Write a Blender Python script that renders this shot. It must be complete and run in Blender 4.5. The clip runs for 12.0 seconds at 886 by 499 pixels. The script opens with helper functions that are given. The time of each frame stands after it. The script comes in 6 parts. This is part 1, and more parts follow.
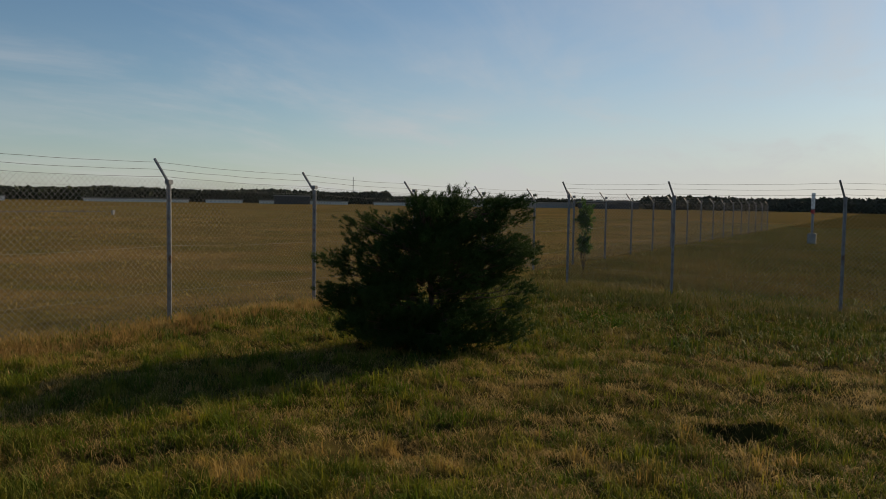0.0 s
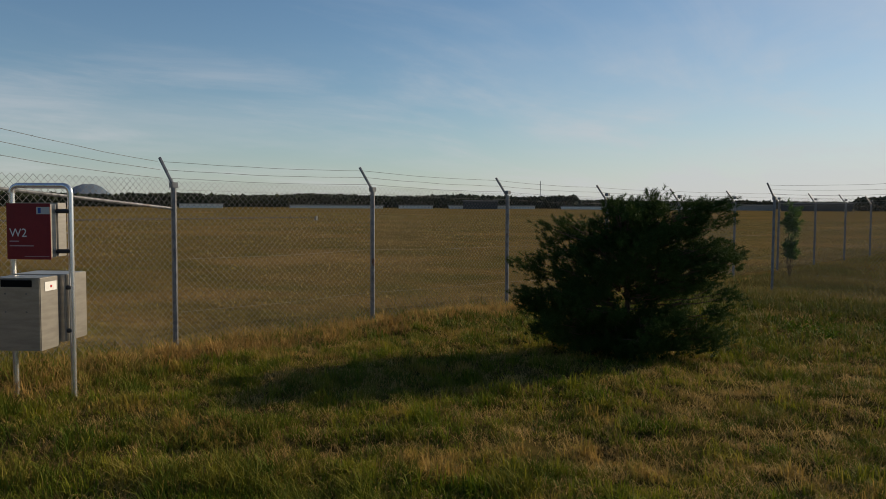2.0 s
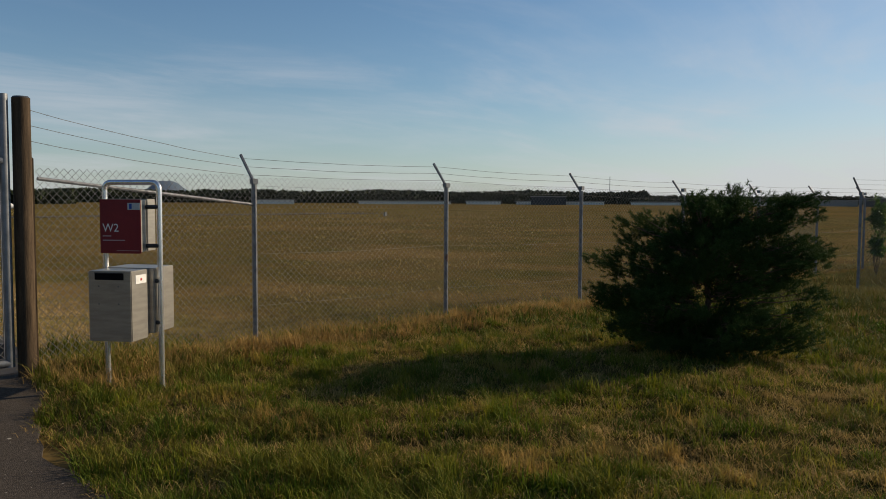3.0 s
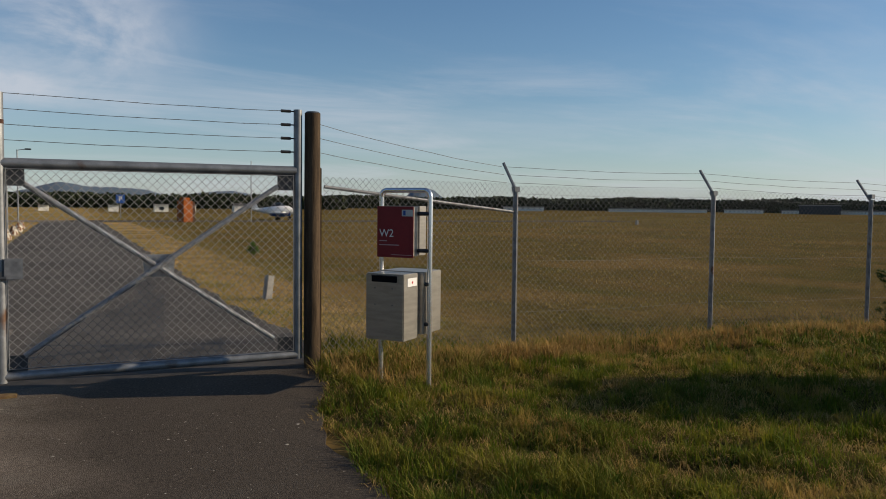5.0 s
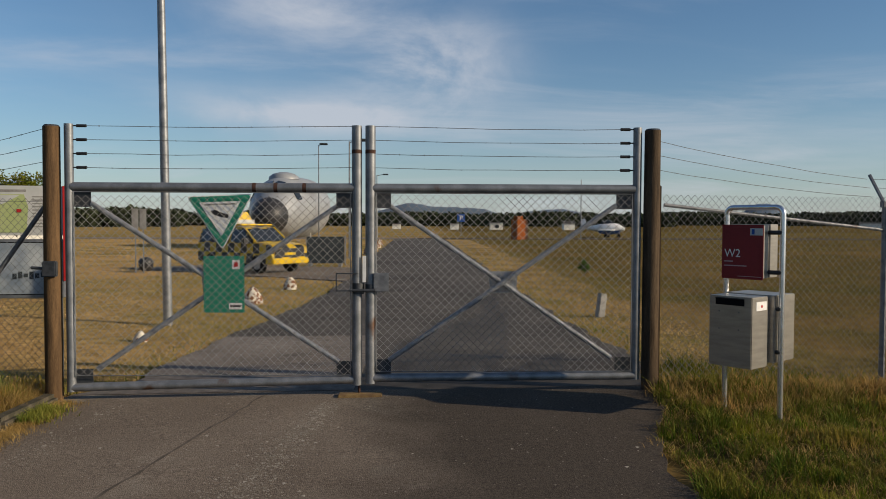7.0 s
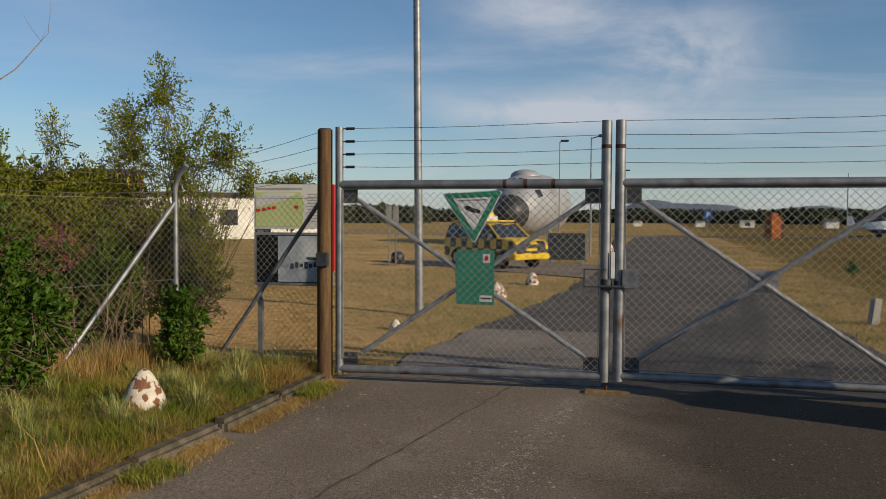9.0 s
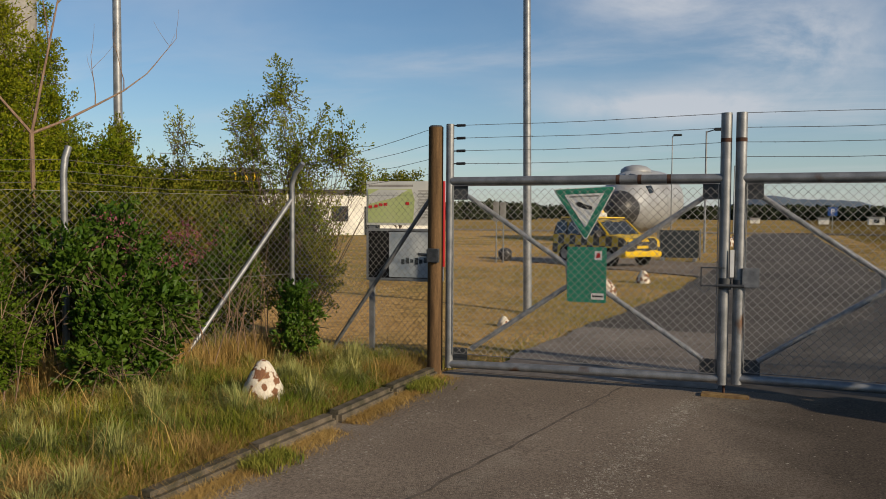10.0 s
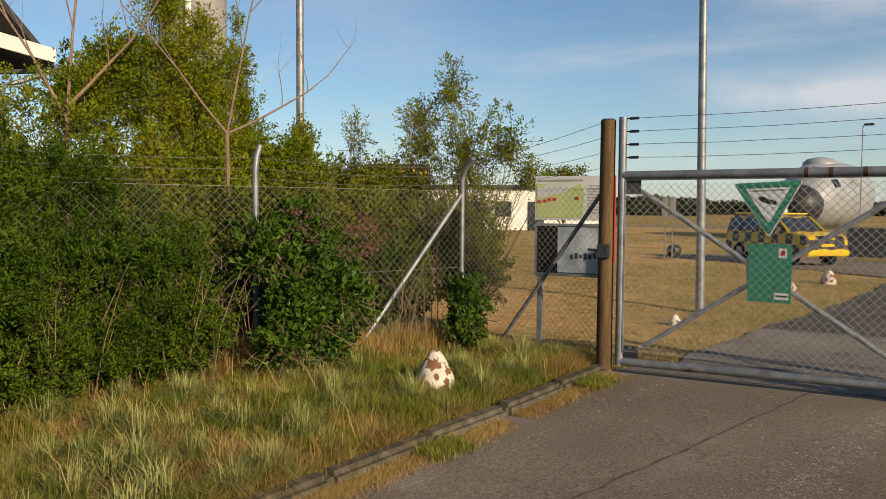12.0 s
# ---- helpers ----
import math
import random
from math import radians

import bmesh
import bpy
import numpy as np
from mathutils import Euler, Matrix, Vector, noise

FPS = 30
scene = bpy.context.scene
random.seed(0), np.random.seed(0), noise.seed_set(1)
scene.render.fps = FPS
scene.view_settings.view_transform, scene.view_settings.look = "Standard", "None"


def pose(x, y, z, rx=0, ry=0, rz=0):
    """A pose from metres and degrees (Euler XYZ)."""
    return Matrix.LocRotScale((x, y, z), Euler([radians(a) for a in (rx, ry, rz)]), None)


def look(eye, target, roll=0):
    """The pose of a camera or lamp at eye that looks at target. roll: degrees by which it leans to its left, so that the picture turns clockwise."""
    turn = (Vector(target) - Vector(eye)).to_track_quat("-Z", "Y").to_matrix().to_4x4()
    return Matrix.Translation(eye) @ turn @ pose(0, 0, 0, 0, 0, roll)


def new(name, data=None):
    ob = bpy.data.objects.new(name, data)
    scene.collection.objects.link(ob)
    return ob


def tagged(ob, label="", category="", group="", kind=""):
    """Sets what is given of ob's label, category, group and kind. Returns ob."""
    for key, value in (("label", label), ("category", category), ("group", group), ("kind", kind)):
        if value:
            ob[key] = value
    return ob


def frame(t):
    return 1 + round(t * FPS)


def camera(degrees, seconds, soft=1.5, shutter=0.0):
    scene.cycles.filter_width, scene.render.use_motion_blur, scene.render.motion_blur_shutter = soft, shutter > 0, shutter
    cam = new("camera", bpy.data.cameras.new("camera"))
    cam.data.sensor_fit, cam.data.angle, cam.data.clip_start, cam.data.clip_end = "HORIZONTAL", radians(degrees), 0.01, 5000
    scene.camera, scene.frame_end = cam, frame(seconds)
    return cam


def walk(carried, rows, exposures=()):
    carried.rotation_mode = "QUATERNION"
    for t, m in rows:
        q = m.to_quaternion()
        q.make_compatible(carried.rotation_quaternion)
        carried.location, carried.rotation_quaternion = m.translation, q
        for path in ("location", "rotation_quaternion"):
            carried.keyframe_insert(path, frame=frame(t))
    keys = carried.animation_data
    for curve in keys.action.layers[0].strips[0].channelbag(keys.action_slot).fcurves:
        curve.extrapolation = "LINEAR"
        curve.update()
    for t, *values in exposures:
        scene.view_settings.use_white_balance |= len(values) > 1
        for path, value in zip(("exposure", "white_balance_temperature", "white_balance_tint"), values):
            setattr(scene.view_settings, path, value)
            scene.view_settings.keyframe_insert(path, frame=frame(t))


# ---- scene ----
# ---------- camera ----------
cam = camera(57.9, 12.0, 0.9)
PATH = [
    (0, (0.799, -7.687, 1.613), (2.541, -6.712, 1.493), 0.9),
    (0.5, (0.772, -7.689, 1.609), (2.467, -6.633, 1.491), 0.9),
    (1, (0.753, -7.671, 1.607), (2.38, -6.513, 1.491), 0.5),
    (1.5, (0.707, -7.66, 1.615), (2.25, -6.391, 1.506), 0.1),
    (2, (0.68, -7.659, 1.616), (2.151, -6.308, 1.502), 0.3),
    (2.5, (0.662, -7.65, 1.609), (2.08, -6.245, 1.487), 0.6),
    (2.7, (0.644, -7.633, 1.615), (2.036, -6.202, 1.492), 0.5),
    (4.3, (0.581, -7.429, 1.612), (1.669, -5.755, 1.494), 0.0),
    (4.5, (0.57, -7.453, 1.61), (1.588, -5.735, 1.498), 0.3),
    (5, (0.563, -7.444, 1.619), (1.407, -5.634, 1.508), 0.6),
    (5.5, (0.554, -7.406, 1.621), (1.212, -5.52, 1.524), 0.3),
    (6, (0.531, -7.38, 1.617), (0.992, -5.436, 1.52), -0.0),
    (6.5, (0.503, -7.389, 1.621), (0.761, -5.407, 1.541), -0.1),
    (7, (0.473, -7.414, 1.631), (0.537, -5.416, 1.558), 0.2),
    (7.5, (0.44, -7.446, 1.63), (0.319, -5.451, 1.567), 0.2),
    (7.7, (0.432, -7.459, 1.629), (0.252, -5.468, 1.567), 0.2),
    (9.5, (0.369, -7.455, 1.615), (-0.279, -5.565, 1.524), 0.3),
    (10, (0.35, -7.458, 1.615), (-0.421, -5.615, 1.522), 0.3),
    (10.5, (0.342, -7.477, 1.614), (-0.529, -5.679, 1.518), 0.4),
    (11, (0.334, -7.493, 1.612), (-0.634, -5.746, 1.509), 0.5),
    (11.5, (0.318, -7.512, 1.611), (-0.728, -5.81, 1.505), 0.3),
    (12, (0.293, -7.518, 1.608), (-0.831, -5.866, 1.501), 0.4),
]
walk(cam, [(t, look(eye, target, roll)) for t, eye, target, roll in PATH],
     [(0, -0.13, 7250, 10), (2.5, 0.0, 6900, 10), (5, 0.05, 6600, 10), (8, -0.02, 6600, 10), (9.5, 0.02, 6750, 10), (12, 0.31, 7150, 10)])

# ---------- world, sun, exposure ----------
SUN = Vector((0.945, -0.315, 0.39)).normalized()
sun_data = bpy.data.lights.new("sun", "SUN")
sun_data.energy, sun_data.angle, sun_data.color = 5.0, radians(0.55), (1.0, 0.84, 0.62)
sun_ob = new("sun", sun_data)
sun_ob.rotation_euler = SUN.to_track_quat("Z", "Y").to_euler()

world = bpy.data.worlds.new("sky")
scene.world = world
world.use_nodes = True
wn, wl = world.node_tree.nodes, world.node_tree.links
wn.clear()
w_out, w_bg, w_sky = wn.new("ShaderNodeOutputWorld"), wn.new("ShaderNodeBackground"), wn.new("ShaderNodeTexSky")
w_sky.sky_type, w_sky.sun_disc = "NISHITA", False
w_sky.sun_elevation, w_sky.sun_rotation = math.asin(SUN.z), math.atan2(SUN.x, SUN.y)
w_sky.air_density, w_sky.dust_density, w_sky.ozone_density = 1.0, 0.3, 4.2
w_bg.inputs["Strength"].default_value = 0.092
# thin cirrus streaks: noise stretched along the plane of the high cloud
w_co, w_sep = wn.new("ShaderNodeTexCoord"), wn.new("ShaderNodeSeparateXYZ")
wl.new(w_co.outputs["Generated"], w_sep.inputs[0])


def wmath(op, a, b=None, clamp=False):
    n = wn.new("ShaderNodeMath")
    n.operation, n.use_clamp = op, clamp
    for i, v in enumerate((a, b)):
        if v is None:
            continue
        if isinstance(v, (int, float)):
            n.inputs[i].default_value = v
        else:
            wl.new(v, n.inputs[i])
    return n.outputs[0]


w_h = wmath("ADD", wmath("MAXIMUM", w_sep.outputs[2], 0.0), 0.12)
w_u, w_v = wmath("DIVIDE", w_sep.outputs[0], w_h), wmath("DIVIDE", w_sep.outputs[1], w_h)
w_cmb = wn.new("ShaderNodeCombineXYZ")
wl.new(w_u, w_cmb.inputs[0])
wl.new(w_v, w_cmb.inputs[1])


def wcloud(scale, sx, sy, rot, detail, lo, hi, seed):
    mp, nz, mr = wn.new("ShaderNodeMapping"), wn.new("ShaderNodeTexNoise"), wn.new("ShaderNodeMapRange")
    mp.inputs["Scale"].default_value = (sx, sy, 1)
    mp.inputs["Rotation"].default_value = (0, 0, radians(rot))
    mp.inputs["Location"].default_value = (seed, seed * 0.37, 0)
    nz.inputs["Scale"].default_value, nz.inputs["Detail"].default_value = scale, detail
    nz.inputs["Roughness"].default_value, nz.inputs["Distortion"].default_value = 0.6, 0.5
    wl.new(w_cmb.outputs[0], mp.inputs["Vector"])
    wl.new(mp.outputs[0], nz.inputs["Vector"])
    wl.new(nz.outputs["Fac"], mr.inputs["Value"])
    mr.interpolation_type = "SMOOTHSTEP"
    mr.inputs["From Min"].default_value, mr.inputs["From Max"].default_value = lo, hi
    return mr.outputs[0]



def wlobe(x0, z0, rx, rz):
    """A soft patch of sky ahead of the gate, by direction."""
    a = wmath("POWER", wmath("DIVIDE", wmath("ABSOLUTE", wmath("SUBTRACT", w_sep.outputs[0], x0)), rx), 2.0)
    b = wmath("POWER", wmath("DIVIDE", wmath("ABSOLUTE", wmath("SUBTRACT", w_sep.outputs[2], z0)), rz), 2.0)
    e = wmath("EXPONENT", wmath("MULTIPLY", wmath("ADD", a, b), -1.0))
    return wmath("MULTIPLY", e, wmath("GREATER_THAN", w_sep.outputs[1], 0.0))


w_streak = wmath("MULTIPLY", wcloud(0.55, 1.0, 2.2, -62, 9, 0.46, 0.80, 3.1), 0.44)
w_thin = wmath("MULTIPLY", wcloud(0.30, 1.0, 1.3, -20, 6, 0.45, 0.78, 7.7), 0.38)
w_wisp = wmath("MULTIPLY", wmath("ADD", wmath("ADD", wlobe(0.012, 0.190, 0.085, 0.045), wmath("MULTIPLY", wlobe(-0.12, 0.245, 0.12, 0.04), 0.75)), wmath("MULTIPLY", wlobe(-0.12, 0.130, 0.14, 0.022), 0.7)), wcloud(1.5, 1.0, 0.5, 62, 11, 0.22, 0.72, 5.2))
w_veil = wmath("MULTIPLY", wmath("EXPONENT", wmath("MULTIPLY", wmath("MAXIMUM", w_sep.outputs[2], 0.0), -15.0)), 0.60)
w_glow = wmath("MULTIPLY", wmath("MULTIPLY", wmath("EXPONENT", wmath("MULTIPLY", wmath("MAXIMUM", w_sep.outputs[2], 0.0), -6.5)), 0.75), wmath("MULTIPLY", wmath("SUBTRACT", w_sep.outputs[0], 0.72), 3.6, True))
w_c = wmath("ADD", wmath("ADD", wmath("ADD", w_streak, w_glow), w_thin), wmath("ADD", wmath("MULTIPLY", w_wisp, 1.7), w_veil), True)
w_mix, w_sun = wn.new("ShaderNodeMix"), wn.new("ShaderNodeRGB")
w_mix.data_type = "RGBA"
w_sun.outputs[0].default_value = (6.0, 6.35, 7.1, 1)
wl.new(wmath("MULTIPLY", w_c, 0.80), w_mix.inputs["Factor"])
w_tint = wn.new("ShaderNodeMix")
w_tint.data_type, w_tint.blend_type = "RGBA", "MULTIPLY"
w_tint.inputs["Factor"].default_value = 1.0
w_tint.inputs["B"].default_value = (0.90, 1.00, 1.03, 1)
wl.new(w_sky.outputs[0], w_tint.inputs["A"])
wl.new(w_tint.outputs["Result"], w_mix.inputs["A"])
wl.new(w_sun.outputs[0], w_mix.inputs["B"])
wl.new(w_mix.outputs["Result"], w_bg.inputs["Color"])
wl.new(w_bg.outputs[0], w_out.inputs[0])

# ---------- materials ----------


def mat(name, color, other=None, scale=6.0, rough=0.7, metal=0.0, grain=0.0, bump=0.0, spread=(0.35, 0.65), detail=6.0,
        island=0.0, per_object=0.0, translucent=0.0, stretch=(1, 1, 1), third=None, third_scale=1.0, third_range=(0.55, 0.7), spec=None):
    """A surface whose colour wanders between two tones, with an optional third in patches, fine grain and relief."""
    m = bpy.data.materials.new(name)
    m.use_nodes = True
    n, l = m.node_tree.nodes, m.node_tree.links
    p = n["Principled BSDF"]
    p.inputs["Roughness"].default_value, p.inputs["Metallic"].default_value = rough, metal
    p.inputs["Specular IOR Level"].default_value = (0.06 if rough >= 0.6 else 0.35) if spec is None else spec
    co, mp = n.new("ShaderNodeTexCoord"), n.new("ShaderNodeMapping")
    mp.inputs["Scale"].default_value = stretch
    l.new(co.outputs["Object"], mp.inputs["Vector"])

    def noise_fac(sc, lo, hi, det=detail):
        nz, mr = n.new("ShaderNodeTexNoise"), n.new("ShaderNodeMapRange")
        nz.inputs["Scale"].default_value, nz.inputs["Detail"].default_value = sc, det
        l.new(mp.outputs[0], nz.inputs["Vector"])
        l.new(nz.outputs["Fac"], mr.inputs["Value"])
        mr.inputs["From Min"].default_value, mr.inputs["From Max"].default_value = lo, hi
        return mr.outputs[0], nz.outputs["Fac"]

    def blend(fac, a, b, kind="MIX"):
        mx = n.new("ShaderNodeMix")
        mx.data_type, mx.blend_type = "RGBA", kind
        for key, v in (("Factor", fac), ("A", a), ("B", b)):
            if isinstance(v, tuple):
                mx.inputs[key].default_value = (*v, 1)
            elif isinstance(v, float):
                mx.inputs[key].default_value = v
            else:
                l.new(v, mx.inputs[key])
        return mx.outputs["Result"]

    fac, raw = noise_fac(scale, *spread)
    if island or per_object:
        src = n.new("ShaderNodeNewGeometry").outputs["Random Per Island"] if island else n.new("ShaderNodeObjectInfo").outputs["Random"]
        ad, mu = n.new("ShaderNodeMath"), n.new("ShaderNodeMath")
        mu.operation, ad.operation, ad.use_clamp = "MULTIPLY_ADD", "ADD", True
        l.new(src, mu.inputs[0])
        mu.inputs[1].default_value, mu.inputs[2].default_value = 2 * (island or per_object), -(island or per_object)
        l.new(mu.outputs[0], ad.inputs[0])
        l.new(fac, ad.inputs[1])
        fac = ad.outputs[0]
    col = blend(fac, color, other or tuple(c * 0.75 for c in color))
    if third:
        col = blend(noise_fac(third_scale, *third_range)[0], col, third)
    if grain:
        g = noise_fac(scale * 14, 0.3, 0.7, 3)[0]
        gr = n.new("ShaderNodeMapRange")
        l.new(g, gr.inputs["Value"])
        gr.inputs["To Min"].default_value, gr.inputs["To Max"].default_value = 1 - grain, 1 + grain
        cb = n.new("ShaderNodeCombineColor")
        for i in range(3):
            l.new(gr.outputs[0], cb.inputs[i])
        col = blend(1.0, col, cb.outputs[0], "MULTIPLY")
    l.new(col, p.inputs["Base Color"])
    if bump:
        b = n.new("ShaderNodeBump")
        b.inputs["Strength"].default_value, b.inputs["Distance"].default_value = 0.7, bump
        l.new(noise_fac(scale * 5, 0, 1, 5)[1], b.inputs["Height"])
        l.new(b.outputs[0], p.inputs["Normal"])
    if translucent:
        tr, mx = n.new("ShaderNodeBsdfTranslucent"), n.new("ShaderNodeMixShader")
        l.new(col, tr.inputs["Color"])
        mx.inputs[0].default_value = translucent
        l.new(p.outputs[0], mx.inputs[1])
        l.new(tr.outputs[0], mx.inputs[2])
        l.new(mx.outputs[0], n["Material Output"].inputs["Surface"])
    return m


STEEL = mat("galvanised steel", (0.26, 0.27, 0.285), (0.17, 0.18, 0.195), 9, 0.5, 0.55, 0.12, 0.001, third=(0.13, 0.075, 0.05), third_scale=2.3, third_range=(0.68, 0.74))
STEEL_RAW = mat("weathered galvanised tube", (0.215, 0.225, 0.24), (0.125, 0.13, 0.145), 14, 0.55, 0.45, 0.2, 0.001, third=(0.12, 0.06, 0.04), third_scale=4.0, third_range=(0.64, 0.70))
WIRE = mat("zinc wire", (0.27, 0.265, 0.265), (0.16, 0.16, 0.16), 30, 0.55, 0.5)
WIRE_GATE = mat("bright zinc wire", (0.36, 0.35, 0.345), (0.22, 0.215, 0.21), 30, 0.5, 0.45)
BARB = mat("dull barbed wire", (0.13, 0.13, 0.135), (0.07, 0.065, 0.06), 20, 0.6, 0.4)
RUST = mat("rust", (0.085, 0.046, 0.034), (0.055, 0.035, 0.03), 25, 0.9, 0.0, 0.3, 0.002)
DARKPLATE = mat("dark gusset plate", (0.07, 0.075, 0.085), (0.045, 0.05, 0.055), 20, 0.55, 0.4, 0.15)
STAIN_STEEL = mat("brushed stainless steel", (0.43, 0.405, 0.37), (0.35, 0.33, 0.30), 5, 0.38, 0.75, 0.08, stretch=(1, 1, 6))
CHROME = mat("polished steel tube", (0.76, 0.76, 0.77), (0.66, 0.66, 0.67), 8, 0.26, 0.85)
RED = mat("dark red enamel", (0.20, 0.012, 0.018), (0.165, 0.010, 0.015), 3, 0.45, 0.0, 0.05)
WHITE = mat("white print", (0.75, 0.75, 0.74), (0.66, 0.66, 0.65), 20, 0.5)
PALE = mat("pale print", (0.42, 0.30, 0.31), (0.38, 0.27, 0.28), 20, 0.5)
BLACK = mat("black plastic", (0.018, 0.018, 0.02), (0.03, 0.03, 0.032), 12, 0.45)
SLOT = mat("dark slot", (0.006, 0.006, 0.007), (0.009, 0.009, 0.01), 12, 0.8)
GREEN = mat("green sign enamel", (0.012, 0.205, 0.125), (0.02, 0.24, 0.155), 7, 0.45, 0.0, 0.08)
WOOD = mat("weathered brown wood", (0.145, 0.088, 0.045), (0.080, 0.050, 0.028), 5, 0.75, 0.0, 0.25, 0.004, stretch=(5, 5, 0.5))
PAINTSTONE = mat("flaking whitewash on stone", (0.60, 0.56, 0.48), (0.46, 0.41, 0.34), 9, 0.9, 0.0, 0.15, 0.008, third=(0.17, 0.085, 0.05), third_scale=10.5, third_range=(0.505, 0.535))
IRON = mat("yellowed rusty iron", (0.25, 0.17, 0.075), (0.15, 0.095, 0.05), 14, 0.85, 0.0, 0.2, 0.002)
WIRE_OLD = mat("pale old zinc wire", (0.23, 0.22, 0.205), (0.15, 0.14, 0.13), 30, 0.6, 0.3)
KERB = mat("mossy concrete kerb", (0.140, 0.116, 0.090), (0.060, 0.055, 0.040), 7, 0.95, 0.0, 0.25, 0.006, per_object=0.3)
ASPHALT = mat("worn asphalt", (0.142, 0.114, 0.090), (0.200, 0.164, 0.131), 0.55, 0.85, 0.0, 0.0, 0.0, third=(0.26, 0.23, 0.19), third_scale=0.9, third_range=(0.56, 0.72))
CRACK = mat("tar in the joints", (0.075, 0.064, 0.054), (0.13, 0.11, 0.09), 8, 0.9)
GRIT = mat("pale grit on asphalt", (0.36, 0.33, 0.28), (0.18, 0.16, 0.13), 20, 0.95, island=0.4)
SOIL = mat("dry grass ground", (0.135, 0.090, 0.034), (0.082, 0.070, 0.021), 0.45, 0.95, 0.0, 0.35, 0.02, third=(0.165, 0.108, 0.042), third_scale=0.13, third_range=(0.5, 0.62), spec=0.0)
BLADE = mat("lawn grass", (0.095, 0.150, 0.018), (0.22, 0.21, 0.042), 0.9, 0.6, island=0.42, translucent=0.22, third=(0.40, 0.275, 0.09), third_scale=0.55, third_range=(0.53, 0.70))
LAWN = mat("cut lawn grass", (0.060, 0.098, 0.010), (0.180, 0.160, 0.026), 2.6, 0.65, island=0.35, translucent=0.22, third=(0.33, 0.215, 0.072), third_scale=0.8, third_range=(0.58, 0.76), spread=(0.38, 0.66))
WOOD_DARK = mat("dark stained wood", (0.100, 0.070, 0.045), (0.050, 0.036, 0.025), 5, 0.75, 0.0, 0.25, 0.004, stretch=(5, 5, 0.5))
STRAW = mat("dry straw", (0.48, 0.33, 0.12), (0.30, 0.195, 0.065), 1.4, 0.7, island=0.4, translucent=0.3)
ORANGE_STRAW = mat("orange dry straw", (0.44, 0.275, 0.09), (0.25, 0.155, 0.05), 1.4, 0.7, island=0.4, translucent=0.3)
ROUGH = mat("rough grey green grass", (0.115, 0.125, 0.035), (0.235, 0.185, 0.070), 0.5, 0.75, island=0.35, translucent=0.15)
FIELDGRASS = mat("dry field grass", (0.37, 0.265, 0.100), (0.22, 0.185, 0.055), 0.35, 0.75, island=0.4, translucent=0.12)
INNER = mat("pale dry lawn", (0.61, 0.42, 0.20), (0.43, 0.295, 0.13), 0.5, 0.75, island=0.25, translucent=0.12)
FESCUE = mat("blue green tussock grass", (0.235, 0.270, 0.085), (0.42, 0.39, 0.145), 1.2, 0.6, island=0.4, translucent=0.3)
WEED = mat("fresh broad leaves", (0.050, 0.115, 0.012), (0.095, 0.165, 0.022), 1.6, 0.45, island=0.4, translucent=0.35)
LEAF_DARK = mat("dark green leaves", (0.036, 0.078, 0.007), (0.100, 0.148, 0.014), 1.3, 0.62, island=0.4, translucent=0.3)
LEAF_YELLOW = mat("spring yellow green leaves", (0.112, 0.160, 0.009), (0.250, 0.255, 0.016), 0.9, 0.62, island=0.45, translucent=0.4)
LEAF_BIRCH = mat("small birch leaves", (0.110, 0.155, 0.014), (0.240, 0.250, 0.026), 1.2, 0.62, island=0.45, translucent=0.4)
LEAF_OLIVE = mat("olive leaves", (0.085, 0.112, 0.010), (0.205, 0.195, 0.022), 1.1, 0.62, island=0.45, translucent=0.35)
NEEDLE = mat("pine needles", (0.022, 0.050, 0.012), (0.056, 0.094, 0.023), 2.2, 0.6, island=0.4, translucent=0.12)
LILAC = mat("broad lilac leaves", (0.036, 0.085, 0.008), (0.085, 0.145, 0.016), 1.8, 0.45, island=0.4, translucent=0.32, spec=0.2)
LUSH = mat("lush lawn grass", (0.070, 0.112, 0.008), (0.220, 0.205, 0.022), 1.9, 0.65, island=0.38, translucent=0.34, third=(0.36, 0.23, 0.065), third_scale=1.5, third_range=(0.51, 0.64))
BRACE = mat("bright galvanised brace", (0.34, 0.35, 0.37), (0.20, 0.205, 0.22), 22, 0.5, 0.35, 0.25, 0.001, third=(0.13, 0.07, 0.05), third_scale=5.0, third_range=(0.66, 0.72))
FLOWER = mat("pink lilac blossom", (0.22, 0.07, 0.11), (0.15, 0.05, 0.055), 9, 0.6, island=0.4)
BARK = mat("grey brown bark", (0.13, 0.095, 0.065), (0.075, 0.055, 0.04), 12, 0.9, 0.0, 0.25, 0.004, stretch=(3, 3, 0.7))
BARK_PALE = mat("pale young bark", (0.25, 0.17, 0.115), (0.15, 0.10, 0.075), 12, 0.85, 0.0, 0.25, 0.003, stretch=(3, 3, 0.7))
FOREST = mat("far forest", (0.026, 0.036, 0.022), (0.048, 0.056, 0.028), 0.02, 0.9, island=0.4)
# distance haze over the hills is painted into their blue-grey base colour
HILL = mat("far hills with painted haze", (0.12, 0.155, 0.20), (0.10, 0.135, 0.175), 0.002, 1.0)
PLASTER = mat("white plaster", (0.78, 0.76, 0.70), (0.66, 0.64, 0.58), 1.5, 0.85, 0.0, 0.06, 0.002)
ROOF = mat("dark roof felt", (0.05, 0.05, 0.052), (0.08, 0.075, 0.07), 3, 0.8)
GLASS_DARK = mat("dark window glass", (0.02, 0.025, 0.03), (0.03, 0.035, 0.04), 5, 0.08, spec=0.6)
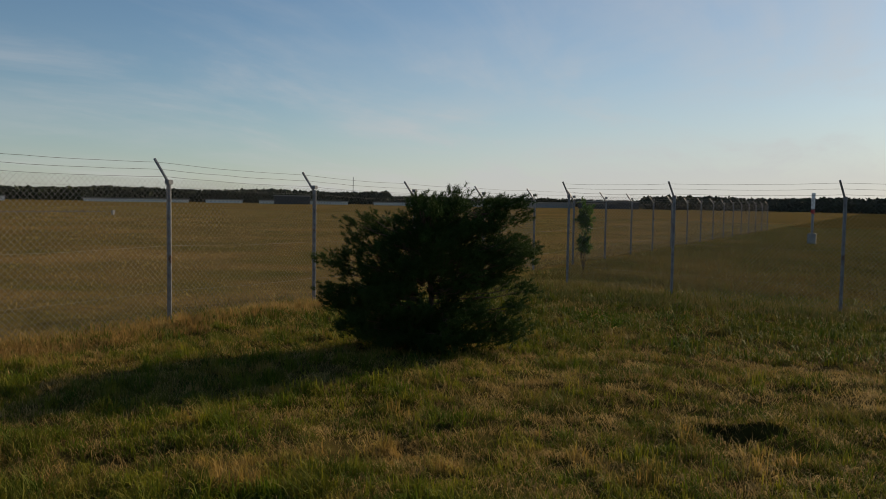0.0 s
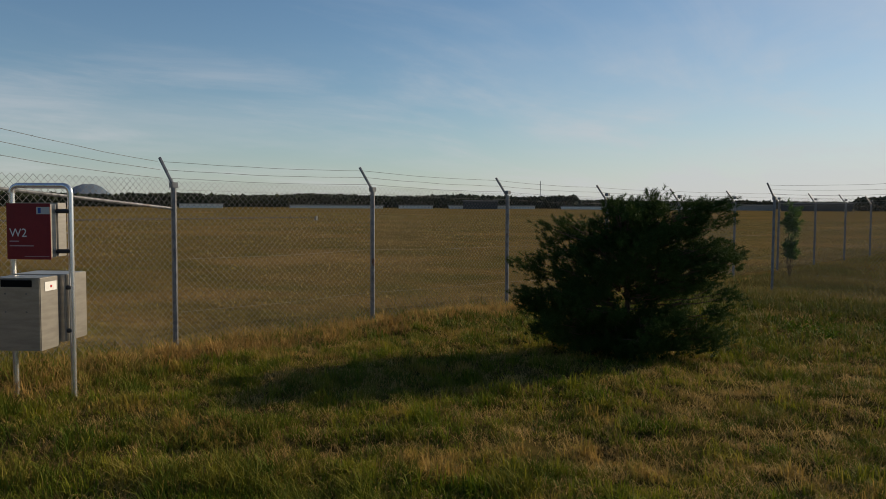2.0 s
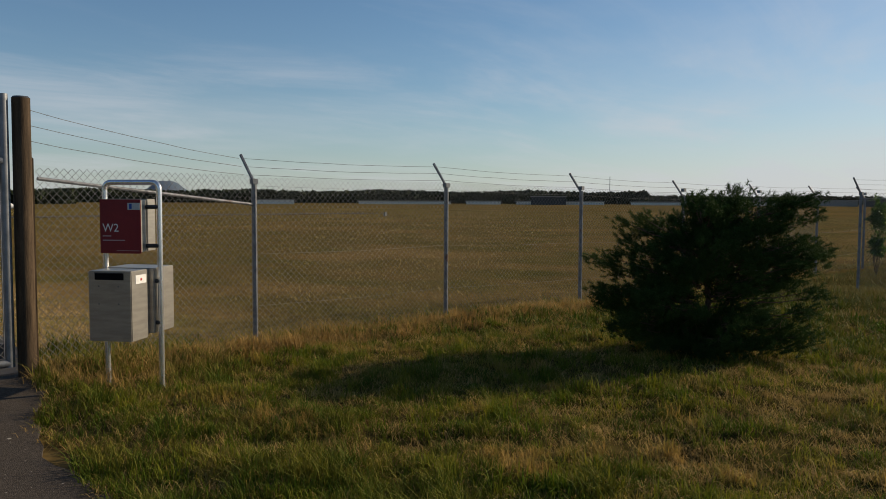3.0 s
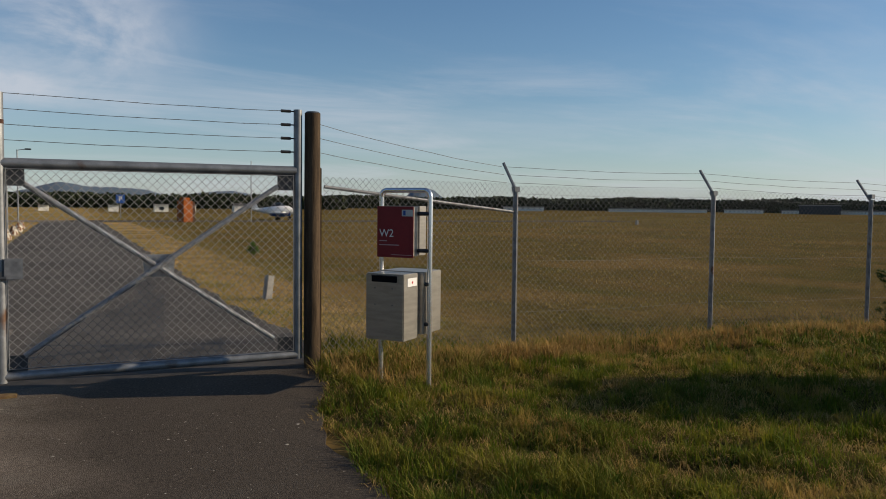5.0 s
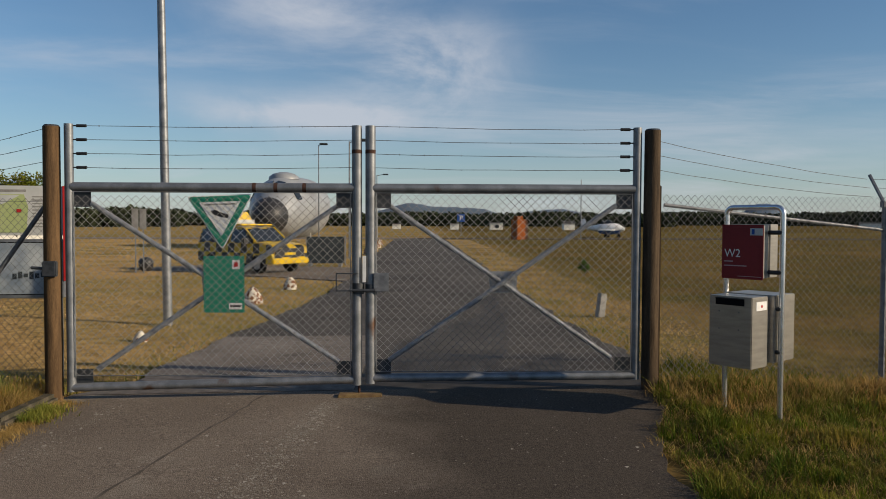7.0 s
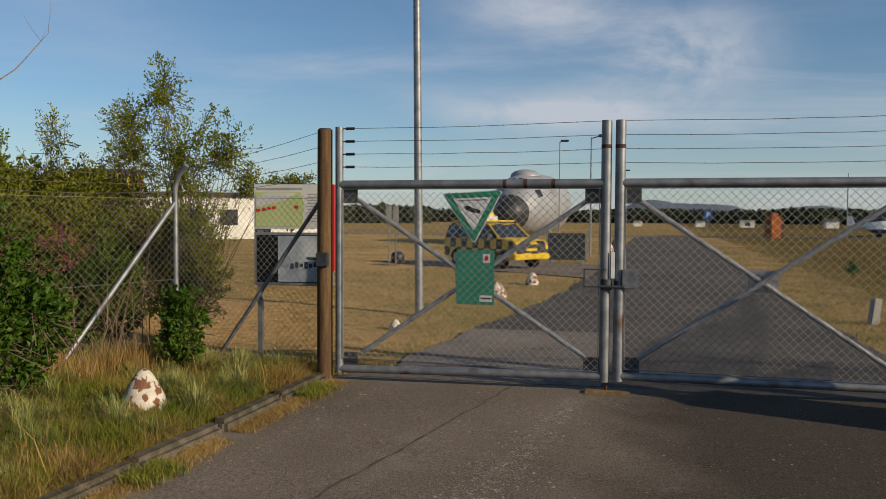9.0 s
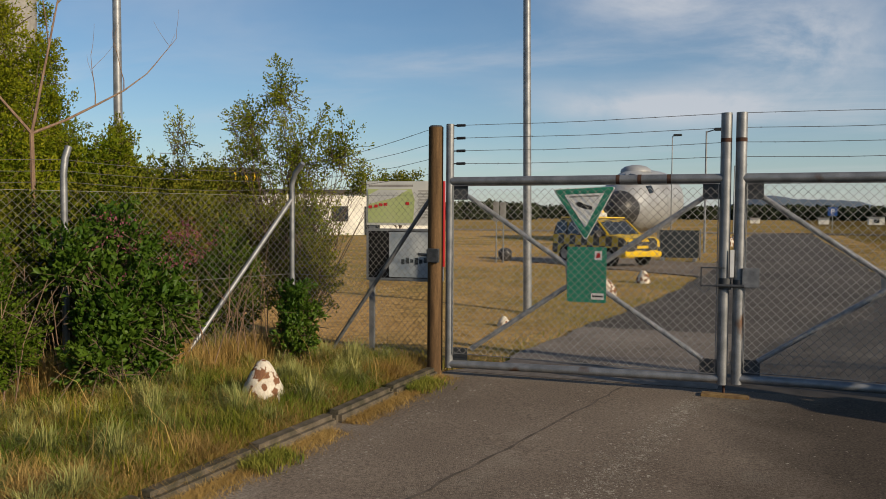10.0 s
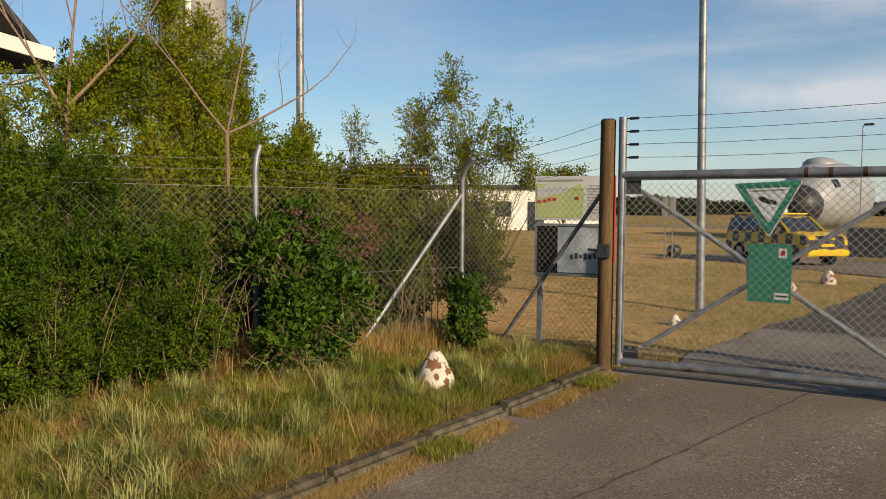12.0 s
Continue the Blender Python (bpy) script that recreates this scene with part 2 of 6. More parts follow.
ALU = mat("aircraft grey paint", (0.33, 0.34, 0.35), (0.27, 0.28, 0.295), 0.9, 0.42, 0.15, 0.05, third=(0.22, 0.21, 0.20), third_scale=0.7)
YELLOW = mat("signal yellow paint", (0.62, 0.41, 0.01), (0.55, 0.36, 0.01), 4, 0.35)
TYRE = mat("tyre rubber", (0.015, 0.015, 0.015), (0.025, 0.024, 0.023), 10, 0.9)
ORANGE = mat("rusty orange paint", (0.30, 0.085, 0.02), (0.20, 0.06, 0.02), 3, 0.7, 0.0, 0.2)
BLUE = mat("blue enamel", (0.015, 0.07, 0.28), (0.02, 0.085, 0.31), 6, 0.4)
PANELGREY = mat("dark grey panel", (0.035, 0.042, 0.048), (0.05, 0.058, 0.064), 3, 0.6)
MAPGREEN = mat("printed map green", (0.33, 0.40, 0.15), (0.40, 0.44, 0.22), 3, 0.35)
MAPGREY = mat("printed pale grey", (0.50, 0.50, 0.48), (0.42, 0.43, 0.42), 4, 0.35)
PHOTO = mat("faded photo print", (0.42, 0.45, 0.47), (0.16, 0.20, 0.25), 3.5, 0.3)
REDPRINT = mat("red print", (0.45, 0.02, 0.02), (0.38, 0.02, 0.02), 9, 0.5)
CONCRETE = mat("grey concrete", (0.30, 0.29, 0.27), (0.22, 0.21, 0.20), 4, 0.9, 0.0, 0.15, 0.004)

OLDTARMAC = mat("older paler asphalt", (0.150, 0.128, 0.110), (0.215, 0.187, 0.160), 0.8, 0.85, 0.0, 0.25, 0.004, third=(0.10, 0.085, 0.072), third_scale=1.6, third_range=(0.55, 0.70), spec=0.1)
TARMAC = mat("newer dark asphalt", (0.060, 0.054, 0.048), (0.105, 0.093, 0.081), 0.35, 0.85, 0.0, 0.3, 0.004, third=(0.11, 0.10, 0.085), third_scale=1.2, third_range=(0.58, 0.75), spec=0.12)

# the mown lawn behind the gate has dried to pale straw
sn, sl = SOIL.node_tree.nodes, SOIL.node_tree.links
s_co, s_sep, s_y, s_x, s_f, s_mx = sn.new("ShaderNodeTexCoord"), sn.new("ShaderNodeSeparateXYZ"), sn.new("ShaderNodeMapRange"), sn.new("ShaderNodeMapRange"), sn.new("ShaderNodeMath"), sn.new("ShaderNodeMix")
s_old = sn["Principled BSDF"].inputs["Base Color"].links[0].from_socket
sl.new(s_co.outputs["Object"], s_sep.inputs[0])
sl.new(s_sep.outputs[1], s_y.inputs["Value"])
sl.new(s_sep.outputs[0], s_x.inputs["Value"])
s_y.inputs["From Min"].default_value, s_y.inputs["From Max"].default_value = 0.0, 1.2
s_x.inputs["From Min"].default_value, s_x.inputs["From Max"].default_value = 7.0, 2.0
s_f.operation = "MULTIPLY"
sl.new(s_y.outputs[0], s_f.inputs[0])
sl.new(s_x.outputs[0], s_f.inputs[1])
s_mx.data_type, s_mx.blend_type = "RGBA", "MULTIPLY"
s_mx.inputs["B"].default_value = (2.35, 2.3, 2.5, 1)
sl.new(s_f.outputs[0], s_mx.inputs["Factor"])
sl.new(s_old, s_mx.inputs["A"])
# soil darkened in colour under unmown lawn and verge, for shade between the tufts
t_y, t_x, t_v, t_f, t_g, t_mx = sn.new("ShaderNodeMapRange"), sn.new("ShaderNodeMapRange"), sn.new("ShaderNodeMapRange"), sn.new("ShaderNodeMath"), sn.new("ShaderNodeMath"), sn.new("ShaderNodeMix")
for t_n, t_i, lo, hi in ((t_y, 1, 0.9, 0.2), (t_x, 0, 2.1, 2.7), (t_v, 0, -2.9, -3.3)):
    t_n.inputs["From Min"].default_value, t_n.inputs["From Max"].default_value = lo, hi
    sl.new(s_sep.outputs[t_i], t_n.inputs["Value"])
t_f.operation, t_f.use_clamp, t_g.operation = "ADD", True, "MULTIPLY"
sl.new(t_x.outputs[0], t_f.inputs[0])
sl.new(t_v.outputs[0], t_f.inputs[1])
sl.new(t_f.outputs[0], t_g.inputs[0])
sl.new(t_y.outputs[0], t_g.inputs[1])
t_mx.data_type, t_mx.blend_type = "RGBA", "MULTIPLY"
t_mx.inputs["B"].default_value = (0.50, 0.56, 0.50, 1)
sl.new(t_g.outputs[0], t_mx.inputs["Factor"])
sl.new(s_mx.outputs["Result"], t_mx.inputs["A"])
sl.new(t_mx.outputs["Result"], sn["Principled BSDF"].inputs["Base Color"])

# relief, grit and wear of the asphalt at a finer scale
an, al = ASPHALT.node_tree.nodes, ASPHALT.node_tree.links
a_co, a_n1, a_n2, a_b = an.new("ShaderNodeTexCoord"), an.new("ShaderNodeTexNoise"), an.new("ShaderNodeTexVoronoi"), an.new("ShaderNodeBump")
a_n1.inputs["Scale"].default_value, a_n1.inputs["Detail"].default_value = 60, 4
a_n2.inputs["Scale"].default_value = 140
a_mx, a_mr, a_old = an.new("ShaderNodeMix"), an.new("ShaderNodeMapRange"), an["Principled BSDF"].inputs["Base Color"].links[0].from_socket
a_mx.data_type, a_mx.blend_type = "RGBA", "MULTIPLY"
a_mx.inputs["Factor"].default_value = 1.0
a_mr.inputs["From Min"].default_value, a_mr.inputs["From Max"].default_value = 0.3, 0.7
a_mr.inputs["To Min"].default_value, a_mr.inputs["To Max"].default_value = 0.62, 1.42
a_cb = an.new("ShaderNodeCombineColor")
al.new(a_co.outputs["Object"], a_n1.inputs["Vector"])
al.new(a_co.outputs["Object"], a_n2.inputs["Vector"])
al.new(a_n1.outputs["Fac"], a_mr.inputs["Value"])
for i in range(3):
    al.new(a_mr.outputs[0], a_cb.inputs[i])
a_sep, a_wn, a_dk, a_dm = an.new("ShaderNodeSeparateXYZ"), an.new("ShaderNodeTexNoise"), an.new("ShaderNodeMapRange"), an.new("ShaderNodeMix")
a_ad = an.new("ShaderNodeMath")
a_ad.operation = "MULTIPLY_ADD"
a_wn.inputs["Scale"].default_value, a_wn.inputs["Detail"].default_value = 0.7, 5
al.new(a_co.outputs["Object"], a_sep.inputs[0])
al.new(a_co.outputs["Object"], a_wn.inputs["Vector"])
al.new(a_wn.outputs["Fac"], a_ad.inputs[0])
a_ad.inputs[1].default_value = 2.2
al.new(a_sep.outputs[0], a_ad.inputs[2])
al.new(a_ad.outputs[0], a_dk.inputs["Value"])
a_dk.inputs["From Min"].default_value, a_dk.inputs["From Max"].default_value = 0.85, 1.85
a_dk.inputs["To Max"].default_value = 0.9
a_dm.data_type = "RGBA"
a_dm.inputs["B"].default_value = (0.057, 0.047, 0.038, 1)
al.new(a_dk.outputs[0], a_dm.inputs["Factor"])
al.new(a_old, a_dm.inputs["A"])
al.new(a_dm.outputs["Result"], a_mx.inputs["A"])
al.new(a_cb.outputs[0], a_mx.inputs["B"])
al.new(a_mx.outputs["Result"], an["Principled BSDF"].inputs["Base Color"])
al.new(a_n2.outputs["Distance"], a_b.inputs["Height"])
a_b.inputs["Strength"].default_value, a_b.inputs["Distance"].default_value = 0.5, 0.006
al.new(a_b.outputs[0], an["Principled BSDF"].inputs["Normal"])

# black and yellow squares of the apron vehicle
CHECK = mat("yellow and black squares", (0.62, 0.41, 0.01), (0.55, 0.36, 0.01), 4, 0.35)
cn, cl = CHECK.node_tree.nodes, CHECK.node_tree.links
c_t, c_co = cn.new("ShaderNodeTexChecker"), cn.new("ShaderNodeTexCoord")
c_t.inputs["Scale"].default_value = 2.8
c_t.inputs["Color1"].default_value, c_t.inputs["Color2"].default_value = (0.50, 0.33, 0.01, 1), (0.015, 0.015, 0.015, 1)
cl.new(c_co.outputs["Object"], c_t.inputs["Vector"])
cl.new(c_t.outputs["Color"], cn["Principled BSDF"].inputs["Base Color"])

# ---------- mesh helpers ----------


class Geo:
    """Collects vertices and faces of one mesh."""

    def __init__(self):
        self.v, self.f = [], []

    def add(self, verts, faces):
        k = len(self.v)
        self.v += [tuple(p) for p in verts]
        self.f += [tuple(i + k for i in q) for q in faces]
        return self

    def box(self, x0, x1, y0, y1, z0, z1, bevel=0.0):
        bm = bmesh.new()
        bmesh.ops.create_cube(bm, size=1)
        for p in bm.verts:
            p.co = Vector(((x0 + x1) / 2 + p.co.x * (x1 - x0), (y0 + y1) / 2 + p.co.y * (y1 - y0), (z0 + z1) / 2 + p.co.z * (z1 - z0)))
        if bevel:
            bmesh.ops.bevel(bm, geom=bm.edges[:], offset=bevel, segments=2, affect="EDGES")
        bm.verts.index_update()
        self.add([p.co for p in bm.verts], [[p.index for p in q.verts] for q in bm.faces])
        bm.free()
        return self

    def tube(self, pts, r, n=8, caps=True):
        pts = [Vector(p) for p in pts]
        rs = r if isinstance(r, (list, tuple)) else [r] * len(pts)
        up = None
        rings = []
        for i, p in enumerate(pts):
            d = (pts[min(i + 1, len(pts) - 1)] - pts[max(i - 1, 0)]).normalized()
            if up is None:
                up = d.orthogonal().normalized()
            up = (up - d * up.dot(d)).normalized()
            side = d.cross(up)
            rings.append([p + (up * math.cos(a) + side * math.sin(a)) * rs[i] for a in [2 * math.pi * k / n for k in range(n)]])
        verts = [q for ring in rings for q in ring]
        faces = [(i * n + k, i * n + (k + 1) % n, (i + 1) * n + (k + 1) % n, (i + 1) * n + k) for i in range(len(pts) - 1) for k in range(n)]
        if caps:
            faces += [tuple(range(n))[::-1], tuple(range((len(pts) - 1) * n, len(pts) * n))]
        return self.add(verts, faces)

    def lathe(self, prof, n=20, wob=0.0):
        rnd = random.Random(5)
        verts = []
        for r, z in prof:
            for k in range(n):
                a = 2 * math.pi * k / n
                s = 1 + wob * (rnd.random() - 0.5)
                verts.append((r * s * math.cos(a), r * s * math.sin(a), z))
        faces = [(i * n + k, i * n + (k + 1) % n, (i + 1) * n + (k + 1) % n, (i + 1) * n + k) for i in range(len(prof) - 1) for k in range(n)]
        faces += [tuple(range(n))[::-1], tuple(range((len(prof) - 1) * n, len(prof) * n))]
        return self.add(verts, faces)

    def prism(self, outline, y0, y1):
        """A plate with an outline in x and z, from y0 to y1."""
        n = len(outline)
        verts = [(x, y0, z) for x, z in outline] + [(x, y1, z) for x, z in outline]
        faces = [tuple(range(n)), tuple(range(2 * n - 1, n - 1, -1))] + [(i, i + n, (i + 1) % n + n, (i + 1) % n) for i in range(n)]
        return self.add(verts, faces)


def mesh_of(name, geo, material, smooth=False):
    me = bpy.data.meshes.new(name)
    me.from_pydata(geo.v, [], geo.f)
    me.materials.append(material)
    if smooth:
        me.polygons.foreach_set("use_smooth", [True] * len(me.polygons))
        me.set_sharp_from_angle(angle=radians(40))
    me.update()
    return me


def part(name, geo, material, parent=None, label="", smooth=False, m=None):
    ob = new(name, mesh_of(name, geo, material, smooth))
    ob.parent = parent
    if m is not None:
        ob.matrix_basis = m
    return tagged(ob, label)


def thing(name, m, label, category, group="", kind=""):
    ob = new(name)
    ob.empty_display_size = 0.2
    ob.matrix_basis = m
    return tagged(ob, label, category, group, kind)


def tri_mesh(name, verts, tris, material, parent=None, smooth=False, m=None):
    """A mesh from arrays of vertices and triangles."""
    me = bpy.data.meshes.new(name)
    me.vertices.add(len(verts))
    me.vertices.foreach_set("co", np.ascontiguousarray(verts, dtype=np.float32).ravel())
    me.loops.add(len(tris) * 3)
    me.loops.foreach_set("vertex_index", np.ascontiguousarray(tris, dtype=np.int32).ravel())
    me.polygons.add(len(tris))
    me.polygons.foreach_set("loop_start", np.arange(0, len(tris) * 3, 3, dtype=np.int32))
    me.materials.append(material)
    if smooth:
        me.polygons.foreach_set("use_smooth", [True] * len(tris))
    me.update(calc_edges=True)
    ob = new(name, me)
    ob.parent = parent
    if m is not None:
        ob.matrix_basis = m
    return ob


def smooth01(a):
    a = np.clip(a, 0, 1)
    return a * a * (3 - 2 * a)


def hump(x, y):
    """Soft uneven ground, a few centimetres."""
    return (np.sin(x * 1.7 + 1.3 * np.sin(y * 0.9)) + np.sin(y * 2.1 + 1.1 * np.sin(x * 1.3 + 2)) + 0.6 * np.sin(x * 4.1 + y * 3.3)) * 0.011


ROAD_Z = -0.06


def rise(x, y):
    """The drive climbs a little to the gate and falls to one side."""
    x, y = np.asarray(x, float), np.asarray(y, float)
    return (0.07 + 0.016 * np.clip(x, -3, 3)) * smooth01((y + 3.5) / 3.5) * smooth01((7 - y) / 5)


def road_z(x, y):
    return ROAD_Z + rise(x, y)


def tussock(x, y):
    """Uneven growth, a hand's width to an arm's length across."""
    a = np.sin(x * 7.3 + 2.1 * np.sin(y * 4.9 + 0.6) + 1.3 * np.sin(y * 2.2)) * np.sin(y * 8.1 + 2.4 * np.sin(x * 5.3 + 1.1))
    b = np.sin(x * 2.9 + 1.8 * np.sin(y * 2.3)) * np.sin(y * 3.4 + 1.6 * np.sin(x * 2.1 + 0.4))
    return np.clip(0.5 + 0.32 * a + 0.3 * b, 0, 1)


def ground_z(x, y):
    x, y = np.asarray(x, float), np.asarray(y, float)
    z = -0.085 - 0.12 * smooth01((x - 7) / 8) * smooth01((14 - y) / 10)
    z = z + rise(x, y) * smooth01((4.8 - x) / 1.6) * smooth01((x + 5) / 1.5)
    z = z + 0.10 * smooth01((-2.92 - x) / 0.2) * smooth01((0.6 - y) / 0.6)
    off = np.maximum(smooth01((x - 2.5) / 1.0), smooth01((-3.1 - x) / 0.8))
    z = z + hump(x, y) * off * smooth01((40 - np.abs(x)) / 20) * smooth01((60 - np.abs(y)) / 30)
    z = z + 0.04 * smooth01((x - 2.35) / 0.5) * smooth01((0.3 - y) / 0.4)
    rough = np.maximum(smooth01((x - 2.5) / 0.8) * smooth01((16 - x) / 4), smooth01((-3.05 - x) / 0.5) * smooth01((x + 9) / 3)) * smooth01((0.9 - y) / 0.6) * smooth01((y + 11) / 3)
    z = z + rough * (0.075 * tussock(x * 0.75, y * 0.75) - 0.03)
    # burrow in the lawn
    u, w = (x - 6.86) * 0.5 - (y + 6.79) * 0.87, (x - 6.86) * 0.87 + (y + 6.79) * 0.5
    d = np.sqrt((u / 0.30) ** 2 + (w / 0.15) ** 2)
    return z - 0.40 * smooth01(1.6 - 1.1 * d) + 0.035 * smooth01(1 - np.abs(d - 1.6) / 0.6)

# ---------- ground, road, kerb ----------


def stretch_axis(near, dense=()):
    far = [near[-1] + s for s in (6, 15, 30, 60, 120, 250, 500, 1000, 2000, 4200)]
    back = [near[0] - s for s in (6, 15, 30, 60, 120, 250, 500, 1000, 2000, 4200)][::-1]
    return np.array(sorted(set([round(float(a), 3) for a in (*back, *near, *far, *dense)])))


gx = stretch_axis(np.arange(-14, 30.01, 0.5), [*np.arange(6.2, 7.6, 0.06), *np.arange(2.4, 12, 0.12), *np.arange(-7, -3, 0.12), -3.2, -3.15, -3.1, -3.05, -3.0, -2.96, -2.92, -2.7, 2.3, 2.7, 2.9, 3.2, 3.4])
gy = stretch_axis(np.arange(-10, 30.01, 0.5), [*np.arange(-7.4, -6.2, 0.06), *np.arange(-8, 1.0, 0.12)])
X, Y = np.meshgrid(gx, gy)
gv = np.stack([X.ravel(), Y.ravel(), ground_z(X, Y).ravel()], 1)
a = (np.arange(len(gy) - 1)[:, None] * len(gx) + np.arange(len(gx) - 1)[None]).ravel()
tris = np.concatenate([np.stack([a, a + 1, a + len(gx) + 1], 1), np.stack([a, a + len(gx) + 1, a + len(gx)], 1)])
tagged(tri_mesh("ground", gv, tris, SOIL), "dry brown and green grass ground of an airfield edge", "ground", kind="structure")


def slab(name, left, right, ys, depth, label, material, lift=0.0):
    g = Geo()
    n = len(ys)
    top = [(left(y), y, float(road_z(left(y), y)) + lift) for y in ys] + [(right(y), y, float(road_z(right(y), y)) + lift) for y in ys]
    low = [(x, y, q - depth) for x, y, q in top]
    g.add(top + low, [(i, i + n, i + n + 1, i + 1) for i in range(n - 1)] + [(i + 1 + 2 * n, i + n + 1 + 2 * n, i + n + 2 * n, i + 2 * n) for i in range(n - 1)]
          + [(i + 1, i + 1 + 2 * n, i + 2 * n, i) for i in range(n - 1)] + [(i + n, i + 3 * n, i + n + 1 + 2 * n, i + n + 1) for i in range(n - 1)])
    return tagged(part(name, g, material), label, "road", kind="structure")


def wob(y, s):
    return 0.05 * math.sin(y * 2.3 + s) + 0.03 * math.sin(y * 6.1 + 2 * s) + 0.02 * math.sin(y * 13 + s)


def inner_edge(y):
    return -2.84 + 0.42 * smooth01((y - 0.1) / 0.6) + 0.83 * smooth01(y / 13)


def road_left(y):
    return -2.84 if y < 0.1 else float(inner_edge(y)) + wob(y, 1) * 0.8 * min(1, y)


def road_right(y):
    return 2.20 + 0.75 * float(smooth01((y + 2.5) / 4)) + wob(y, 3)


ys = [-45 + 3 * i for i in range(12)] + [-9 + 0.2 * i for i in range(120)] + [15 + 1.5 * i for i in range(34)]
join = max(y for y in ys if y < 0.35)
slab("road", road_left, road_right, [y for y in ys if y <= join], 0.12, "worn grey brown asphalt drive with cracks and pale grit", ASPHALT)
slab("road", road_left, road_right, [y for y in ys if y >= join], 0.12, "darker newer asphalt drive behind the gate", TARMAC)
slab("road", road_left, lambda y: -0.12 + 0.3 * wob(y, 5), [y for y in ys if join <= y <= 4.2], 0.05, "older paler asphalt strip just behind the gate", OLDTARMAC, 0.004)
g = Geo()
g.add([(-40, 63, -0.055), (60, 66.5, -0.055), (60, 72, -0.055), (-40, 69, -0.055), (-40, 63, -0.17), (60, 66.5, -0.17), (60, 72, -0.17), (-40, 69, -0.17)],
      [(0, 1, 2, 3), (0, 4, 5, 1), (2, 6, 7, 3)])
tagged(part("taxiway", g, ASPHALT), "grey asphalt cross road far behind the gate", "road", kind="structure")
# side apron under the parked vehicle
g = Geo()
g.add([(-1.5, 14.8, -0.052), (-1.4, 20.8, -0.052), (-7, 23.0, -0.052), (-9.5, 20.5, -0.052), (-5.0, 17.2, -0.052)], [(0, 1, 2, 3, 4)])
g.add([(p[0], p[1], -0.16) for p in g.v], [(4, 3, 2, 1, 0)])
g.f += [(i, i + 5, (i + 1) % 5 + 5, (i + 1) % 5) for i in range(5)]
tagged(part("apron", g, ASPHALT), "grey asphalt side apron beside the drive", "road", kind="structure")

# joints and tar lines in the drive, a few millimetres proud
g = Geo()


def ribbon(g, pts, w, lift):
    n = len(pts)
    vs = []
    for i, (x, y) in enumerate(pts):
        x2, y2 = pts[min(i + 1, n - 1)]
        x1, y1 = pts[max(i - 1, 0)]
        d = math.hypot(x2 - x1, y2 - y1) or 1
        k = w * (0.5 + 0.5 * abs(math.sin(i * 1.7)))
        vs += [(x - (y2 - y1) / d * k, y + (x2 - x1) / d * k, float(road_z(x, y)) + lift), (x + (y2 - y1) / d * k, y - (x2 - x1) / d * k, float(road_z(x, y)) + lift)]
    g.add(vs, [(2 * i, 2 * i + 1, 2 * i + 3, 2 * i + 2) for i in range(n - 1)])


rnd = random.Random(3)
for x0, y0, x1, y1 in ((-1.15, 0.2, -0.3, 16), (-1.3, 4.1, 2.7, 4.3), (-1.0, 8.6, 2.7, 8.4)):
    pts = [(x0 + (x1 - x0) * k / 14 + rnd.uniform(-0.02, 0.02), y0 + (y1 - y0) * k / 14 + rnd.uniform(-0.03, 0.03)) for k in range(15)]
    ribbon(g, pts, 0.005, 0.004)
pts = [(-0.95 + 0.2 * y + rnd.uniform(-0.02, 0.02), y) for y in np.arange(0.1, -5.6, -0.16)]
ribbon(g, pts, 0.014, 0.003)
tagged(part("asphalt_crack", g, CRACK), "dark tar filled cracks in the asphalt", "crack", kind="stuff")
rng = np.random.default_rng(11)
# pale grit and crumbs lying on the drive
n = 2600
m = 5200
px = np.where(rng.random(n) < 0.5, rng.normal(-0.9, 0.5, n), rng.uniform(-2.9, 2.1, n))
py = np.where(rng.random(n) < 0.5, rng.uniform(-5.5, 0.2, n), rng.normal(-1.8, 1.2, n))
# two worn streaks full of crumbs
f = rng.random(m)
px = np.append(px, np.where(rng.random(m) < 0.76, -0.30 - 0.40 * f + rng.normal(0, 0.10, m) * (0.6 + f), -2.2 - 0.2 * f + rng.normal(0, 0.10, m)))
py = np.append(py, -0.35 - 2.8 * f + rng.normal(0, 0.12, m))
keep = (px > -2.9) & (px < 2.1)
px, py = px[keep], py[keep]
s = rng.uniform(0.003, 0.009, len(px)) * (1 + 1.3 * (rng.random(len(px)) < 0.04))
ang = rng.uniform(0, 6.28, (len(px), 1)) + np.array([[0, 2.1, 4.2]])
base = np.stack([px[:, None] + s[:, None] * np.cos(ang), py[:, None] + s[:, None] * np.sin(ang), np.broadcast_to(road_z(px, py)[:, None] + 0.001, ang.shape)], 2)
tip = np.stack([px, py, road_z(px, py) + s * 0.35], 1)[:, None]
vs = np.concatenate([base, tip], 1).reshape(-1, 3)
k = np.arange(len(px))[:, None] * 4
tagged(tri_mesh("grit", vs, np.concatenate([k + [0, 1, 3], k + [1, 2, 3], k + [2, 0, 3]]), GRIT), "pale grit scattered on the asphalt drive", "grit", kind="stuff")

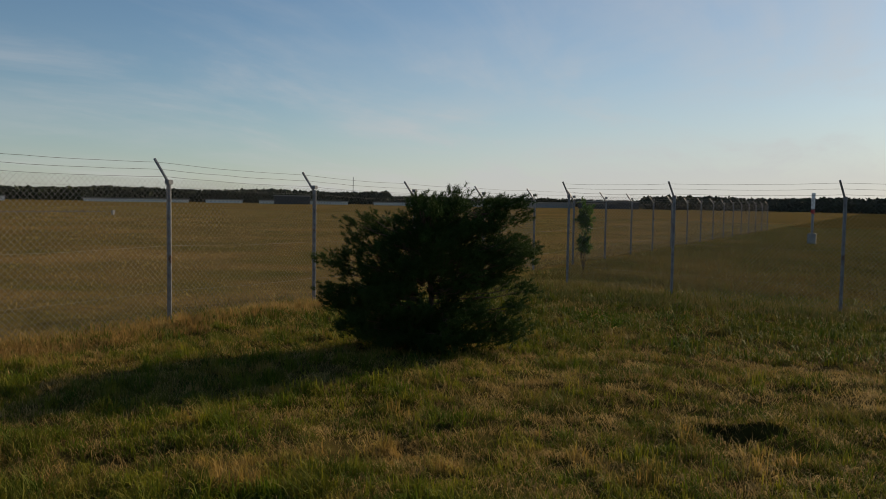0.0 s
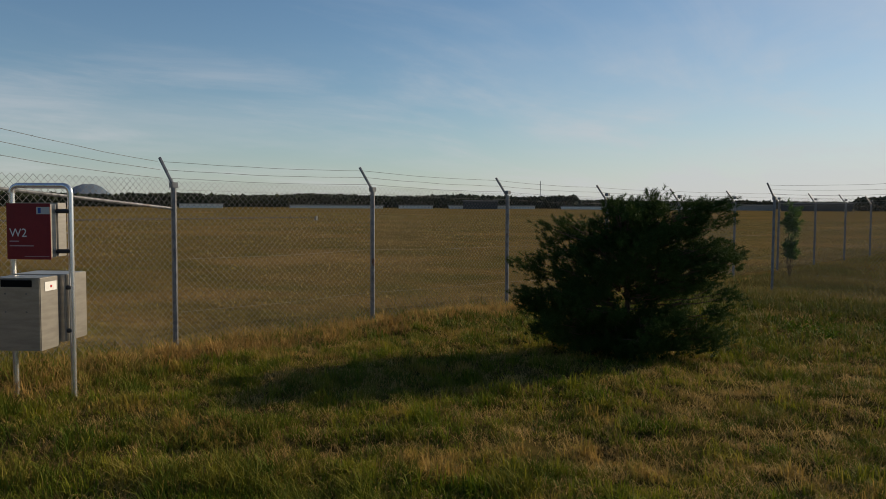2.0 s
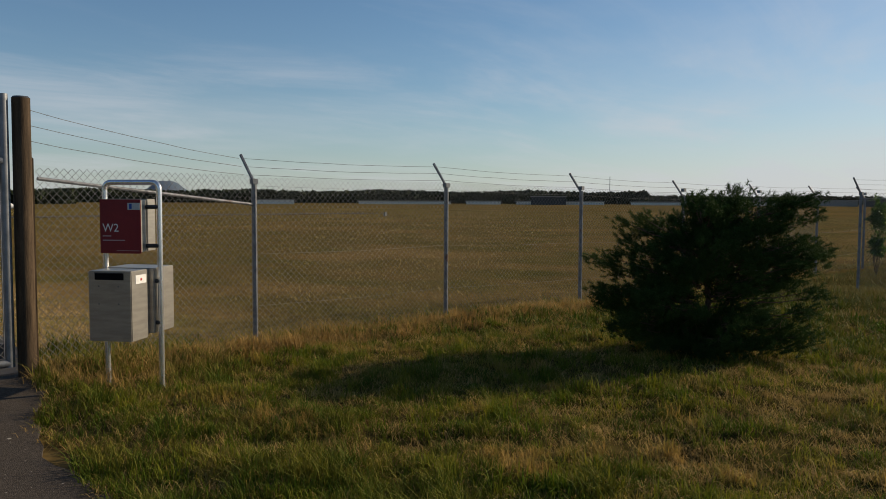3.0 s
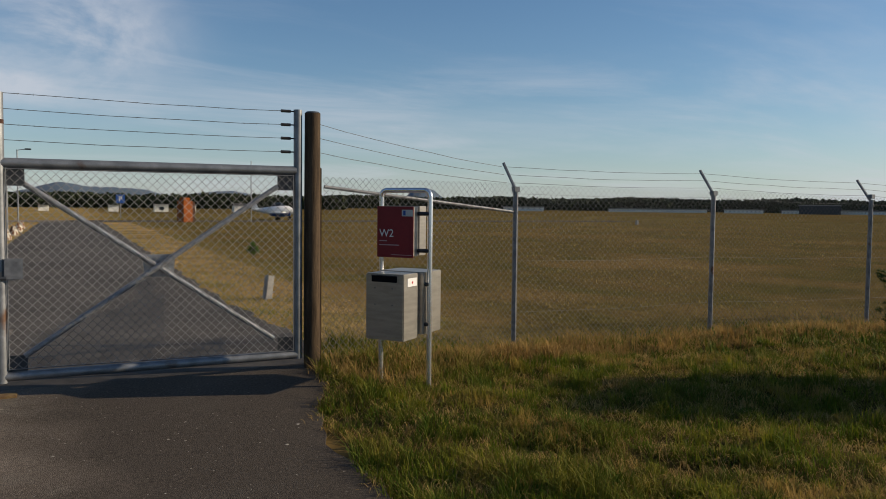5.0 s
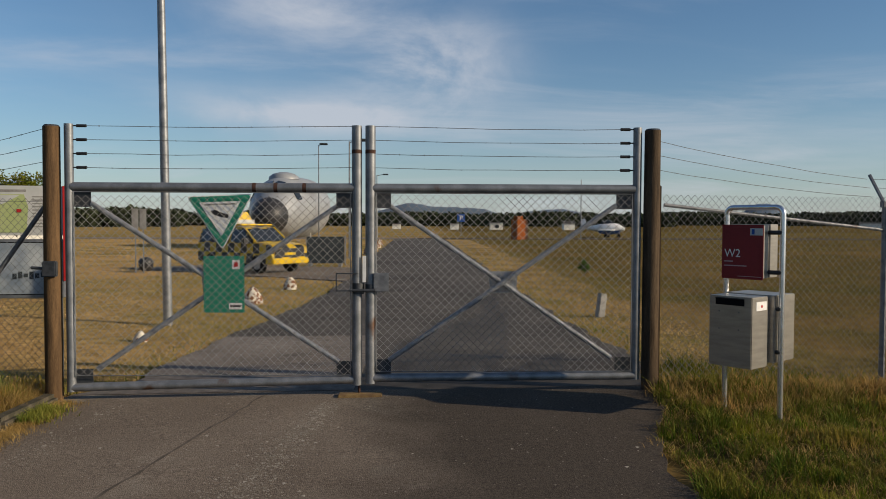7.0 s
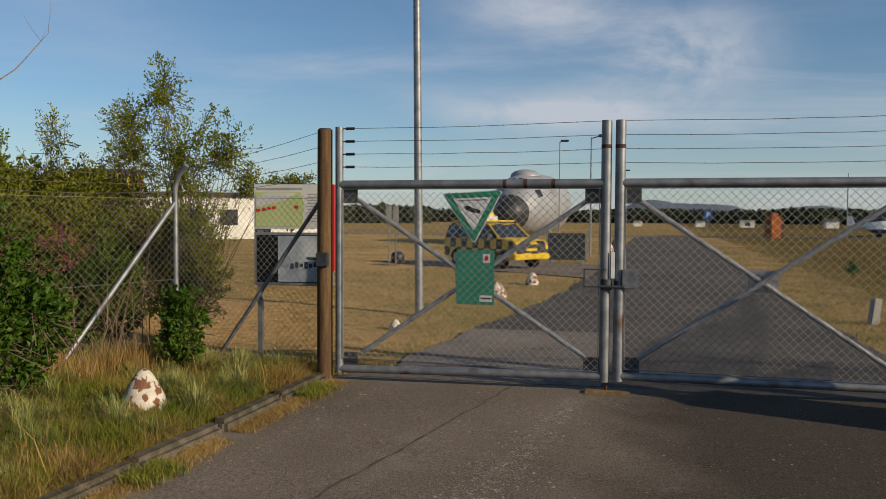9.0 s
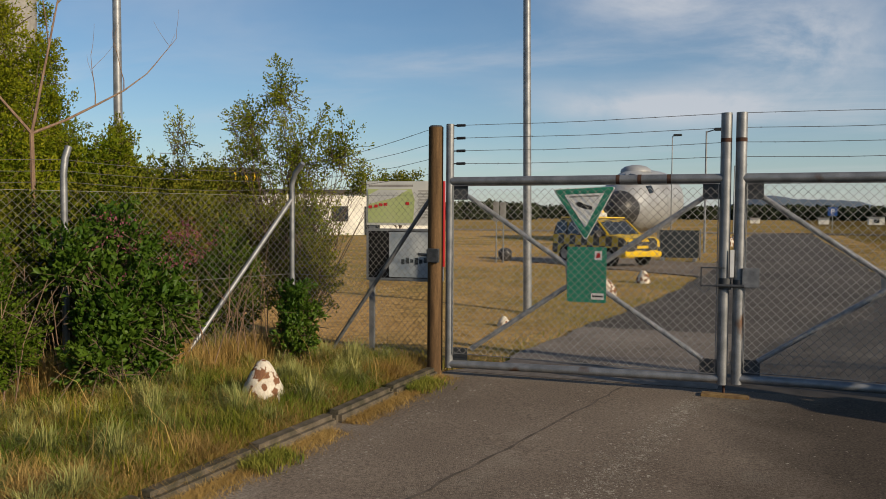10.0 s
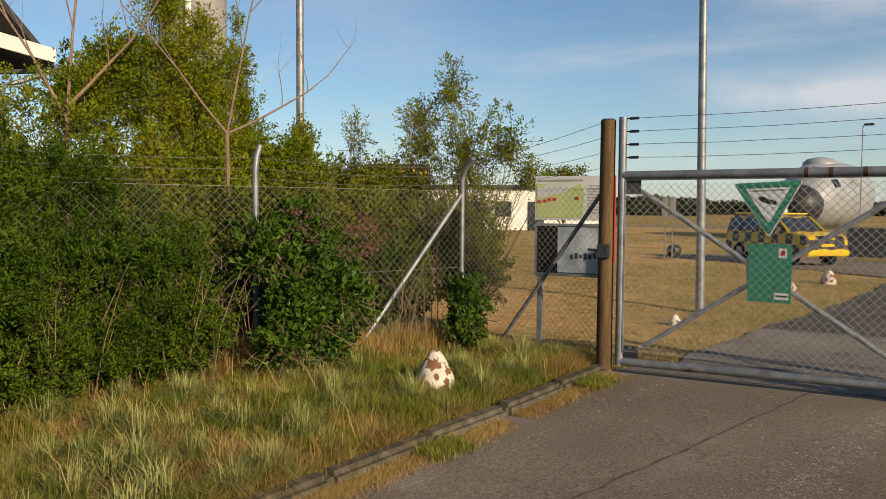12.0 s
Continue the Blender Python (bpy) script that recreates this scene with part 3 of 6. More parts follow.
kerb = thing("kerb", pose(-2.86, 0, 0), "mossy concrete kerb stones along the grass verge", "kerb", kind="structure")
kg = Geo().box(-0.075, 0.075, -0.492, 0.492, -0.2, 0.03, 0.035)
kerb_mesh = mesh_of("kerb_stone", kg, KERB)
rnd = random.Random(8)
for i in range(22):
    ob = new("kerb_stone", kerb_mesh)
    ob.parent = kerb
    ob.matrix_basis = pose(rnd.uniform(-0.006, 0.006) - 0.03 * min(max(0, i - 1), 4), -0.55 - i * 0.99, 0.6 * float(rise(-2.86, -0.55 - i)) + rnd.uniform(-0.008, 0.006), rnd.uniform(-0.5, 0.5), rnd.uniform(-3, 3), rnd.uniform(-0.5, 0.5) - (1.7 if 1 < i < 6 else 0))

# ---------- fences ----------


def link_wires(w, h, px=0.073, pz=0.066, r=0.0015, z0=0.0):
    """Crossing diagonal wires of a chain-link panel, in x from 0 to w and z from z0 to z0 + h."""
    vs, fs = [], []
    k = pz / px
    for sgn in (1, -1):
        c = -h / k if sgn > 0 else 0.0
        end = w if sgn > 0 else w + h / k
        while c < end:
            if sgn > 0:
                xa, xb = max(c, 0), min(c + h / k, w)
                za, zb = (xa - c) * k, (xb - c) * k
            else:
                xa, xb = max(c - h / k, 0), min(c, w)
                za, zb = (c - xa) * k, (c - xb) * k
            c += px
            if xb - xa < 0.01:
                continue
            d = Vector((xb - xa, 0, zb - za)).normalized()
            u, off = Vector((-d.z, 0, d.x)) * r, 0.0016 * sgn
            q = len(vs)
            for x, z in ((xa, za + z0), (xb, zb + z0)):
                p = Vector((x, off, z))
                vs += [p + u, p - u * 0.5 + Vector((0, r * 0.87, 0)), p - u * 0.5 - Vector((0, r * 0.87, 0))]
            fs += [(q, q + 1, q + 4, q + 3), (q + 1, q + 2, q + 5, q + 4), (q + 2, q, q + 3, q + 5)]
    return Geo().add(vs, fs)


def link_mesh(w, h, parent, material, m, px=0.075, pz=0.075, r=0.0022):
    """Chain-link: upright zigzag wires hooked into their neighbours, in x from 0 to w and z from 0 to h."""
    n, lv = int(2 * w / px), int(h / (pz / 2))
    j, k = np.arange(lv + 1), np.arange(n)
    sgn = np.where((j[None] + k[:, None]) % 2 == 0, 1.0, -1.0)
    x = (k[:, None] + 0.5 + 0.51 * sgn) * (w / n)
    y = sgn * r * 0.9
    z = np.broadcast_to(j * pz / 2, x.shape)
    c = np.stack([x, y, z], 2)[:, :, None]
    ring = np.array([(1.3 * r, 0, 0), (0, r, 0), (-1.3 * r, 0, 0), (0, -r, 0)])
    vs = (c + ring).reshape(-1, 3)
    a = ((k[:, None] * (lv + 1) + j[None, :-1]) * 4)[:, :, None]
    i = np.arange(4)
    p, q = a + i, a + (i + 1) % 4
    tr = np.concatenate([np.stack([p, q, q + 4], 3).reshape(-1, 3), np.stack([p, q + 4, p + 4], 3).reshape(-1, 3)])
    return tri_mesh("wire_mesh", vs, tr, material, parent, True, m)


def barbed(a, b, sag, r=0.0028, barbs=0.11, seed=0):
    """A strand from a to b with a little sag and barbs."""
    a, b = Vector(a), Vector(b)
    n = max(4, int((b - a).length / 0.35))
    rnd = random.Random(seed)
    pts = [a.lerp(b, i / n) - Vector((0, 0, sag * 4 * (i / n) * (1 - i / n) + (rnd.uniform(-0.004, 0.004) if 0 < i < n else 0))) for i in range(n + 1)]
    g = Geo().tube(pts, r, 4, False)
    m = int((b - a).length / barbs)
    for i in range(1, m):
        f = i / m * n
        j = min(int(f), n - 1)
        p = pts[j].lerp(pts[j + 1], f - j)
        for _ in range(2):
            d = Vector((rnd.uniform(-1, 1), rnd.uniform(-1, 1), rnd.uniform(-1, 1))).normalized() * 0.013
            s = d.orthogonal().normalized() * 0.0022
            g.add([p - d, p + s, p + d, p - s], [(0, 1, 2, 3)])
    return g


def fence_run(label, posts, top, lean, post_r, mesh_h, strands, seed, material=STEEL_RAW, tip_h=0.29, fine=True):
    """A chain-link fence through (x, y, ground z) posts; lean: sideways reach of the arms."""
    x0, y0, z0 = posts[0]
    f = thing("chain_link_fence", pose(x0, y0, z0), label, "fence")
    o = Vector((x0, y0, z0))
    for i, p in enumerate(posts):
        q = Vector(p) - o
        j = min(i, len(posts) - 2)
        d = (Vector(posts[j + 1]) - Vector(posts[j])).normalized()
        side = Vector((-d.y, d.x, 0))
        g = Geo().tube([q + Vector((0, 0, -0.15)), q + Vector((0, 0, top))], post_r, 8)
        g.tube([q + Vector((0, 0, top - 0.03)), q + side * lean - d * 0.05 + Vector((0, 0, top + tip_h))], post_r * 0.62, 6)
        g.box(q.x - post_r * 1.2, q.x + post_r * 1.2, q.y - post_r * 1.2, q.y + post_r * 1.2, top - 0.05, top + 0.012, 0.004)
        part("post", g, material, f, smooth=True)
        if i + 1 < len(posts):
            q2 = Vector(posts[i + 1]) - o
            w = (q2 - q).length
            ang = math.atan2(q2.y - q.y, q2.x - q.x)
            tilt = math.atan2(q2.z - q.z, w)
            near = side * (-(post_r + 0.004) if lean > 0 else post_r + 0.004)
            at = pose(q.x + near.x, q.y + near.y, q.z + 0.05, 0, -math.degrees(tilt), math.degrees(ang))
            if i < 5:
                link_mesh(w, mesh_h + 0.03, f, WIRE, at, r=0.0021)
            else:
                part("wire_mesh", link_wires(w, mesh_h, r=0.0010), BARB, f, m=at)
            g = Geo()
            for z in (0.45, 1.05, mesh_h - 0.03):
                g.tube([q + Vector((0, 0, z)), q.lerp(q2, 0.5) + Vector((0, 0, z - 0.02)), q2 + Vector((0, 0, z))], 0.0018, 4, False)
            part("tension_wire", g, WIRE, f)
            for k in range(strands):
                t = (k + 0.6) / strands * 0.98
                up = Vector((0, 0, top + tip_h * t)) + side * lean * t - d * 0.05 * t
                part("barbed_strand", barbed(q + up, q2 + up, 0.02, seed=seed * 100 + i * 5 + k), BARB, f)
    return f


def gz(x, y):
    return float(ground_z(x, y))


right_posts = [(x, y, gz(x, y)) for x, y in [(5.25, 0.63), (8.24, 0.62), (11.27, 0.61), (14.35, 0.56), (17.4, 0.55), (20.4, 0.54), (23.4, 0.54), (26.4, 0.53), (29.4, 0.53), (32.4, 0.53), (35.4, 0.52),
                                              (38.4, 0.52), (41.4, 0.52), (44.4, 0.5), (47.4, 0.5), (50.4, 0.5), (53.4, 0.5), (56.4, 0.5), (59.4, 0.5), (62.4, 0.5), (65.4, 0.5)]]
fence_a = fence_run("long galvanised chain-link fence with angled barbed wire arms along the field", right_posts, 1.90, 0.21, 0.031, 1.86, 3, 1)
spur = [(20.4, 0.54), (17.2, -1.60), (16.3, -4.05), (15.6, -7.0), (14.9, -9.9)]
fence_b = fence_run("chain-link fence spur with barbed wire arms on rough grass", [(x, y, gz(x, y)) for x, y in spur[1:]], 1.93, -0.16, 0.028, 1.88, 3, 2)
# the bay between the gate post and the first angled post, with its stay tube
bay = thing("chain_link_fence", pose(2.765, 0.03, -0.058), "chain-link fence bay with a stay tube beside the wooden gate post", "fence")
b_to = Vector((5.25 - 2.765, 0.60, gz(5.25, 0.63) + 0.058))
ang = math.degrees(math.atan2(b_to.y, b_to.x))
link_mesh(b_to.length, 1.90, bay, WIRE, pose(0, -0.02, 0.06, 0, 0, ang))
part("stay", Geo().tube([(0.02, 0, 1.84), b_to + Vector((-0.02, 0, 1.62))], 0.017, 8), STEEL_RAW, bay, "thin weathered stay tube", True)
part("post", Geo().box(-0.045, -0.015, -0.03, 0.03, -0.15, 2.02, 0.006), WOOD_DARK, bay, "narrow brown post strip")
for k in range(3):
    t = (k + 0.6) / 3 * 0.98
    part("barbed_strand", barbed((-0.1, -0.05, 2.17 + 0.135 * k), b_to + Vector((-0.1, 0.2 * t, 1.90 + 0.29 * t)), 0.03, seed=900 + k), BARB, bay)

# left fence: gate post, corner post, then towards the verge with bent arms
LA, LB, LC, LD = Vector((-2.93, 0.02, 0)), Vector((-4.80, 0.36, 0)), Vector((-5.58, -2.12, 0)), Vector((-6.4, -4.75, 0))
lf = thing("chain_link_fence", pose(-4.80, 0.36, 0), "old chain-link fence with bent post tops, overgrown by shrubs", "fence")
for p in (LB, LC, LD):
    q = p - LB
    d = (LD - LB).normalized()
    s = Vector((d.y, -d.x, 0))
    z1 = 1.92 if p is not LC else 1.95
    arm = (-LB + LA).normalized() if p is LB else -d
    pts = [q + Vector((0, 0, -0.15)), q + Vector((0, 0, z1 - 0.15)), q + Vector((0, 0, z1)), q + arm * (0.05 if p is LB else 0.015) + Vector((0, 0, z1 + 0.13)), q + arm * (0.17 if p is LB else 0.05) + Vector((0, 0, z1 + 0.24))]
    part("post", Geo().tube(pts, 0.031, 10), STEEL, lf, "grey tube post with a bent top", True)
for p, q in ((LA, LB), (LB, LC), (LC, LD)):
    d = q - p
    a0 = p - LB
    at = pose(a0.x, a0.y, 0.02, 0, 0, math.degrees(math.atan2(d.y, d.x)))
    if p is LA:
        link_mesh(d.length, 1.80, lf, WIRE, at)
    else:
        link_mesh(d.length, 1.80, lf, WIRE_OLD, at, 0.088, 0.086, 0.0021)
    g = Geo()
    for z in (0.9, 1.79):
        g.tube([a0 + Vector((0, 0, z)), a0 + d + Vector((0, 0, z))], 0.0022, 4, False)
    part("tension_wire", g, WIRE, lf)
    for k in range(4 if p is LA else 3):
        z_a = (2.0 + 0.15 * k) if p is LA else 1.87 + 0.10 * k
        part("barbed_strand", barbed(a0 + Vector((0, 0, z_a)), a0 + d + Vector((0, 0, 1.87 + 0.10 * min(k, 2.5))), 0.04, seed=700 + k), BARB, lf)
part("strut", Geo().tube([Vector((0, 0, 1.76)), (LC - LB) * 0.62 + Vector((0.12, 0, 0.02))], 0.026, 10), STEEL, lf, "slanting grey strut", True)
part("strut", Geo().tube([LA - LB + Vector((0, 0, 1.74)), (LA - LB) * 0.28 + Vector((0, 0, 0.0))], 0.022, 10), STEEL_RAW, lf, "thin slanting strut", True)

# ---------- gate ----------


def gate_post(x, label, wood):
    g = Geo().tube([(0, 0, -0.3), (0, 0, 1.2), (0.004, 0, 2.53)], [0.078, 0.077, 0.074], 20)
    p = thing("gate_post", pose(x, 0.0, ROAD_Z), label, "gate post")
    part("trunk", g, wood, p, smooth=True)
    part("cap", Geo().tube([(0.004, 0, 2.53), (0.004, 0, 2.545)], [0.072, 0.06], 20), DARKPLATE, p)
    return p


gp_r = gate_post(2.655, "round dark stained wooden gate post in the grass edge", WOOD_DARK)
gp_l = gate_post(-2.855, "round brown wooden gate post with a steel lock box", WOOD)
part("lock_box", Geo().box(-0.05, 0.075, -0.115, -0.06, 1.17, 1.31, 0.008), DARKPLATE, gp_l, "small grey steel box")
part("lever", Geo().tube([(-0.05, -0.09, 1.245), (-0.15, -0.09, 1.25)], 0.014, 8), DARKPLATE, gp_l)


def gate_leaf(x_hinge, x_meet, zh, zm, label):
    """One leaf: stile tubes, rails, crossed braces, gussets, wire mesh and four strands above."""
    s = 1 if x_meet > x_hinge else -1
    w = abs(x_meet - x_hinge)
    leaf = thing("gate_leaf", pose(x_hinge, 0, ROAD_Z), label, "gate", "gate leaves")
    zb, zt = max(zh, zm), 1.985

    def tb(name, pts, r, material=STEEL, label=""):
        return part(name, Geo().tube([(s * a, b, c) for a, b, c in pts], r, 16), material, leaf, label, True)

    tb("stile", [(0, 0, zh - 0.036), (0, 0, 2.555)], 0.040)
    tb("stile", [(w, 0, zm - 0.05), (w, 0, 2.555)], 0.047)
    tb("rail", [(0.02, 0, zt), (w - 0.02, 0, zt)], 0.042)
    tb("rail", [(0.0, 0, zh), (w - 0.02, 0, zm)], 0.040)
    c = (w / 2, 0.02, (zt + zb) / 2)
    for a, b in (((0.19, 0.02, zt - 0.15), (w - 0.17, 0.02, zm + 0.16)), ((0.22, 0.045, zh + 0.16), (w - 0.16, 0.045, zt - 0.15))):
        tb("brace", [a, ((a[0] + b[0]) / 2, a[1], (a[2] + b[2]) / 2), b], 0.024, BRACE)
        for f in (0.42, 0.56, 0.9):
            q = [a[i] + (b[i] - a[i]) * f for i in range(3)]
            e = [a[i] + (b[i] - a[i]) * (f + 0.035) for i in range(3)]
            tb("rust_patch", [q, e], 0.0236, RUST, "rusted band")
    part("centre_plate", Geo().prism([(s * c[0] - 0.12, c[2] - 0.10), (s * c[0] + 0.12, c[2] - 0.10), (s * c[0] + 0.14, c[2] + 0.10), (s * c[0] - 0.14, c[2] + 0.10)], 0.071, 0.079), BRACE, leaf)
    for x in (0.11, w - 0.11):
        for z in ((zh if x < 1 else zm) + 0.10, zt - 0.115):
            part("gusset", Geo().box(s * x - 0.08, s * x + 0.08, 0.008, 0.018, z - 0.07, z + 0.07, 0.002), DARKPLATE, leaf)
    link_mesh(w - 0.09, zt - zb - 0.09, leaf, WIRE_GATE, pose(s * w / 2 - (w - 0.09) / 2, -0.028, zb + 0.045), r=0.0024)
    g = Geo()
    for x in (0.05, w - 0.055):
        g.tube([(s * x, -0.028, zb + 0.04), (s * x, -0.028, zt - 0.04)], 0.004, 6)
    for z in (zb + 0.045, zt - 0.047):
        g.tube([(s * 0.05, -0.028, z), (s * (w - 0.055), -0.028, z)], 0.004, 6)
    part("edge_bar", g, STEEL_RAW, leaf)
    for k in range(4):
        z = 2.16 + 0.126 * k
        part("barbed_strand", barbed((s * 0.16, 0, z), (s * (w - 0.04), 0, z + 0.012), 0.012, r=0.0032, seed=40 + k + int(w * 100) + s), BARB, leaf)
        tg = Geo().tube([(s * 0.03, 0, z), (s * 0.07, 0, z)], 0.006, 6).tube([(s * 0.07, 0, z), (s * 0.16, 0, z)], 0.014, 8)
        part("wire_tensioner", tg, BLACK, leaf)
    for f in (0.635, 0.71, 0.81):
        if s > 0:
            tb("rust_patch", [(w * f, 0, zt), (w * f + 0.035, 0, zt)], 0.0428, RUST, "rusted band")
    tb("rust_patch", [(w, 0, 2.30), (w, 0, 2.335)], 0.0478, RUST, "rusted band")
    return leaf


leaf_r = gate_leaf(2.517, 0.040, 0.243, 0.225, "tall grey steel tube gate leaf with wire mesh and crossed braces")
leaf_l = gate_leaf(-2.697, -0.085, 0.143, 0.212, "tall grey steel tube gate leaf carrying two green signs")
# latch plates on the meeting stiles
pr = thing("gate_latch", pose(-0.075, -0.05, ROAD_Z + 1.12), "grey steel latch plates and bolt on the closed gate", "latch")
fr = Geo().box(-0.20, 0.0, -0.012, 0.012, -0.085, -0.075).box(-0.20, 0.0, -0.012, 0.012, 0.075, 0.085).box(-0.20, -0.19, -0.012, 0.012, -0.085, 0.085)
part("latch_frame", fr, DARKPLATE, pr, "open dark frame")
part("latch_plate", Geo().box(0.145, 0.285, -0.012, 0.012, -0.085, 0.085, 0.004), STEEL_RAW, pr, "flat grey plate with a rim")
part("bolt", Geo().tube([(-0.05, -0.02, -0.075), (0.165, -0.02, -0.075)], 0.014, 10), DARKPLATE, pr, "dark steel bolt", True)
part("collar", Geo().tube([(0, 0.05, -0.11), (0, 0.05, -0.01)], 0.056, 14).tube([(0.122, 0.05, -0.09), (0.122, 0.05, -0.02)], 0.056, 14), DARKPLATE, pr, "", True)
part("drop_bolt", Geo().tube([(0.01, 0.05, -0.40), (0.01, 0.05, -1.05)], 0.012, 8), RUST, pr, "", True)
part("white_tag", Geo().box(0.045, 0.078, 0.0, 0.006, 0.0, 0.24), WHITE, pr, "white plastic strip")
st = thing("gate_stop", pose(-0.05, -0.06, ROAD_Z + 0.07), "rusty yellowed iron stop plate set in the asphalt", "gate stop")
part("plate", Geo().box(-0.20, 0.20, -0.07, 0.07, -0.02, 0.018, 0.006), IRON, st)


# ---------- signs ----------
def bars(parent, rows, material, y, name="text_bar"):
    """Plain bars that stand for lines of print: (x0, x1, z, height)."""
    for x0, x1, z, h in rows:
        part(name, Geo().box(x0, x1, y - 0.0016, y, z, z + h), material, parent)


tri = thing("triangular_sign", pose(-1.253, -0.013, ROAD_Z, 0, -2.5, 0), "green and white triangular nature reserve sign hung on the gate", "sign")


def tri_plate(a, h, top, r):
    pts = []
    for cx, cz, a0 in ((a - r * 1.6, top - r, 60), (0, top - h + r * 2, 0), (-a + r * 1.6, top - r, 0)):
        k = ((-60, 90), (-150, -30), (90, 240))[len(pts) // 5]
        for i in range(5):
            t = radians(k[0] + (k[1] - k[0]) * i / 4)
            pts.append((cx + r * math.cos(t), cz + r * math.sin(t)))
    return pts[0:5][::1] + pts[10:15] + pts[5:10]


part("edge", Geo().prism(tri_plate(0.300, 0.505, 1.915, 0.02), 0.0, 0.006), WHITE, tri)
part("board", Geo().prism(tri_plate(0.286, 0.480, 1.907, 0.017), -0.003, 0.0), GREEN, tri, "green border")
part("field", Geo().prism(tri_plate(0.190, 0.318, 1.855, 0.008), -0.006, -0.003), WHITE, tri, "white field")
part("emblem", Geo().prism([(-0.085, 1.775), (-0.05, 1.785), (0.02, 1.752), (0.075, 1.735), (0.068, 1.702), (0.0, 1.715), (-0.065, 1.742)], -0.008, -0.006), BLACK, tri, "plain dark emblem")
bars(tri, [(-0.14, -0.02, 1.825, 0.014), (0.0, 0.14, 1.825, 0.014)], CONCRETE, -0.006)
for z in (1.90, 1.62):
    part("wire_tie", Geo().tube([(0.0, 0.004, z - 0.02), (0.0, -0.018, z - 0.02)], 0.003, 5), WIRE, tri)
gb = thing("green_sign", pose(-1.302, -0.010, ROAD_Z + 0.05), "green rule board with two white stickers hung on the gate", "sign")
part("board", Geo().box(-0.186, 0.186, -0.003, 0.003, 0.785, 1.306, 0.0015), GREEN, gb)
part("sticker", Geo().box(0.075, 0.145, -0.006, -0.0035, 1.185, 1.270), WHITE, gb, "small white sticker")
part("sticker", Geo().box(0.045, 0.165, -0.006, -0.0035, 0.815, 0.875), WHITE, gb, "small white sticker")
part("mark", Geo().prism([(0.09, 1.205), (0.13, 1.21), (0.125, 1.255), (0.095, 1.25)], -0.0075, -0.006), REDPRINT, gb)
bars(gb, [(0.055, 0.155, 0.838, 0.016)], BLACK, -0.006)
PALEGREEN = mat("pale green print", (0.06, 0.29, 0.19), (0.05, 0.27, 0.175), 12, 0.5)
bars(gb, [(-0.16, -0.02, 1.255, 0.008), (-0.16, 0.02, 1.225, 0.006), (-0.16, 0.12, 1.13, 0.004), (-0.16, 0.11, 1.11, 0.004), (-0.16, 0.13, 1.05, 0.004), (-0.16, 0.09, 0.97, 0.004)], PALEGREEN, -0.003)


# ---------- letterbox stand ----------
lb_a, lb_b = Vector((3.105, -0.68, 0)), Vector((3.409, -1.07, 0))
lb_ang = math.degrees(math.atan2(lb_b.y - lb_a.y, lb_b.x - lb_a.x))
W = 0.52
lb = thing("letterbox_stand", pose(lb_a.x, lb_a.y, 0.021, 0, 0, lb_ang) @ Matrix.Scale(0.95, 4), "stainless letterbox and dark red panel on a bent tube frame", "letterbox")
TOPZ, RB = 1.815, 0.06
arc = [(RB - RB * math.cos(radians(a)), 0, TOPZ - RB + RB * math.sin(radians(a))) for a in range(0, 91, 15)]
hoop = [(0, 0, -0.2), (0, 0, 0.6), (0, 0, TOPZ - RB - 0.01)] + arc + [(W - x, 0, z) for x, _, z in arc[::-1]] + [(W, 0, 0.6), (W, 0, -0.2)]
part("tube_frame", Geo().tube(hoop, 0.0245, 14), CHROME, lb, "bent polished steel tube", True)
# red panel box and letterbox hang between the tubes
pb = part("panel_box", Geo().box(0.05, W - 0.095, -0.03, 0.10, 1.215, 1.67, 0.004), STAIN_STEEL, lb)
part("red_front", Geo().box(0.035, W - 0.10, -0.135, -0.128, 1.195, 1.665, 0.002), RED, lb, "dark red enamel front")
part("panel_side", Geo().box(0.05, W - 0.107, -0.128, -0.03, 1.21, 1.66, 0.003), STAIN_STEEL, lb)
part("sticker", Geo().box(W - 0.22, W - 0.105, -0.138, -0.1355, 1.575, 1.635), MAPGREY, lb, "pale grey sticker")
part("sticker_mark", Geo().box(W - 0.205, W - 0.18, -0.1395, -0.138, 1.583, 1.628), BLUE, lb)
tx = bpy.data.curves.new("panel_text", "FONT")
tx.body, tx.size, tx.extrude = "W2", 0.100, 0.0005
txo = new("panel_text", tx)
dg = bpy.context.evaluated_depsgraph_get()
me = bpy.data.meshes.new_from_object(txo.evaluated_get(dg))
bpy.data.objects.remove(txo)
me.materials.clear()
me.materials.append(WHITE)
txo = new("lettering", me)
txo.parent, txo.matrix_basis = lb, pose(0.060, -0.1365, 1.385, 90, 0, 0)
bars(lb, [(0.060, 0.14, 1.342, 0.010), (0.060, 0.27, 1.305, 0.009), (0.19, W - 0.115, 1.218, 0.004)], PALE, -0.135)
mb = part("letterbox", Geo().box(0.05, W - 0.075, -0.345, -0.085, 0.46, 1.06, 0.006), STAIN_STEEL, lb, "stainless steel letterbox")
part("door_front", Geo().box(0.055, W - 0.08, -0.3505, -0.3455, 0.465, 1.055, 0.002), STAIN_STEEL, mb)
part("slot", Geo().box(0.115, W - 0.14, -0.357, -0.351, 0.985, 1.04, 0.002), SLOT, mb, "black letter slot")
part("slot_flap", Geo().box(0.117, W - 0.142, -0.370, -0.351, 1.04, 1.048, 0.002), BLACK, mb)
part("sticker", Geo().box(W - 0.0748, W - 0.072, -0.28, -0.11, 0.945, 1.02), WHITE, mb, "white paper sticker")
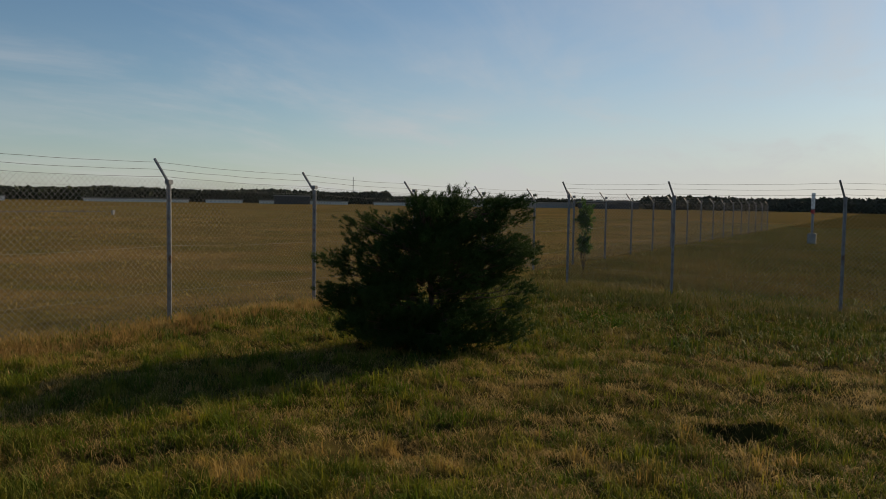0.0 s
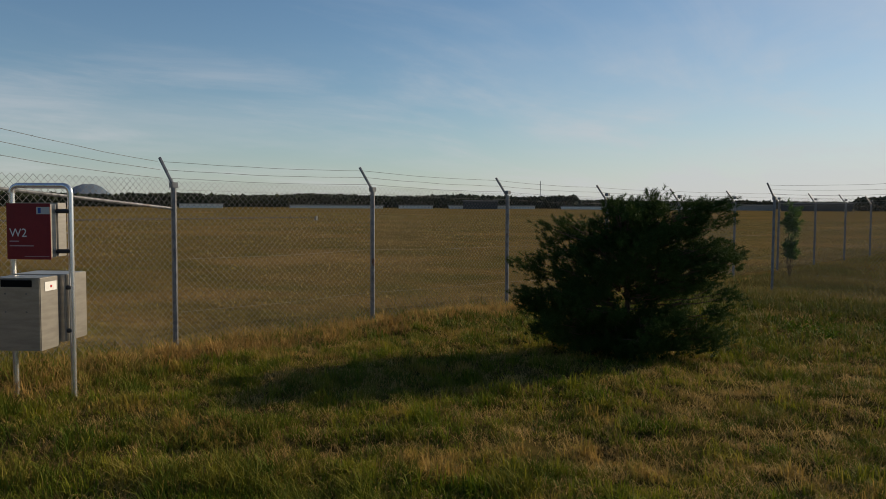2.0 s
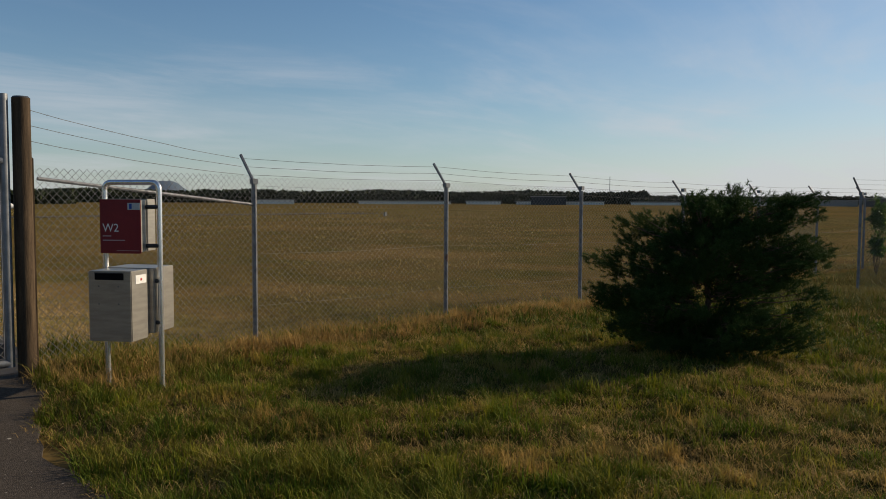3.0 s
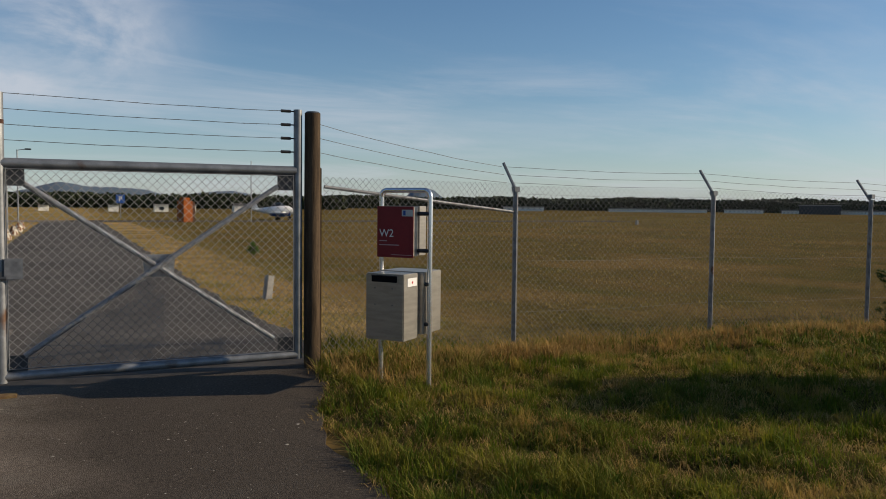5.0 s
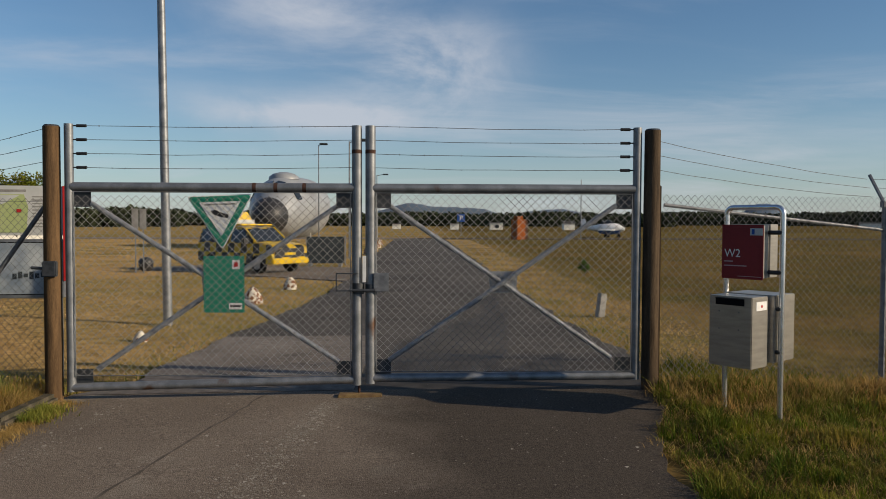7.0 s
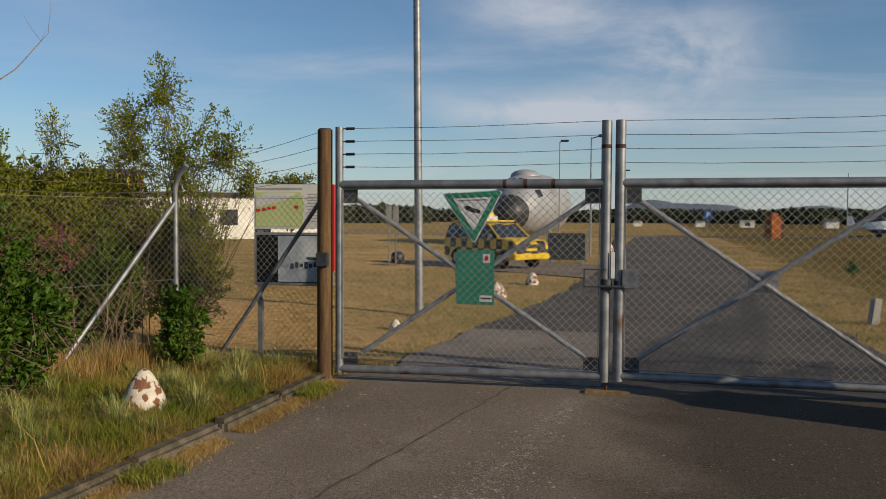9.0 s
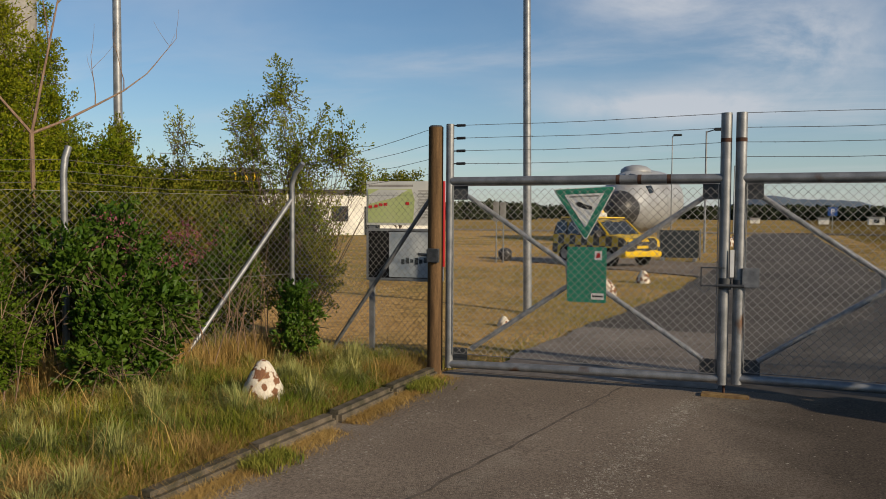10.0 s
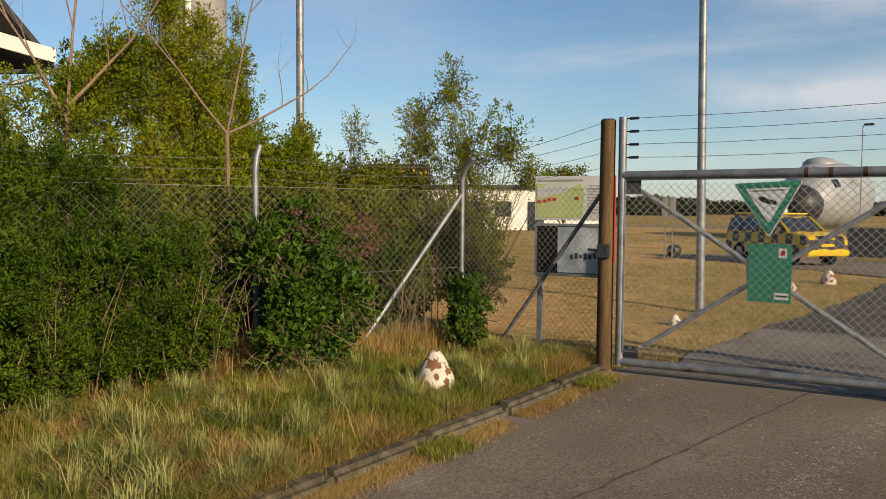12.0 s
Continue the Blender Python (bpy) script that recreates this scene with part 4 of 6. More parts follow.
part("sticker_mark", Geo().box(W - 0.072, W - 0.0708, -0.205, -0.18, 0.97, 0.99), REDPRINT, mb)
for x, z in ((0.15, 0.93), (0.33, 0.93), (0.15, 0.78), (0.33, 0.78)):
    part("screw", Geo().tube([(x, -0.3525, z), (x, -0.3505, z)], 0.008, 8), STEEL, mb)
part("rear_box", Geo().box(0.08, W - 0.09, -0.086, -0.05, 0.47, 1.055, 0.003).box(0.03, W - 0.035, -0.055, 0.30, 0.49, 1.065, 0.006), STAIN_STEEL, lb, "rear part of the steel letterbox")
for z in (1.60, 1.26, 0.95, 0.58):
    for x0, x1 in ((0.0, 0.06), (W - 0.11, W)):
        part("bracket", Geo().tube([(x0, -0.03 if x0 > 0.1 else -0.005, z), (x1, -0.01, z)], 0.019, 10), BLACK, lb, "dark clamp", True)

# ---------- vegetation helpers ----------


def blades(name, px, py, hgt, width, lean, material, label, parent=None, bend=True, z=None, lift=0.0):
    """Grass blades standing at px, py: a bent strip with a pointed tip each, or one triangle."""
    n = len(px)
    pz = (ground_z(px, py) if z is None else z) - 0.01 + lift
    a = rng.uniform(0, 2 * np.pi, n)
    dx, dy = np.cos(a), np.sin(a)
    l = lean * rng.uniform(0.2, 1.0, n) * hgt
    b = a + rng.uniform(-1.2, 1.2, n) + np.pi / 2
    wx, wy = np.cos(b) * width * 0.5, np.sin(b) * width * 0.5
    p0 = np.stack([px, py, pz], 1)
    w = np.stack([wx, wy, np.zeros(n)], 1)
    tip = p0 + np.stack([dx * l, dy * l, hgt], 1)
    if bend:
        mid = p0 + np.stack([dx * l * 0.3, dy * l * 0.3, hgt * 0.6], 1)
        vs = np.stack([p0 - w, p0 + w, mid - w * 0.75, mid + w * 0.75, tip], 1).reshape(-1, 3)
        k = np.arange(n)[:, None] * 5
        tr = np.concatenate([k + [0, 1, 3], k + [0, 3, 2], k + [2, 3, 4]])
    else:
        vs = np.stack([p0 - w, p0 + w, tip], 1).reshape(-1, 3)
        tr = np.arange(n)[:, None] * 3 + np.array([[0, 1, 2]])
    ob = tri_mesh(name, vs, tr, material, parent)
    if label:
        tagged(ob, label, "grass", kind="stuff")
    return ob


def leaf_cloud(name, pts, size, material, parent, up=0.2, aspect=0.55, along=None):
    """Pointed leaves, two triangles each, at the given places."""
    n = len(pts)
    d = rng.normal(0, 1, (n, 3))
    d[:, 2] += up
    if along is not None:
        d = d * 0.55 + along
    d /= np.linalg.norm(d, axis=1)[:, None]
    e = np.cross(d, rng.normal(0, 1, (n, 3)))
    e /= np.linalg.norm(e, axis=1)[:, None]
    fold = np.cross(d, e) * 0.25
    s = size * rng.uniform(0.6, 1.25, n)[:, None]
    vs = np.stack([pts - d * s * 0.5, pts + e * s * aspect * 0.5 + fold * s, pts + d * s * 0.5, pts - e * s * aspect * 0.5 + fold * s], 1).reshape(-1, 3)
    k = np.arange(n)[:, None] * 4
    return tri_mesh(name, vs, np.concatenate([k + [0, 1, 2], k + [0, 2, 3]]), material, parent)


def blob_points(blobs, n, shell=0.55, clumps=0, spread=0.1, reach=(0.58, 1.24)):
    """Places inside ellipsoids (x, y, z, rx, ry, rz), gathered in twig clumps so that gaps stay open."""
    w = np.array([b[3] * b[4] * b[5] for b in blobs]) ** 0.8
    m = clumps or n
    i = rng.choice(len(blobs), m, p=w / w.sum())
    bl = np.array(blobs)[i]
    d = rng.normal(0, 1, (m, 3))
    d /= np.linalg.norm(d, axis=1)[:, None]
    r = (shell + (1 - shell) * rng.random(m)) ** 1.0 * rng.uniform(*reach, m)
    c = bl[:, :3] + d * bl[:, 3:] * r[:, None]
    if clumps:
        j = rng.integers(0, m, n)
        return c[j] + rng.normal(0, spread, (n, 3)) * [1, 1, 0.8], c
    return c, c


def limbs(parent, base, ends, r0, material, name="trunk", sub=3, kink=0.12):
    """A tapered stem with limbs running out to the given ends."""
    g = Geo()
    rnd = random.Random(int(abs(base[0]) * 100) + len(ends))
    base = Vector(base)
    for i, e in enumerate(ends):
        e = Vector(e)
        pts = [base]
        for k in range(1, sub + 1):
            f = k / sub
            q = base.lerp(e, f)
            q.z += 0.10 * (e - base).length * math.sin(f * math.pi) * 0.5
            if k < sub:
                q += Vector((rnd.uniform(-1, 1), rnd.uniform(-1, 1), 0)) * kink * (e - base).length * 0.4
            pts.append(q)
        g.tube(pts, [r0 * (1 - 0.85 * k / sub) * (1.0 if i == 0 else 0.6) for k in range(sub + 1)], 6, False)
    return part(name, g, material, parent, smooth=True)


def sprays(blobs, m, per, length, width, shell, reach=(0.62, 1.12)):
    """Leaves along twigs that point out of ellipsoids: places, leaf directions, twig ends and twig directions."""
    w = np.array([b[3] * b[4] * b[5] for b in blobs]) ** 0.75
    bl = np.array(blobs)[rng.choice(len(blobs), m, p=w / w.sum())]
    d = rng.normal(0, 1, (m, 3))
    d /= np.linalg.norm(d, axis=1)[:, None]
    c = bl[:, :3] + d * bl[:, 3:] * ((shell + (1 - shell) * rng.random(m)) * rng.uniform(*reach, m))[:, None]
    c[:, 2] = np.maximum(c[:, 2], 0.05)
    out = d * [1, 1, 0.7] + [0, 0, 0.45] + rng.normal(0, 0.35, (m, 3))
    out /= np.linalg.norm(out, axis=1)[:, None]
    ln = length * rng.uniform(0.55, 1.45, m)
    cnt = np.maximum(4, (per * rng.uniform(0.4, 1.6, m)).astype(int))
    k = np.repeat(np.arange(m), cnt)
    f = rng.random(len(k)) ** 0.85
    side = rng.normal(0, 1, (len(k), 3))
    pts = c[k] + out[k] * (ln[k] * (f - 0.6))[:, None] + side * (width * (1.15 - 0.85 * f))[:, None]
    pts[:, 2] = np.maximum(pts[:, 2], 0.02)
    return pts, out[k] * 0.7 + side * 0.35, c, out * ln[:, None]


def shrub(name, label, loc, blobs, n, size, material, stems=8, clumps=0, spread=0.1, stem_r=0.02, bark=BARK, category="shrub", shell=0.45, group="", aspect=0.55, per=55):
    t = thing(name, pose(*loc), label, category, group)
    m = max(12, n // per)
    pts, along, c, out = sprays(blobs, m, per, spread * 3.0, spread * 0.62, shell)
    leaf_cloud("crown", pts, size, material, t, aspect=aspect, along=along)
    rnd = random.Random(n)
    idx = [rnd.randrange(len(c)) for _ in range(stems)]
    tagged(limbs(t, (0, 0, -0.05), [c[i] for i in idx], stem_r, bark, "stem", 4), kind="stuff")
    g = Geo()
    for i in range(0, m, max(1, m // 260)):
        p, o = Vector(c[i]), Vector(out[i])
        g.tube([p - o * 1.3 - Vector((0, 0, 0.06)), p - o * 0.4, p + o * 0.35], [0.006, 0.004, 0.0018], 3, False)
    tagged(part("twig", g, bark, t), kind="stuff")
    return t


# ---------- pine on the lawn ----------
PINE = (8.45, -3.2)
pine = thing("pine_tree", pose(*PINE, gz(*PINE)), "low bushy dark green pine on the lawn", "tree")
R = Vector((0.488, -0.873, 0))
D = Vector((0.873, 0.488, 0))
pine_blobs = []
for u, z, ru, rz, dep, rd in ((0.18, 1.62, 0.42, 0.26, 0.0, 0.5), (0.48, 1.46, 0.30, 0.24, 0.0, 0.35), (-0.46, 1.44, 0.32, 0.20, 0.1, 0.4), (0.72, 1.52, 0.36, 0.26, 0.1, 0.4), (0.93, 1.72, 0.09, 0.17, 0.1, 0.12), (-0.78, 1.46, 0.10, 0.12, 0, 0.15),
                              (-0.66, 1.10, 0.34, 0.22, -0.1, 0.45), (0.05, 1.15, 0.70, 0.38, 0.0, 0.75), (0.85, 1.12, 0.34, 0.22, 0.0, 0.45), (-0.86, 0.72, 0.26, 0.24, 0.0, 0.4), (-0.95, 1.02, 0.14, 0.12, 0, 0.2),
                              (-0.35, 0.58, 0.52, 0.28, -0.2, 0.6), (0.55, 0.66, 0.50, 0.30, 0.0, 0.6), (0.1, 0.36, 0.6, 0.22, -0.15, 0.5), (0.98, 1.14, 0.15, 0.10, 0, 0.2), (0.62, 1.78, 0.10, 0.13, 0, 0.12), (-0.62, 0.38, 0.42, 0.2, -0.1, 0.5), (0.55, 0.30, 0.5, 0.2, 0.0, 0.5), (0.0, 0.2, 0.5, 0.16, -0.2, 0.4), (0.95, 0.62, 0.22, 0.2, 0, 0.3),
                              (-0.70, 0.20, 0.28, 0.2, 0.0, 0.3), (0.70, 0.18, 0.28, 0.2, 0.0, 0.3), (0.0, 0.08, 0.8, 0.14, -0.1, 0.5), (0.0, 1.45, 0.4, 0.3, 0.0, 0.4), (0.35, 0.95, 0.6, 0.35, 0.0, 0.5), (-0.4, 0.85, 0.5, 0.3, 0.0, 0.5)):
    u, ru, z = u * 1.05, ru * 1.03, z * 0.955
    c = R * u + D * dep
    pine_blobs.append((c.x, c.y, z, max(ru * 0.8, abs(R.x) * ru + abs(D.x) * rd * 0.6), max(ru * 0.8, abs(R.y) * ru * 0.9 + abs(D.y) * rd * 0.4), rz))
# flat pads of upright shoots at the ends of the boughs
pads, _ = blob_points(pine_blobs, 360, 0.50, 0, 0, (0.76, 1.0))
pads[:, 2] = np.maximum(pads[:, 2], 0.12)
k = rng.integers(0, len(pads), 11500)
shoots = pads[k] + rng.normal(0, 1, (11500, 3)) * [0.066, 0.066, 0.042]
n = 42
base = np.repeat(shoots, n, 0)
axis = shoots - np.array([0, 0, 0.75])
axis[:, 2] = np.abs(axis[:, 2]) * 0.4 + 0.35
axis += rng.normal(0, 0.25, axis.shape)
axis /= np.linalg.norm(axis, axis=1)[:, None]
ax = np.repeat(axis, n, 0)
along = rng.uniform(0, 0.06, len(base))[:, None]
d = rng.normal(0, 1, base.shape)
d = d / np.linalg.norm(d, axis=1)[:, None] + ax * 0.65
d /= np.linalg.norm(d, axis=1)[:, None]
s = np.cross(d, rng.normal(0, 1, d.shape))
s = s / np.linalg.norm(s, axis=1)[:, None] * 0.0024
p0 = base + ax * along
vs = np.stack([p0 - s, p0 + s, p0 + d * rng.uniform(0.028, 0.050, len(p0))[:, None]], 1).reshape(-1, 3)
tri_mesh("crown", vs, np.arange(len(vs)).reshape(-1, 3), NEEDLE, pine)
rnd = random.Random(4)
limbs(pine, (0, 0, -0.1), [(0.05, 0.05, 1.5)] + [Vector(b[:3]) * 0.7 for b in pine_blobs[:6]], 0.045, BARK, "trunk", 5)
twigs = Geo()
for i, p in enumerate(pads):
    p = Vector(p)
    q = Vector((p.x * 0.25, p.y * 0.25, p.z * 0.86))
    twigs.tube([q, q.lerp(p, 0.6) + Vector((0, 0, -0.03)), p], [0.010, 0.007, 0.004], 4, False)
    for _ in range(3):
        e = q.lerp(p, rnd.uniform(0.4, 0.9))
        twigs.tube([e, e + Vector((rnd.uniform(-0.2, 0.2), rnd.uniform(-0.2, 0.2), rnd.uniform(-0.12, 0.12)))], [0.004, 0.002], 3, False)
tagged(part("twig", twigs, BARK, pine), kind="stuff")

# ---------- shrubs and trees behind the old fence ----------
V0 = gz(-5, -3)
shrub("shrub", "dense dark green shrub growing over the old fence", (-6.0, -4.0, V0), [(0, 0, 0.85, 0.85, 0.9, 0.75), (0.35, -0.3, 0.35, 0.7, 1.1, 0.35), (0.3, 0.7, 0.3, 0.6, 0.8, 0.3), (0.3, -1.2, 0.35, 0.7, 0.8, 0.4), (0.1, -0.9, 0.8, 0.7, 0.9, 0.75), (-0.2, 0.8, 1.05, 0.7, 0.8, 0.75), (0.35, 0.7, 0.5, 0.55, 0.7, 0.5), (-0.5, -0.6, 1.75, 0.7, 0.9, 0.6), (-0.3, 0.3, 1.8, 0.6, 0.7, 0.35)],
      88000, 0.050, LEAF_DARK, 44, 300, 0.10, shell=0.55, aspect=0.26, per=80)
shrub("lilac_bush", "lilac bush with fresh green leaves beside a fence post", (-5.05, -2.1, V0), [(0, 0, 0.75, 0.38, 0.5, 0.55), (0.1, 0.55, 0.62, 0.34, 0.35, 0.42), (-0.2, 0.35, 1.25, 0.36, 0.5, 0.22), (0.2, -0.35, 0.42, 0.3, 0.4, 0.32), (-0.1, 0.1, 1.45, 0.2, 0.25, 0.2), (0.15, 0.2, 0.3, 0.3, 0.5, 0.25), (-0.1, -0.3, 1.15, 0.25, 0.3, 0.3)],
      9500, 0.070, LILAC, 40, 90, 0.11, shell=0.3, per=34)
shrub("lilac_bush", "bright new lilac leaves low on the bush", (-4.85, -2.0, V0), [(0, -0.2, 0.6, 0.25, 0.3, 0.4), (0.0, 0.25, 0.8, 0.22, 0.3, 0.35)], 2600, 0.072, LILAC, 8, 110, 0.12, shell=0.3, per=30)
shrub("nettle_clump", "fresh bright green weeds at the fence corner", (-4.45, -0.1, V0), [(0, 0, 0.38, 0.33, 0.34, 0.34), (-0.1, 0.1, 0.66, 0.26, 0.26, 0.22), (0.15, -0.2, 0.2, 0.3, 0.3, 0.2)], 4200, 0.056, LILAC, 12, 330, 0.075, 0.008, shell=0.2, per=36)
shrub("shrub", "mixed olive thicket behind the old fence", (-6.5, -1.3, V0), [(0, 0, 0.9, 0.6, 1.1, 0.9), (0.2, 1.1, 0.9, 0.6, 0.8, 0.9), (-0.3, -1.0, 1.3, 0.7, 0.9, 1.0), (0.3, 0.4, 1.6, 0.5, 1.0, 0.45), (0.3, 1.5, 1.3, 0.5, 0.6, 0.6)],
      42000, 0.056, LEAF_OLIVE, 40, 360, 0.12, shell=0.4)
shrub("shrub", "dark green undergrowth behind the old fence", (-6.0, -0.6, V0), [(0, 0, 0.7, 0.4, 0.9, 0.7), (0.3, 0.9, 0.7, 0.5, 0.6, 0.7), (-0.2, -0.6, 1.2, 0.4, 0.8, 0.5)], 26000, 0.054, LEAF_DARK, 24, 240, 0.11, shell=0.3)
shrub("tree", "tall yellow green leafy tree behind the fence", (-8.3, -0.9, V0), [(0, 0, 2.6, 0.8, 0.95, 1.1), (0, -0.35, 3.55, 0.5, 0.55, 0.6), (0.1, 0.5, 2.1, 0.7, 0.8, 1.1), (0, 0.1, 1.3, 0.9, 1.1, 0.9), (0, -0.6, 2.9, 0.5, 0.5, 0.8), (0.1, 0.3, 3.1, 0.4, 0.4, 0.6), (0, 0.32, 3.75, 0.42, 0.42, 0.5), (0, 0.05, 3.35, 0.45, 0.45, 0.5), (0, 0.62, 3.25, 0.4, 0.42, 0.55), (-0.1, -0.1, 4.05, 0.25, 0.28, 0.4), (0.1, -0.2, 4.1, 0.35, 0.42, 0.45)],
      60000, 0.042, LEAF_YELLOW, 24, 460, 0.12, 0.035, category="tree", shell=0.3)
shrub("tree", "slender dark poplar like tree behind the fence", (-8.75, 0.45, V0), [(0, 0, 2.6, 0.40, 0.42, 1.3), (0.05, 0, 3.6, 0.20, 0.22, 0.7), (0, 0.0, 1.5, 0.5, 0.5, 1.0), (0, 0.35, 2.3, 0.35, 0.38, 0.8), (0, 0.7, 1.9, 0.35, 0.4, 0.7), (0, 0, 4.2, 0.1, 0.1, 0.3)], 34000, 0.042, LEAF_YELLOW, 14, 360, 0.085, 0.035, category="tree", shell=0.3)
shrub("tree", "yellow green leafy tree near the house", (-8.2, -3.0, V0), [(0, 0.1, 2.0, 0.95, 0.9, 1.15), (0, -0.8, 1.6, 0.8, 0.9, 1.0), (0.1, 0.7, 1.6, 0.8, 0.8, 1.1), (0.2, -1.6, 1.25, 0.8, 0.9, 0.9), (0.3, -1.0, 1.0, 0.8, 1.4, 0.8), (0.0, 0.7, 2.7, 0.6, 0.6, 0.6), (-0.1, -0.6, 2.4, 0.6, 0.9, 0.6)],
      48000, 0.043, LEAF_YELLOW, 26, 400, 0.13, 0.03, category="tree", shell=0.3)
shrub("tree", "yellow green leafy tree top beside the house", (-8.6, -2.2, V0), [(0, 0.2, 2.9, 0.5, 0.5, 0.5), (0, 0.6, 3.3, 0.4, 0.4, 0.5)], 14000, 0.048, LEAF_YELLOW, 10, 600, 0.11, 0.03, category="tree", shell=0.2)
shrub("tree", "young bright green tree beside the lamp pole", (-8.3, 1.35, V0), [(0, 0, 1.9, 0.5, 0.5, 0.9), (0.2, 0.4, 1.5, 0.6, 0.6, 0.9), (0, -0.1, 2.65, 0.3, 0.3, 0.4), (0.1, 0.7, 1.9, 0.4, 0.4, 0.4)], 15000, 0.050, LEAF_BIRCH, 16, 240, 0.11, 0.025, category="tree", shell=0.3)
shrub("birch_tree", "airy multi stemmed birch with small spring leaves", (-5.75, 1.9, V0 - 0.08), [(0, 0, 2.4, 0.6, 0.6, 0.85), (-0.15, -0.1, 3.3, 0.34, 0.34, 0.5), (-0.55, -0.3, 2.95, 0.4, 0.4, 0.4), (0.5, 0.25, 2.5, 0.45, 0.42, 0.55), (-0.45, -0.2, 1.7, 0.4, 0.4, 0.4), (-0.6, -0.25, 2.5, 0.45, 0.4, 0.5), (0.15, 0.1, 1.5, 0.55, 0.5, 0.7), (0.75, 0.5, 2.1, 0.35, 0.3, 0.3), (-0.9, -0.45, 2.2, 0.3, 0.3, 0.3)],
      16000, 0.042, LEAF_BIRCH, 110, 420, 0.095, 0.018, BARK, "tree", 0.2, per=30)
shrub("shrub", "thin bare twigged shrub at the fence corner", (-5.2, 1.0, V0 - 0.05), [(0, 0, 0.75, 0.45, 0.45, 0.7), (0.3, 0.1, 0.9, 0.4, 0.4, 0.6), (0.0, 0.0, 1.5, 0.4, 0.4, 0.4), (-0.3, 0.3, 1.2, 0.4, 0.4, 0.6)], 17000, 0.034, LEAF_OLIVE, 130, 1200, 0.08, 0.009, shell=0.2)
shrub("sapling", "tall thin sapling with sparse leaves", (-7.6, 1.75, V0 - 0.08), [(0, 0, 2.7, 0.22, 0.22, 0.55), (0.1, 0.1, 1.9, 0.4, 0.4, 0.5)], 1500, 0.042, LEAF_BIRCH, 26, 260, 0.08, 0.013, category="tree", per=14)
shrub("shrub", "tangled olive twigs and leaves behind the fence corner", (-6.3, 0.9, V0 - 0.05), [(0, 0, 0.9, 0.6, 0.8, 0.8), (-0.7, 0.6, 1.1, 0.7, 0.8, 0.9), (-1.5, 0.9, 1.2, 0.8, 0.9, 1.0), (-0.4, 0.2, 1.75, 0.5, 0.7, 0.45), (-0.9, 1.2, 1.5, 0.8, 0.8, 0.7), (-0.2, 1.2, 1.3, 0.6, 0.6, 0.8), (-1.0, 1.0, 2.0, 0.6, 0.7, 0.45), (-0.3, 0.9, 1.9, 0.5, 0.5, 0.35)],
      44000, 0.047, LEAF_OLIVE, 60, 480, 0.12, 0.011, shell=0.3)
shrub("shrub", "yellow green thicket under the tall trees", (-7.4, -0.6, V0), [(0, 0, 1.5, 0.7, 1.2, 0.9), (0.1, -1.2, 1.6, 0.7, 1.0, 0.9), (0, 0.6, 2.1, 0.5, 0.8, 0.5)], 34000, 0.05, LEAF_YELLOW, 26, 400, 0.12, 0.02, shell=0.3)
shrub("shrub", "brownish green low shrub in front of the old fence", (-5.5, -3.0, V0), [(0, 0, 0.55, 0.42, 0.6, 0.5), (-0.2, -0.2, 1.1, 0.36, 0.7, 0.4)], 17000, 0.038, LEAF_DARK, 40, 260, 0.08, 0.011, shell=0.3)
shrub("shrub", "low leafy scrub at the end of the old fence", (-5.3, -5.3, V0), [(0, 0, 0.45, 0.5, 0.6, 0.45), (-0.5, 0.2, 1.2, 0.6, 0.6, 0.7)], 22000, 0.036, LEAF_DARK, 18, 240, 0.08, 0.012)
t = thing("dead_brush", pose(-5.2, -2.4, V0), "pale dead twigs standing through the hedge at the fence", "brush")
rnd = random.Random(21)
for _ in range(70):
    g = Geo()
    f = rnd.random()
    p = Vector((0.45 - 1.1 * f + rnd.uniform(-0.2, 0.25), 2.4 - 5.2 * f + rnd.uniform(-0.2, 0.2), 0))
    h = rnd.uniform(0.35, 1.25)
    d = Vector((rnd.uniform(-0.35, 0.35), rnd.uniform(-0.35, 0.35), 1)).normalized()
    q = p + d * h * 0.5
    e = q + (d + Vector((rnd.uniform(-0.4, 0.4), rnd.uniform(-0.4, 0.4), 0))).normalized() * h * 0.5
    g.tube([p, q, e], [0.006, 0.0045, 0.002], 4, False)
    s = q.lerp(e, 0.3)
    g.tube([s, s + Vector((rnd.uniform(-0.2, 0.2), rnd.uniform(-0.2, 0.2), 0.15))], [0.003, 0.0015], 3, False)
    part("twig", g, BARK_PALE, t)
# blossom among the lilac
t = thing("lilac_blossom", pose(-5.15, -1.75, V0), "pink lilac flower clusters on the bush", "flowers")
pts, _ = blob_points([(0, -0.3, 1.35, 0.25, 0.5, 0.28), (0.1, 0.6, 1.2, 0.25, 0.5, 0.3), (0, 1.2, 1.35, 0.2, 0.3, 0.2), (0.1, -0.5, 1.05, 0.2, 0.2, 0.2)], 800, 0.5, 30, 0.04)
tagged(leaf_cloud("petals", pts, 0.028, FLOWER, t, aspect=0.6), kind="stuff")


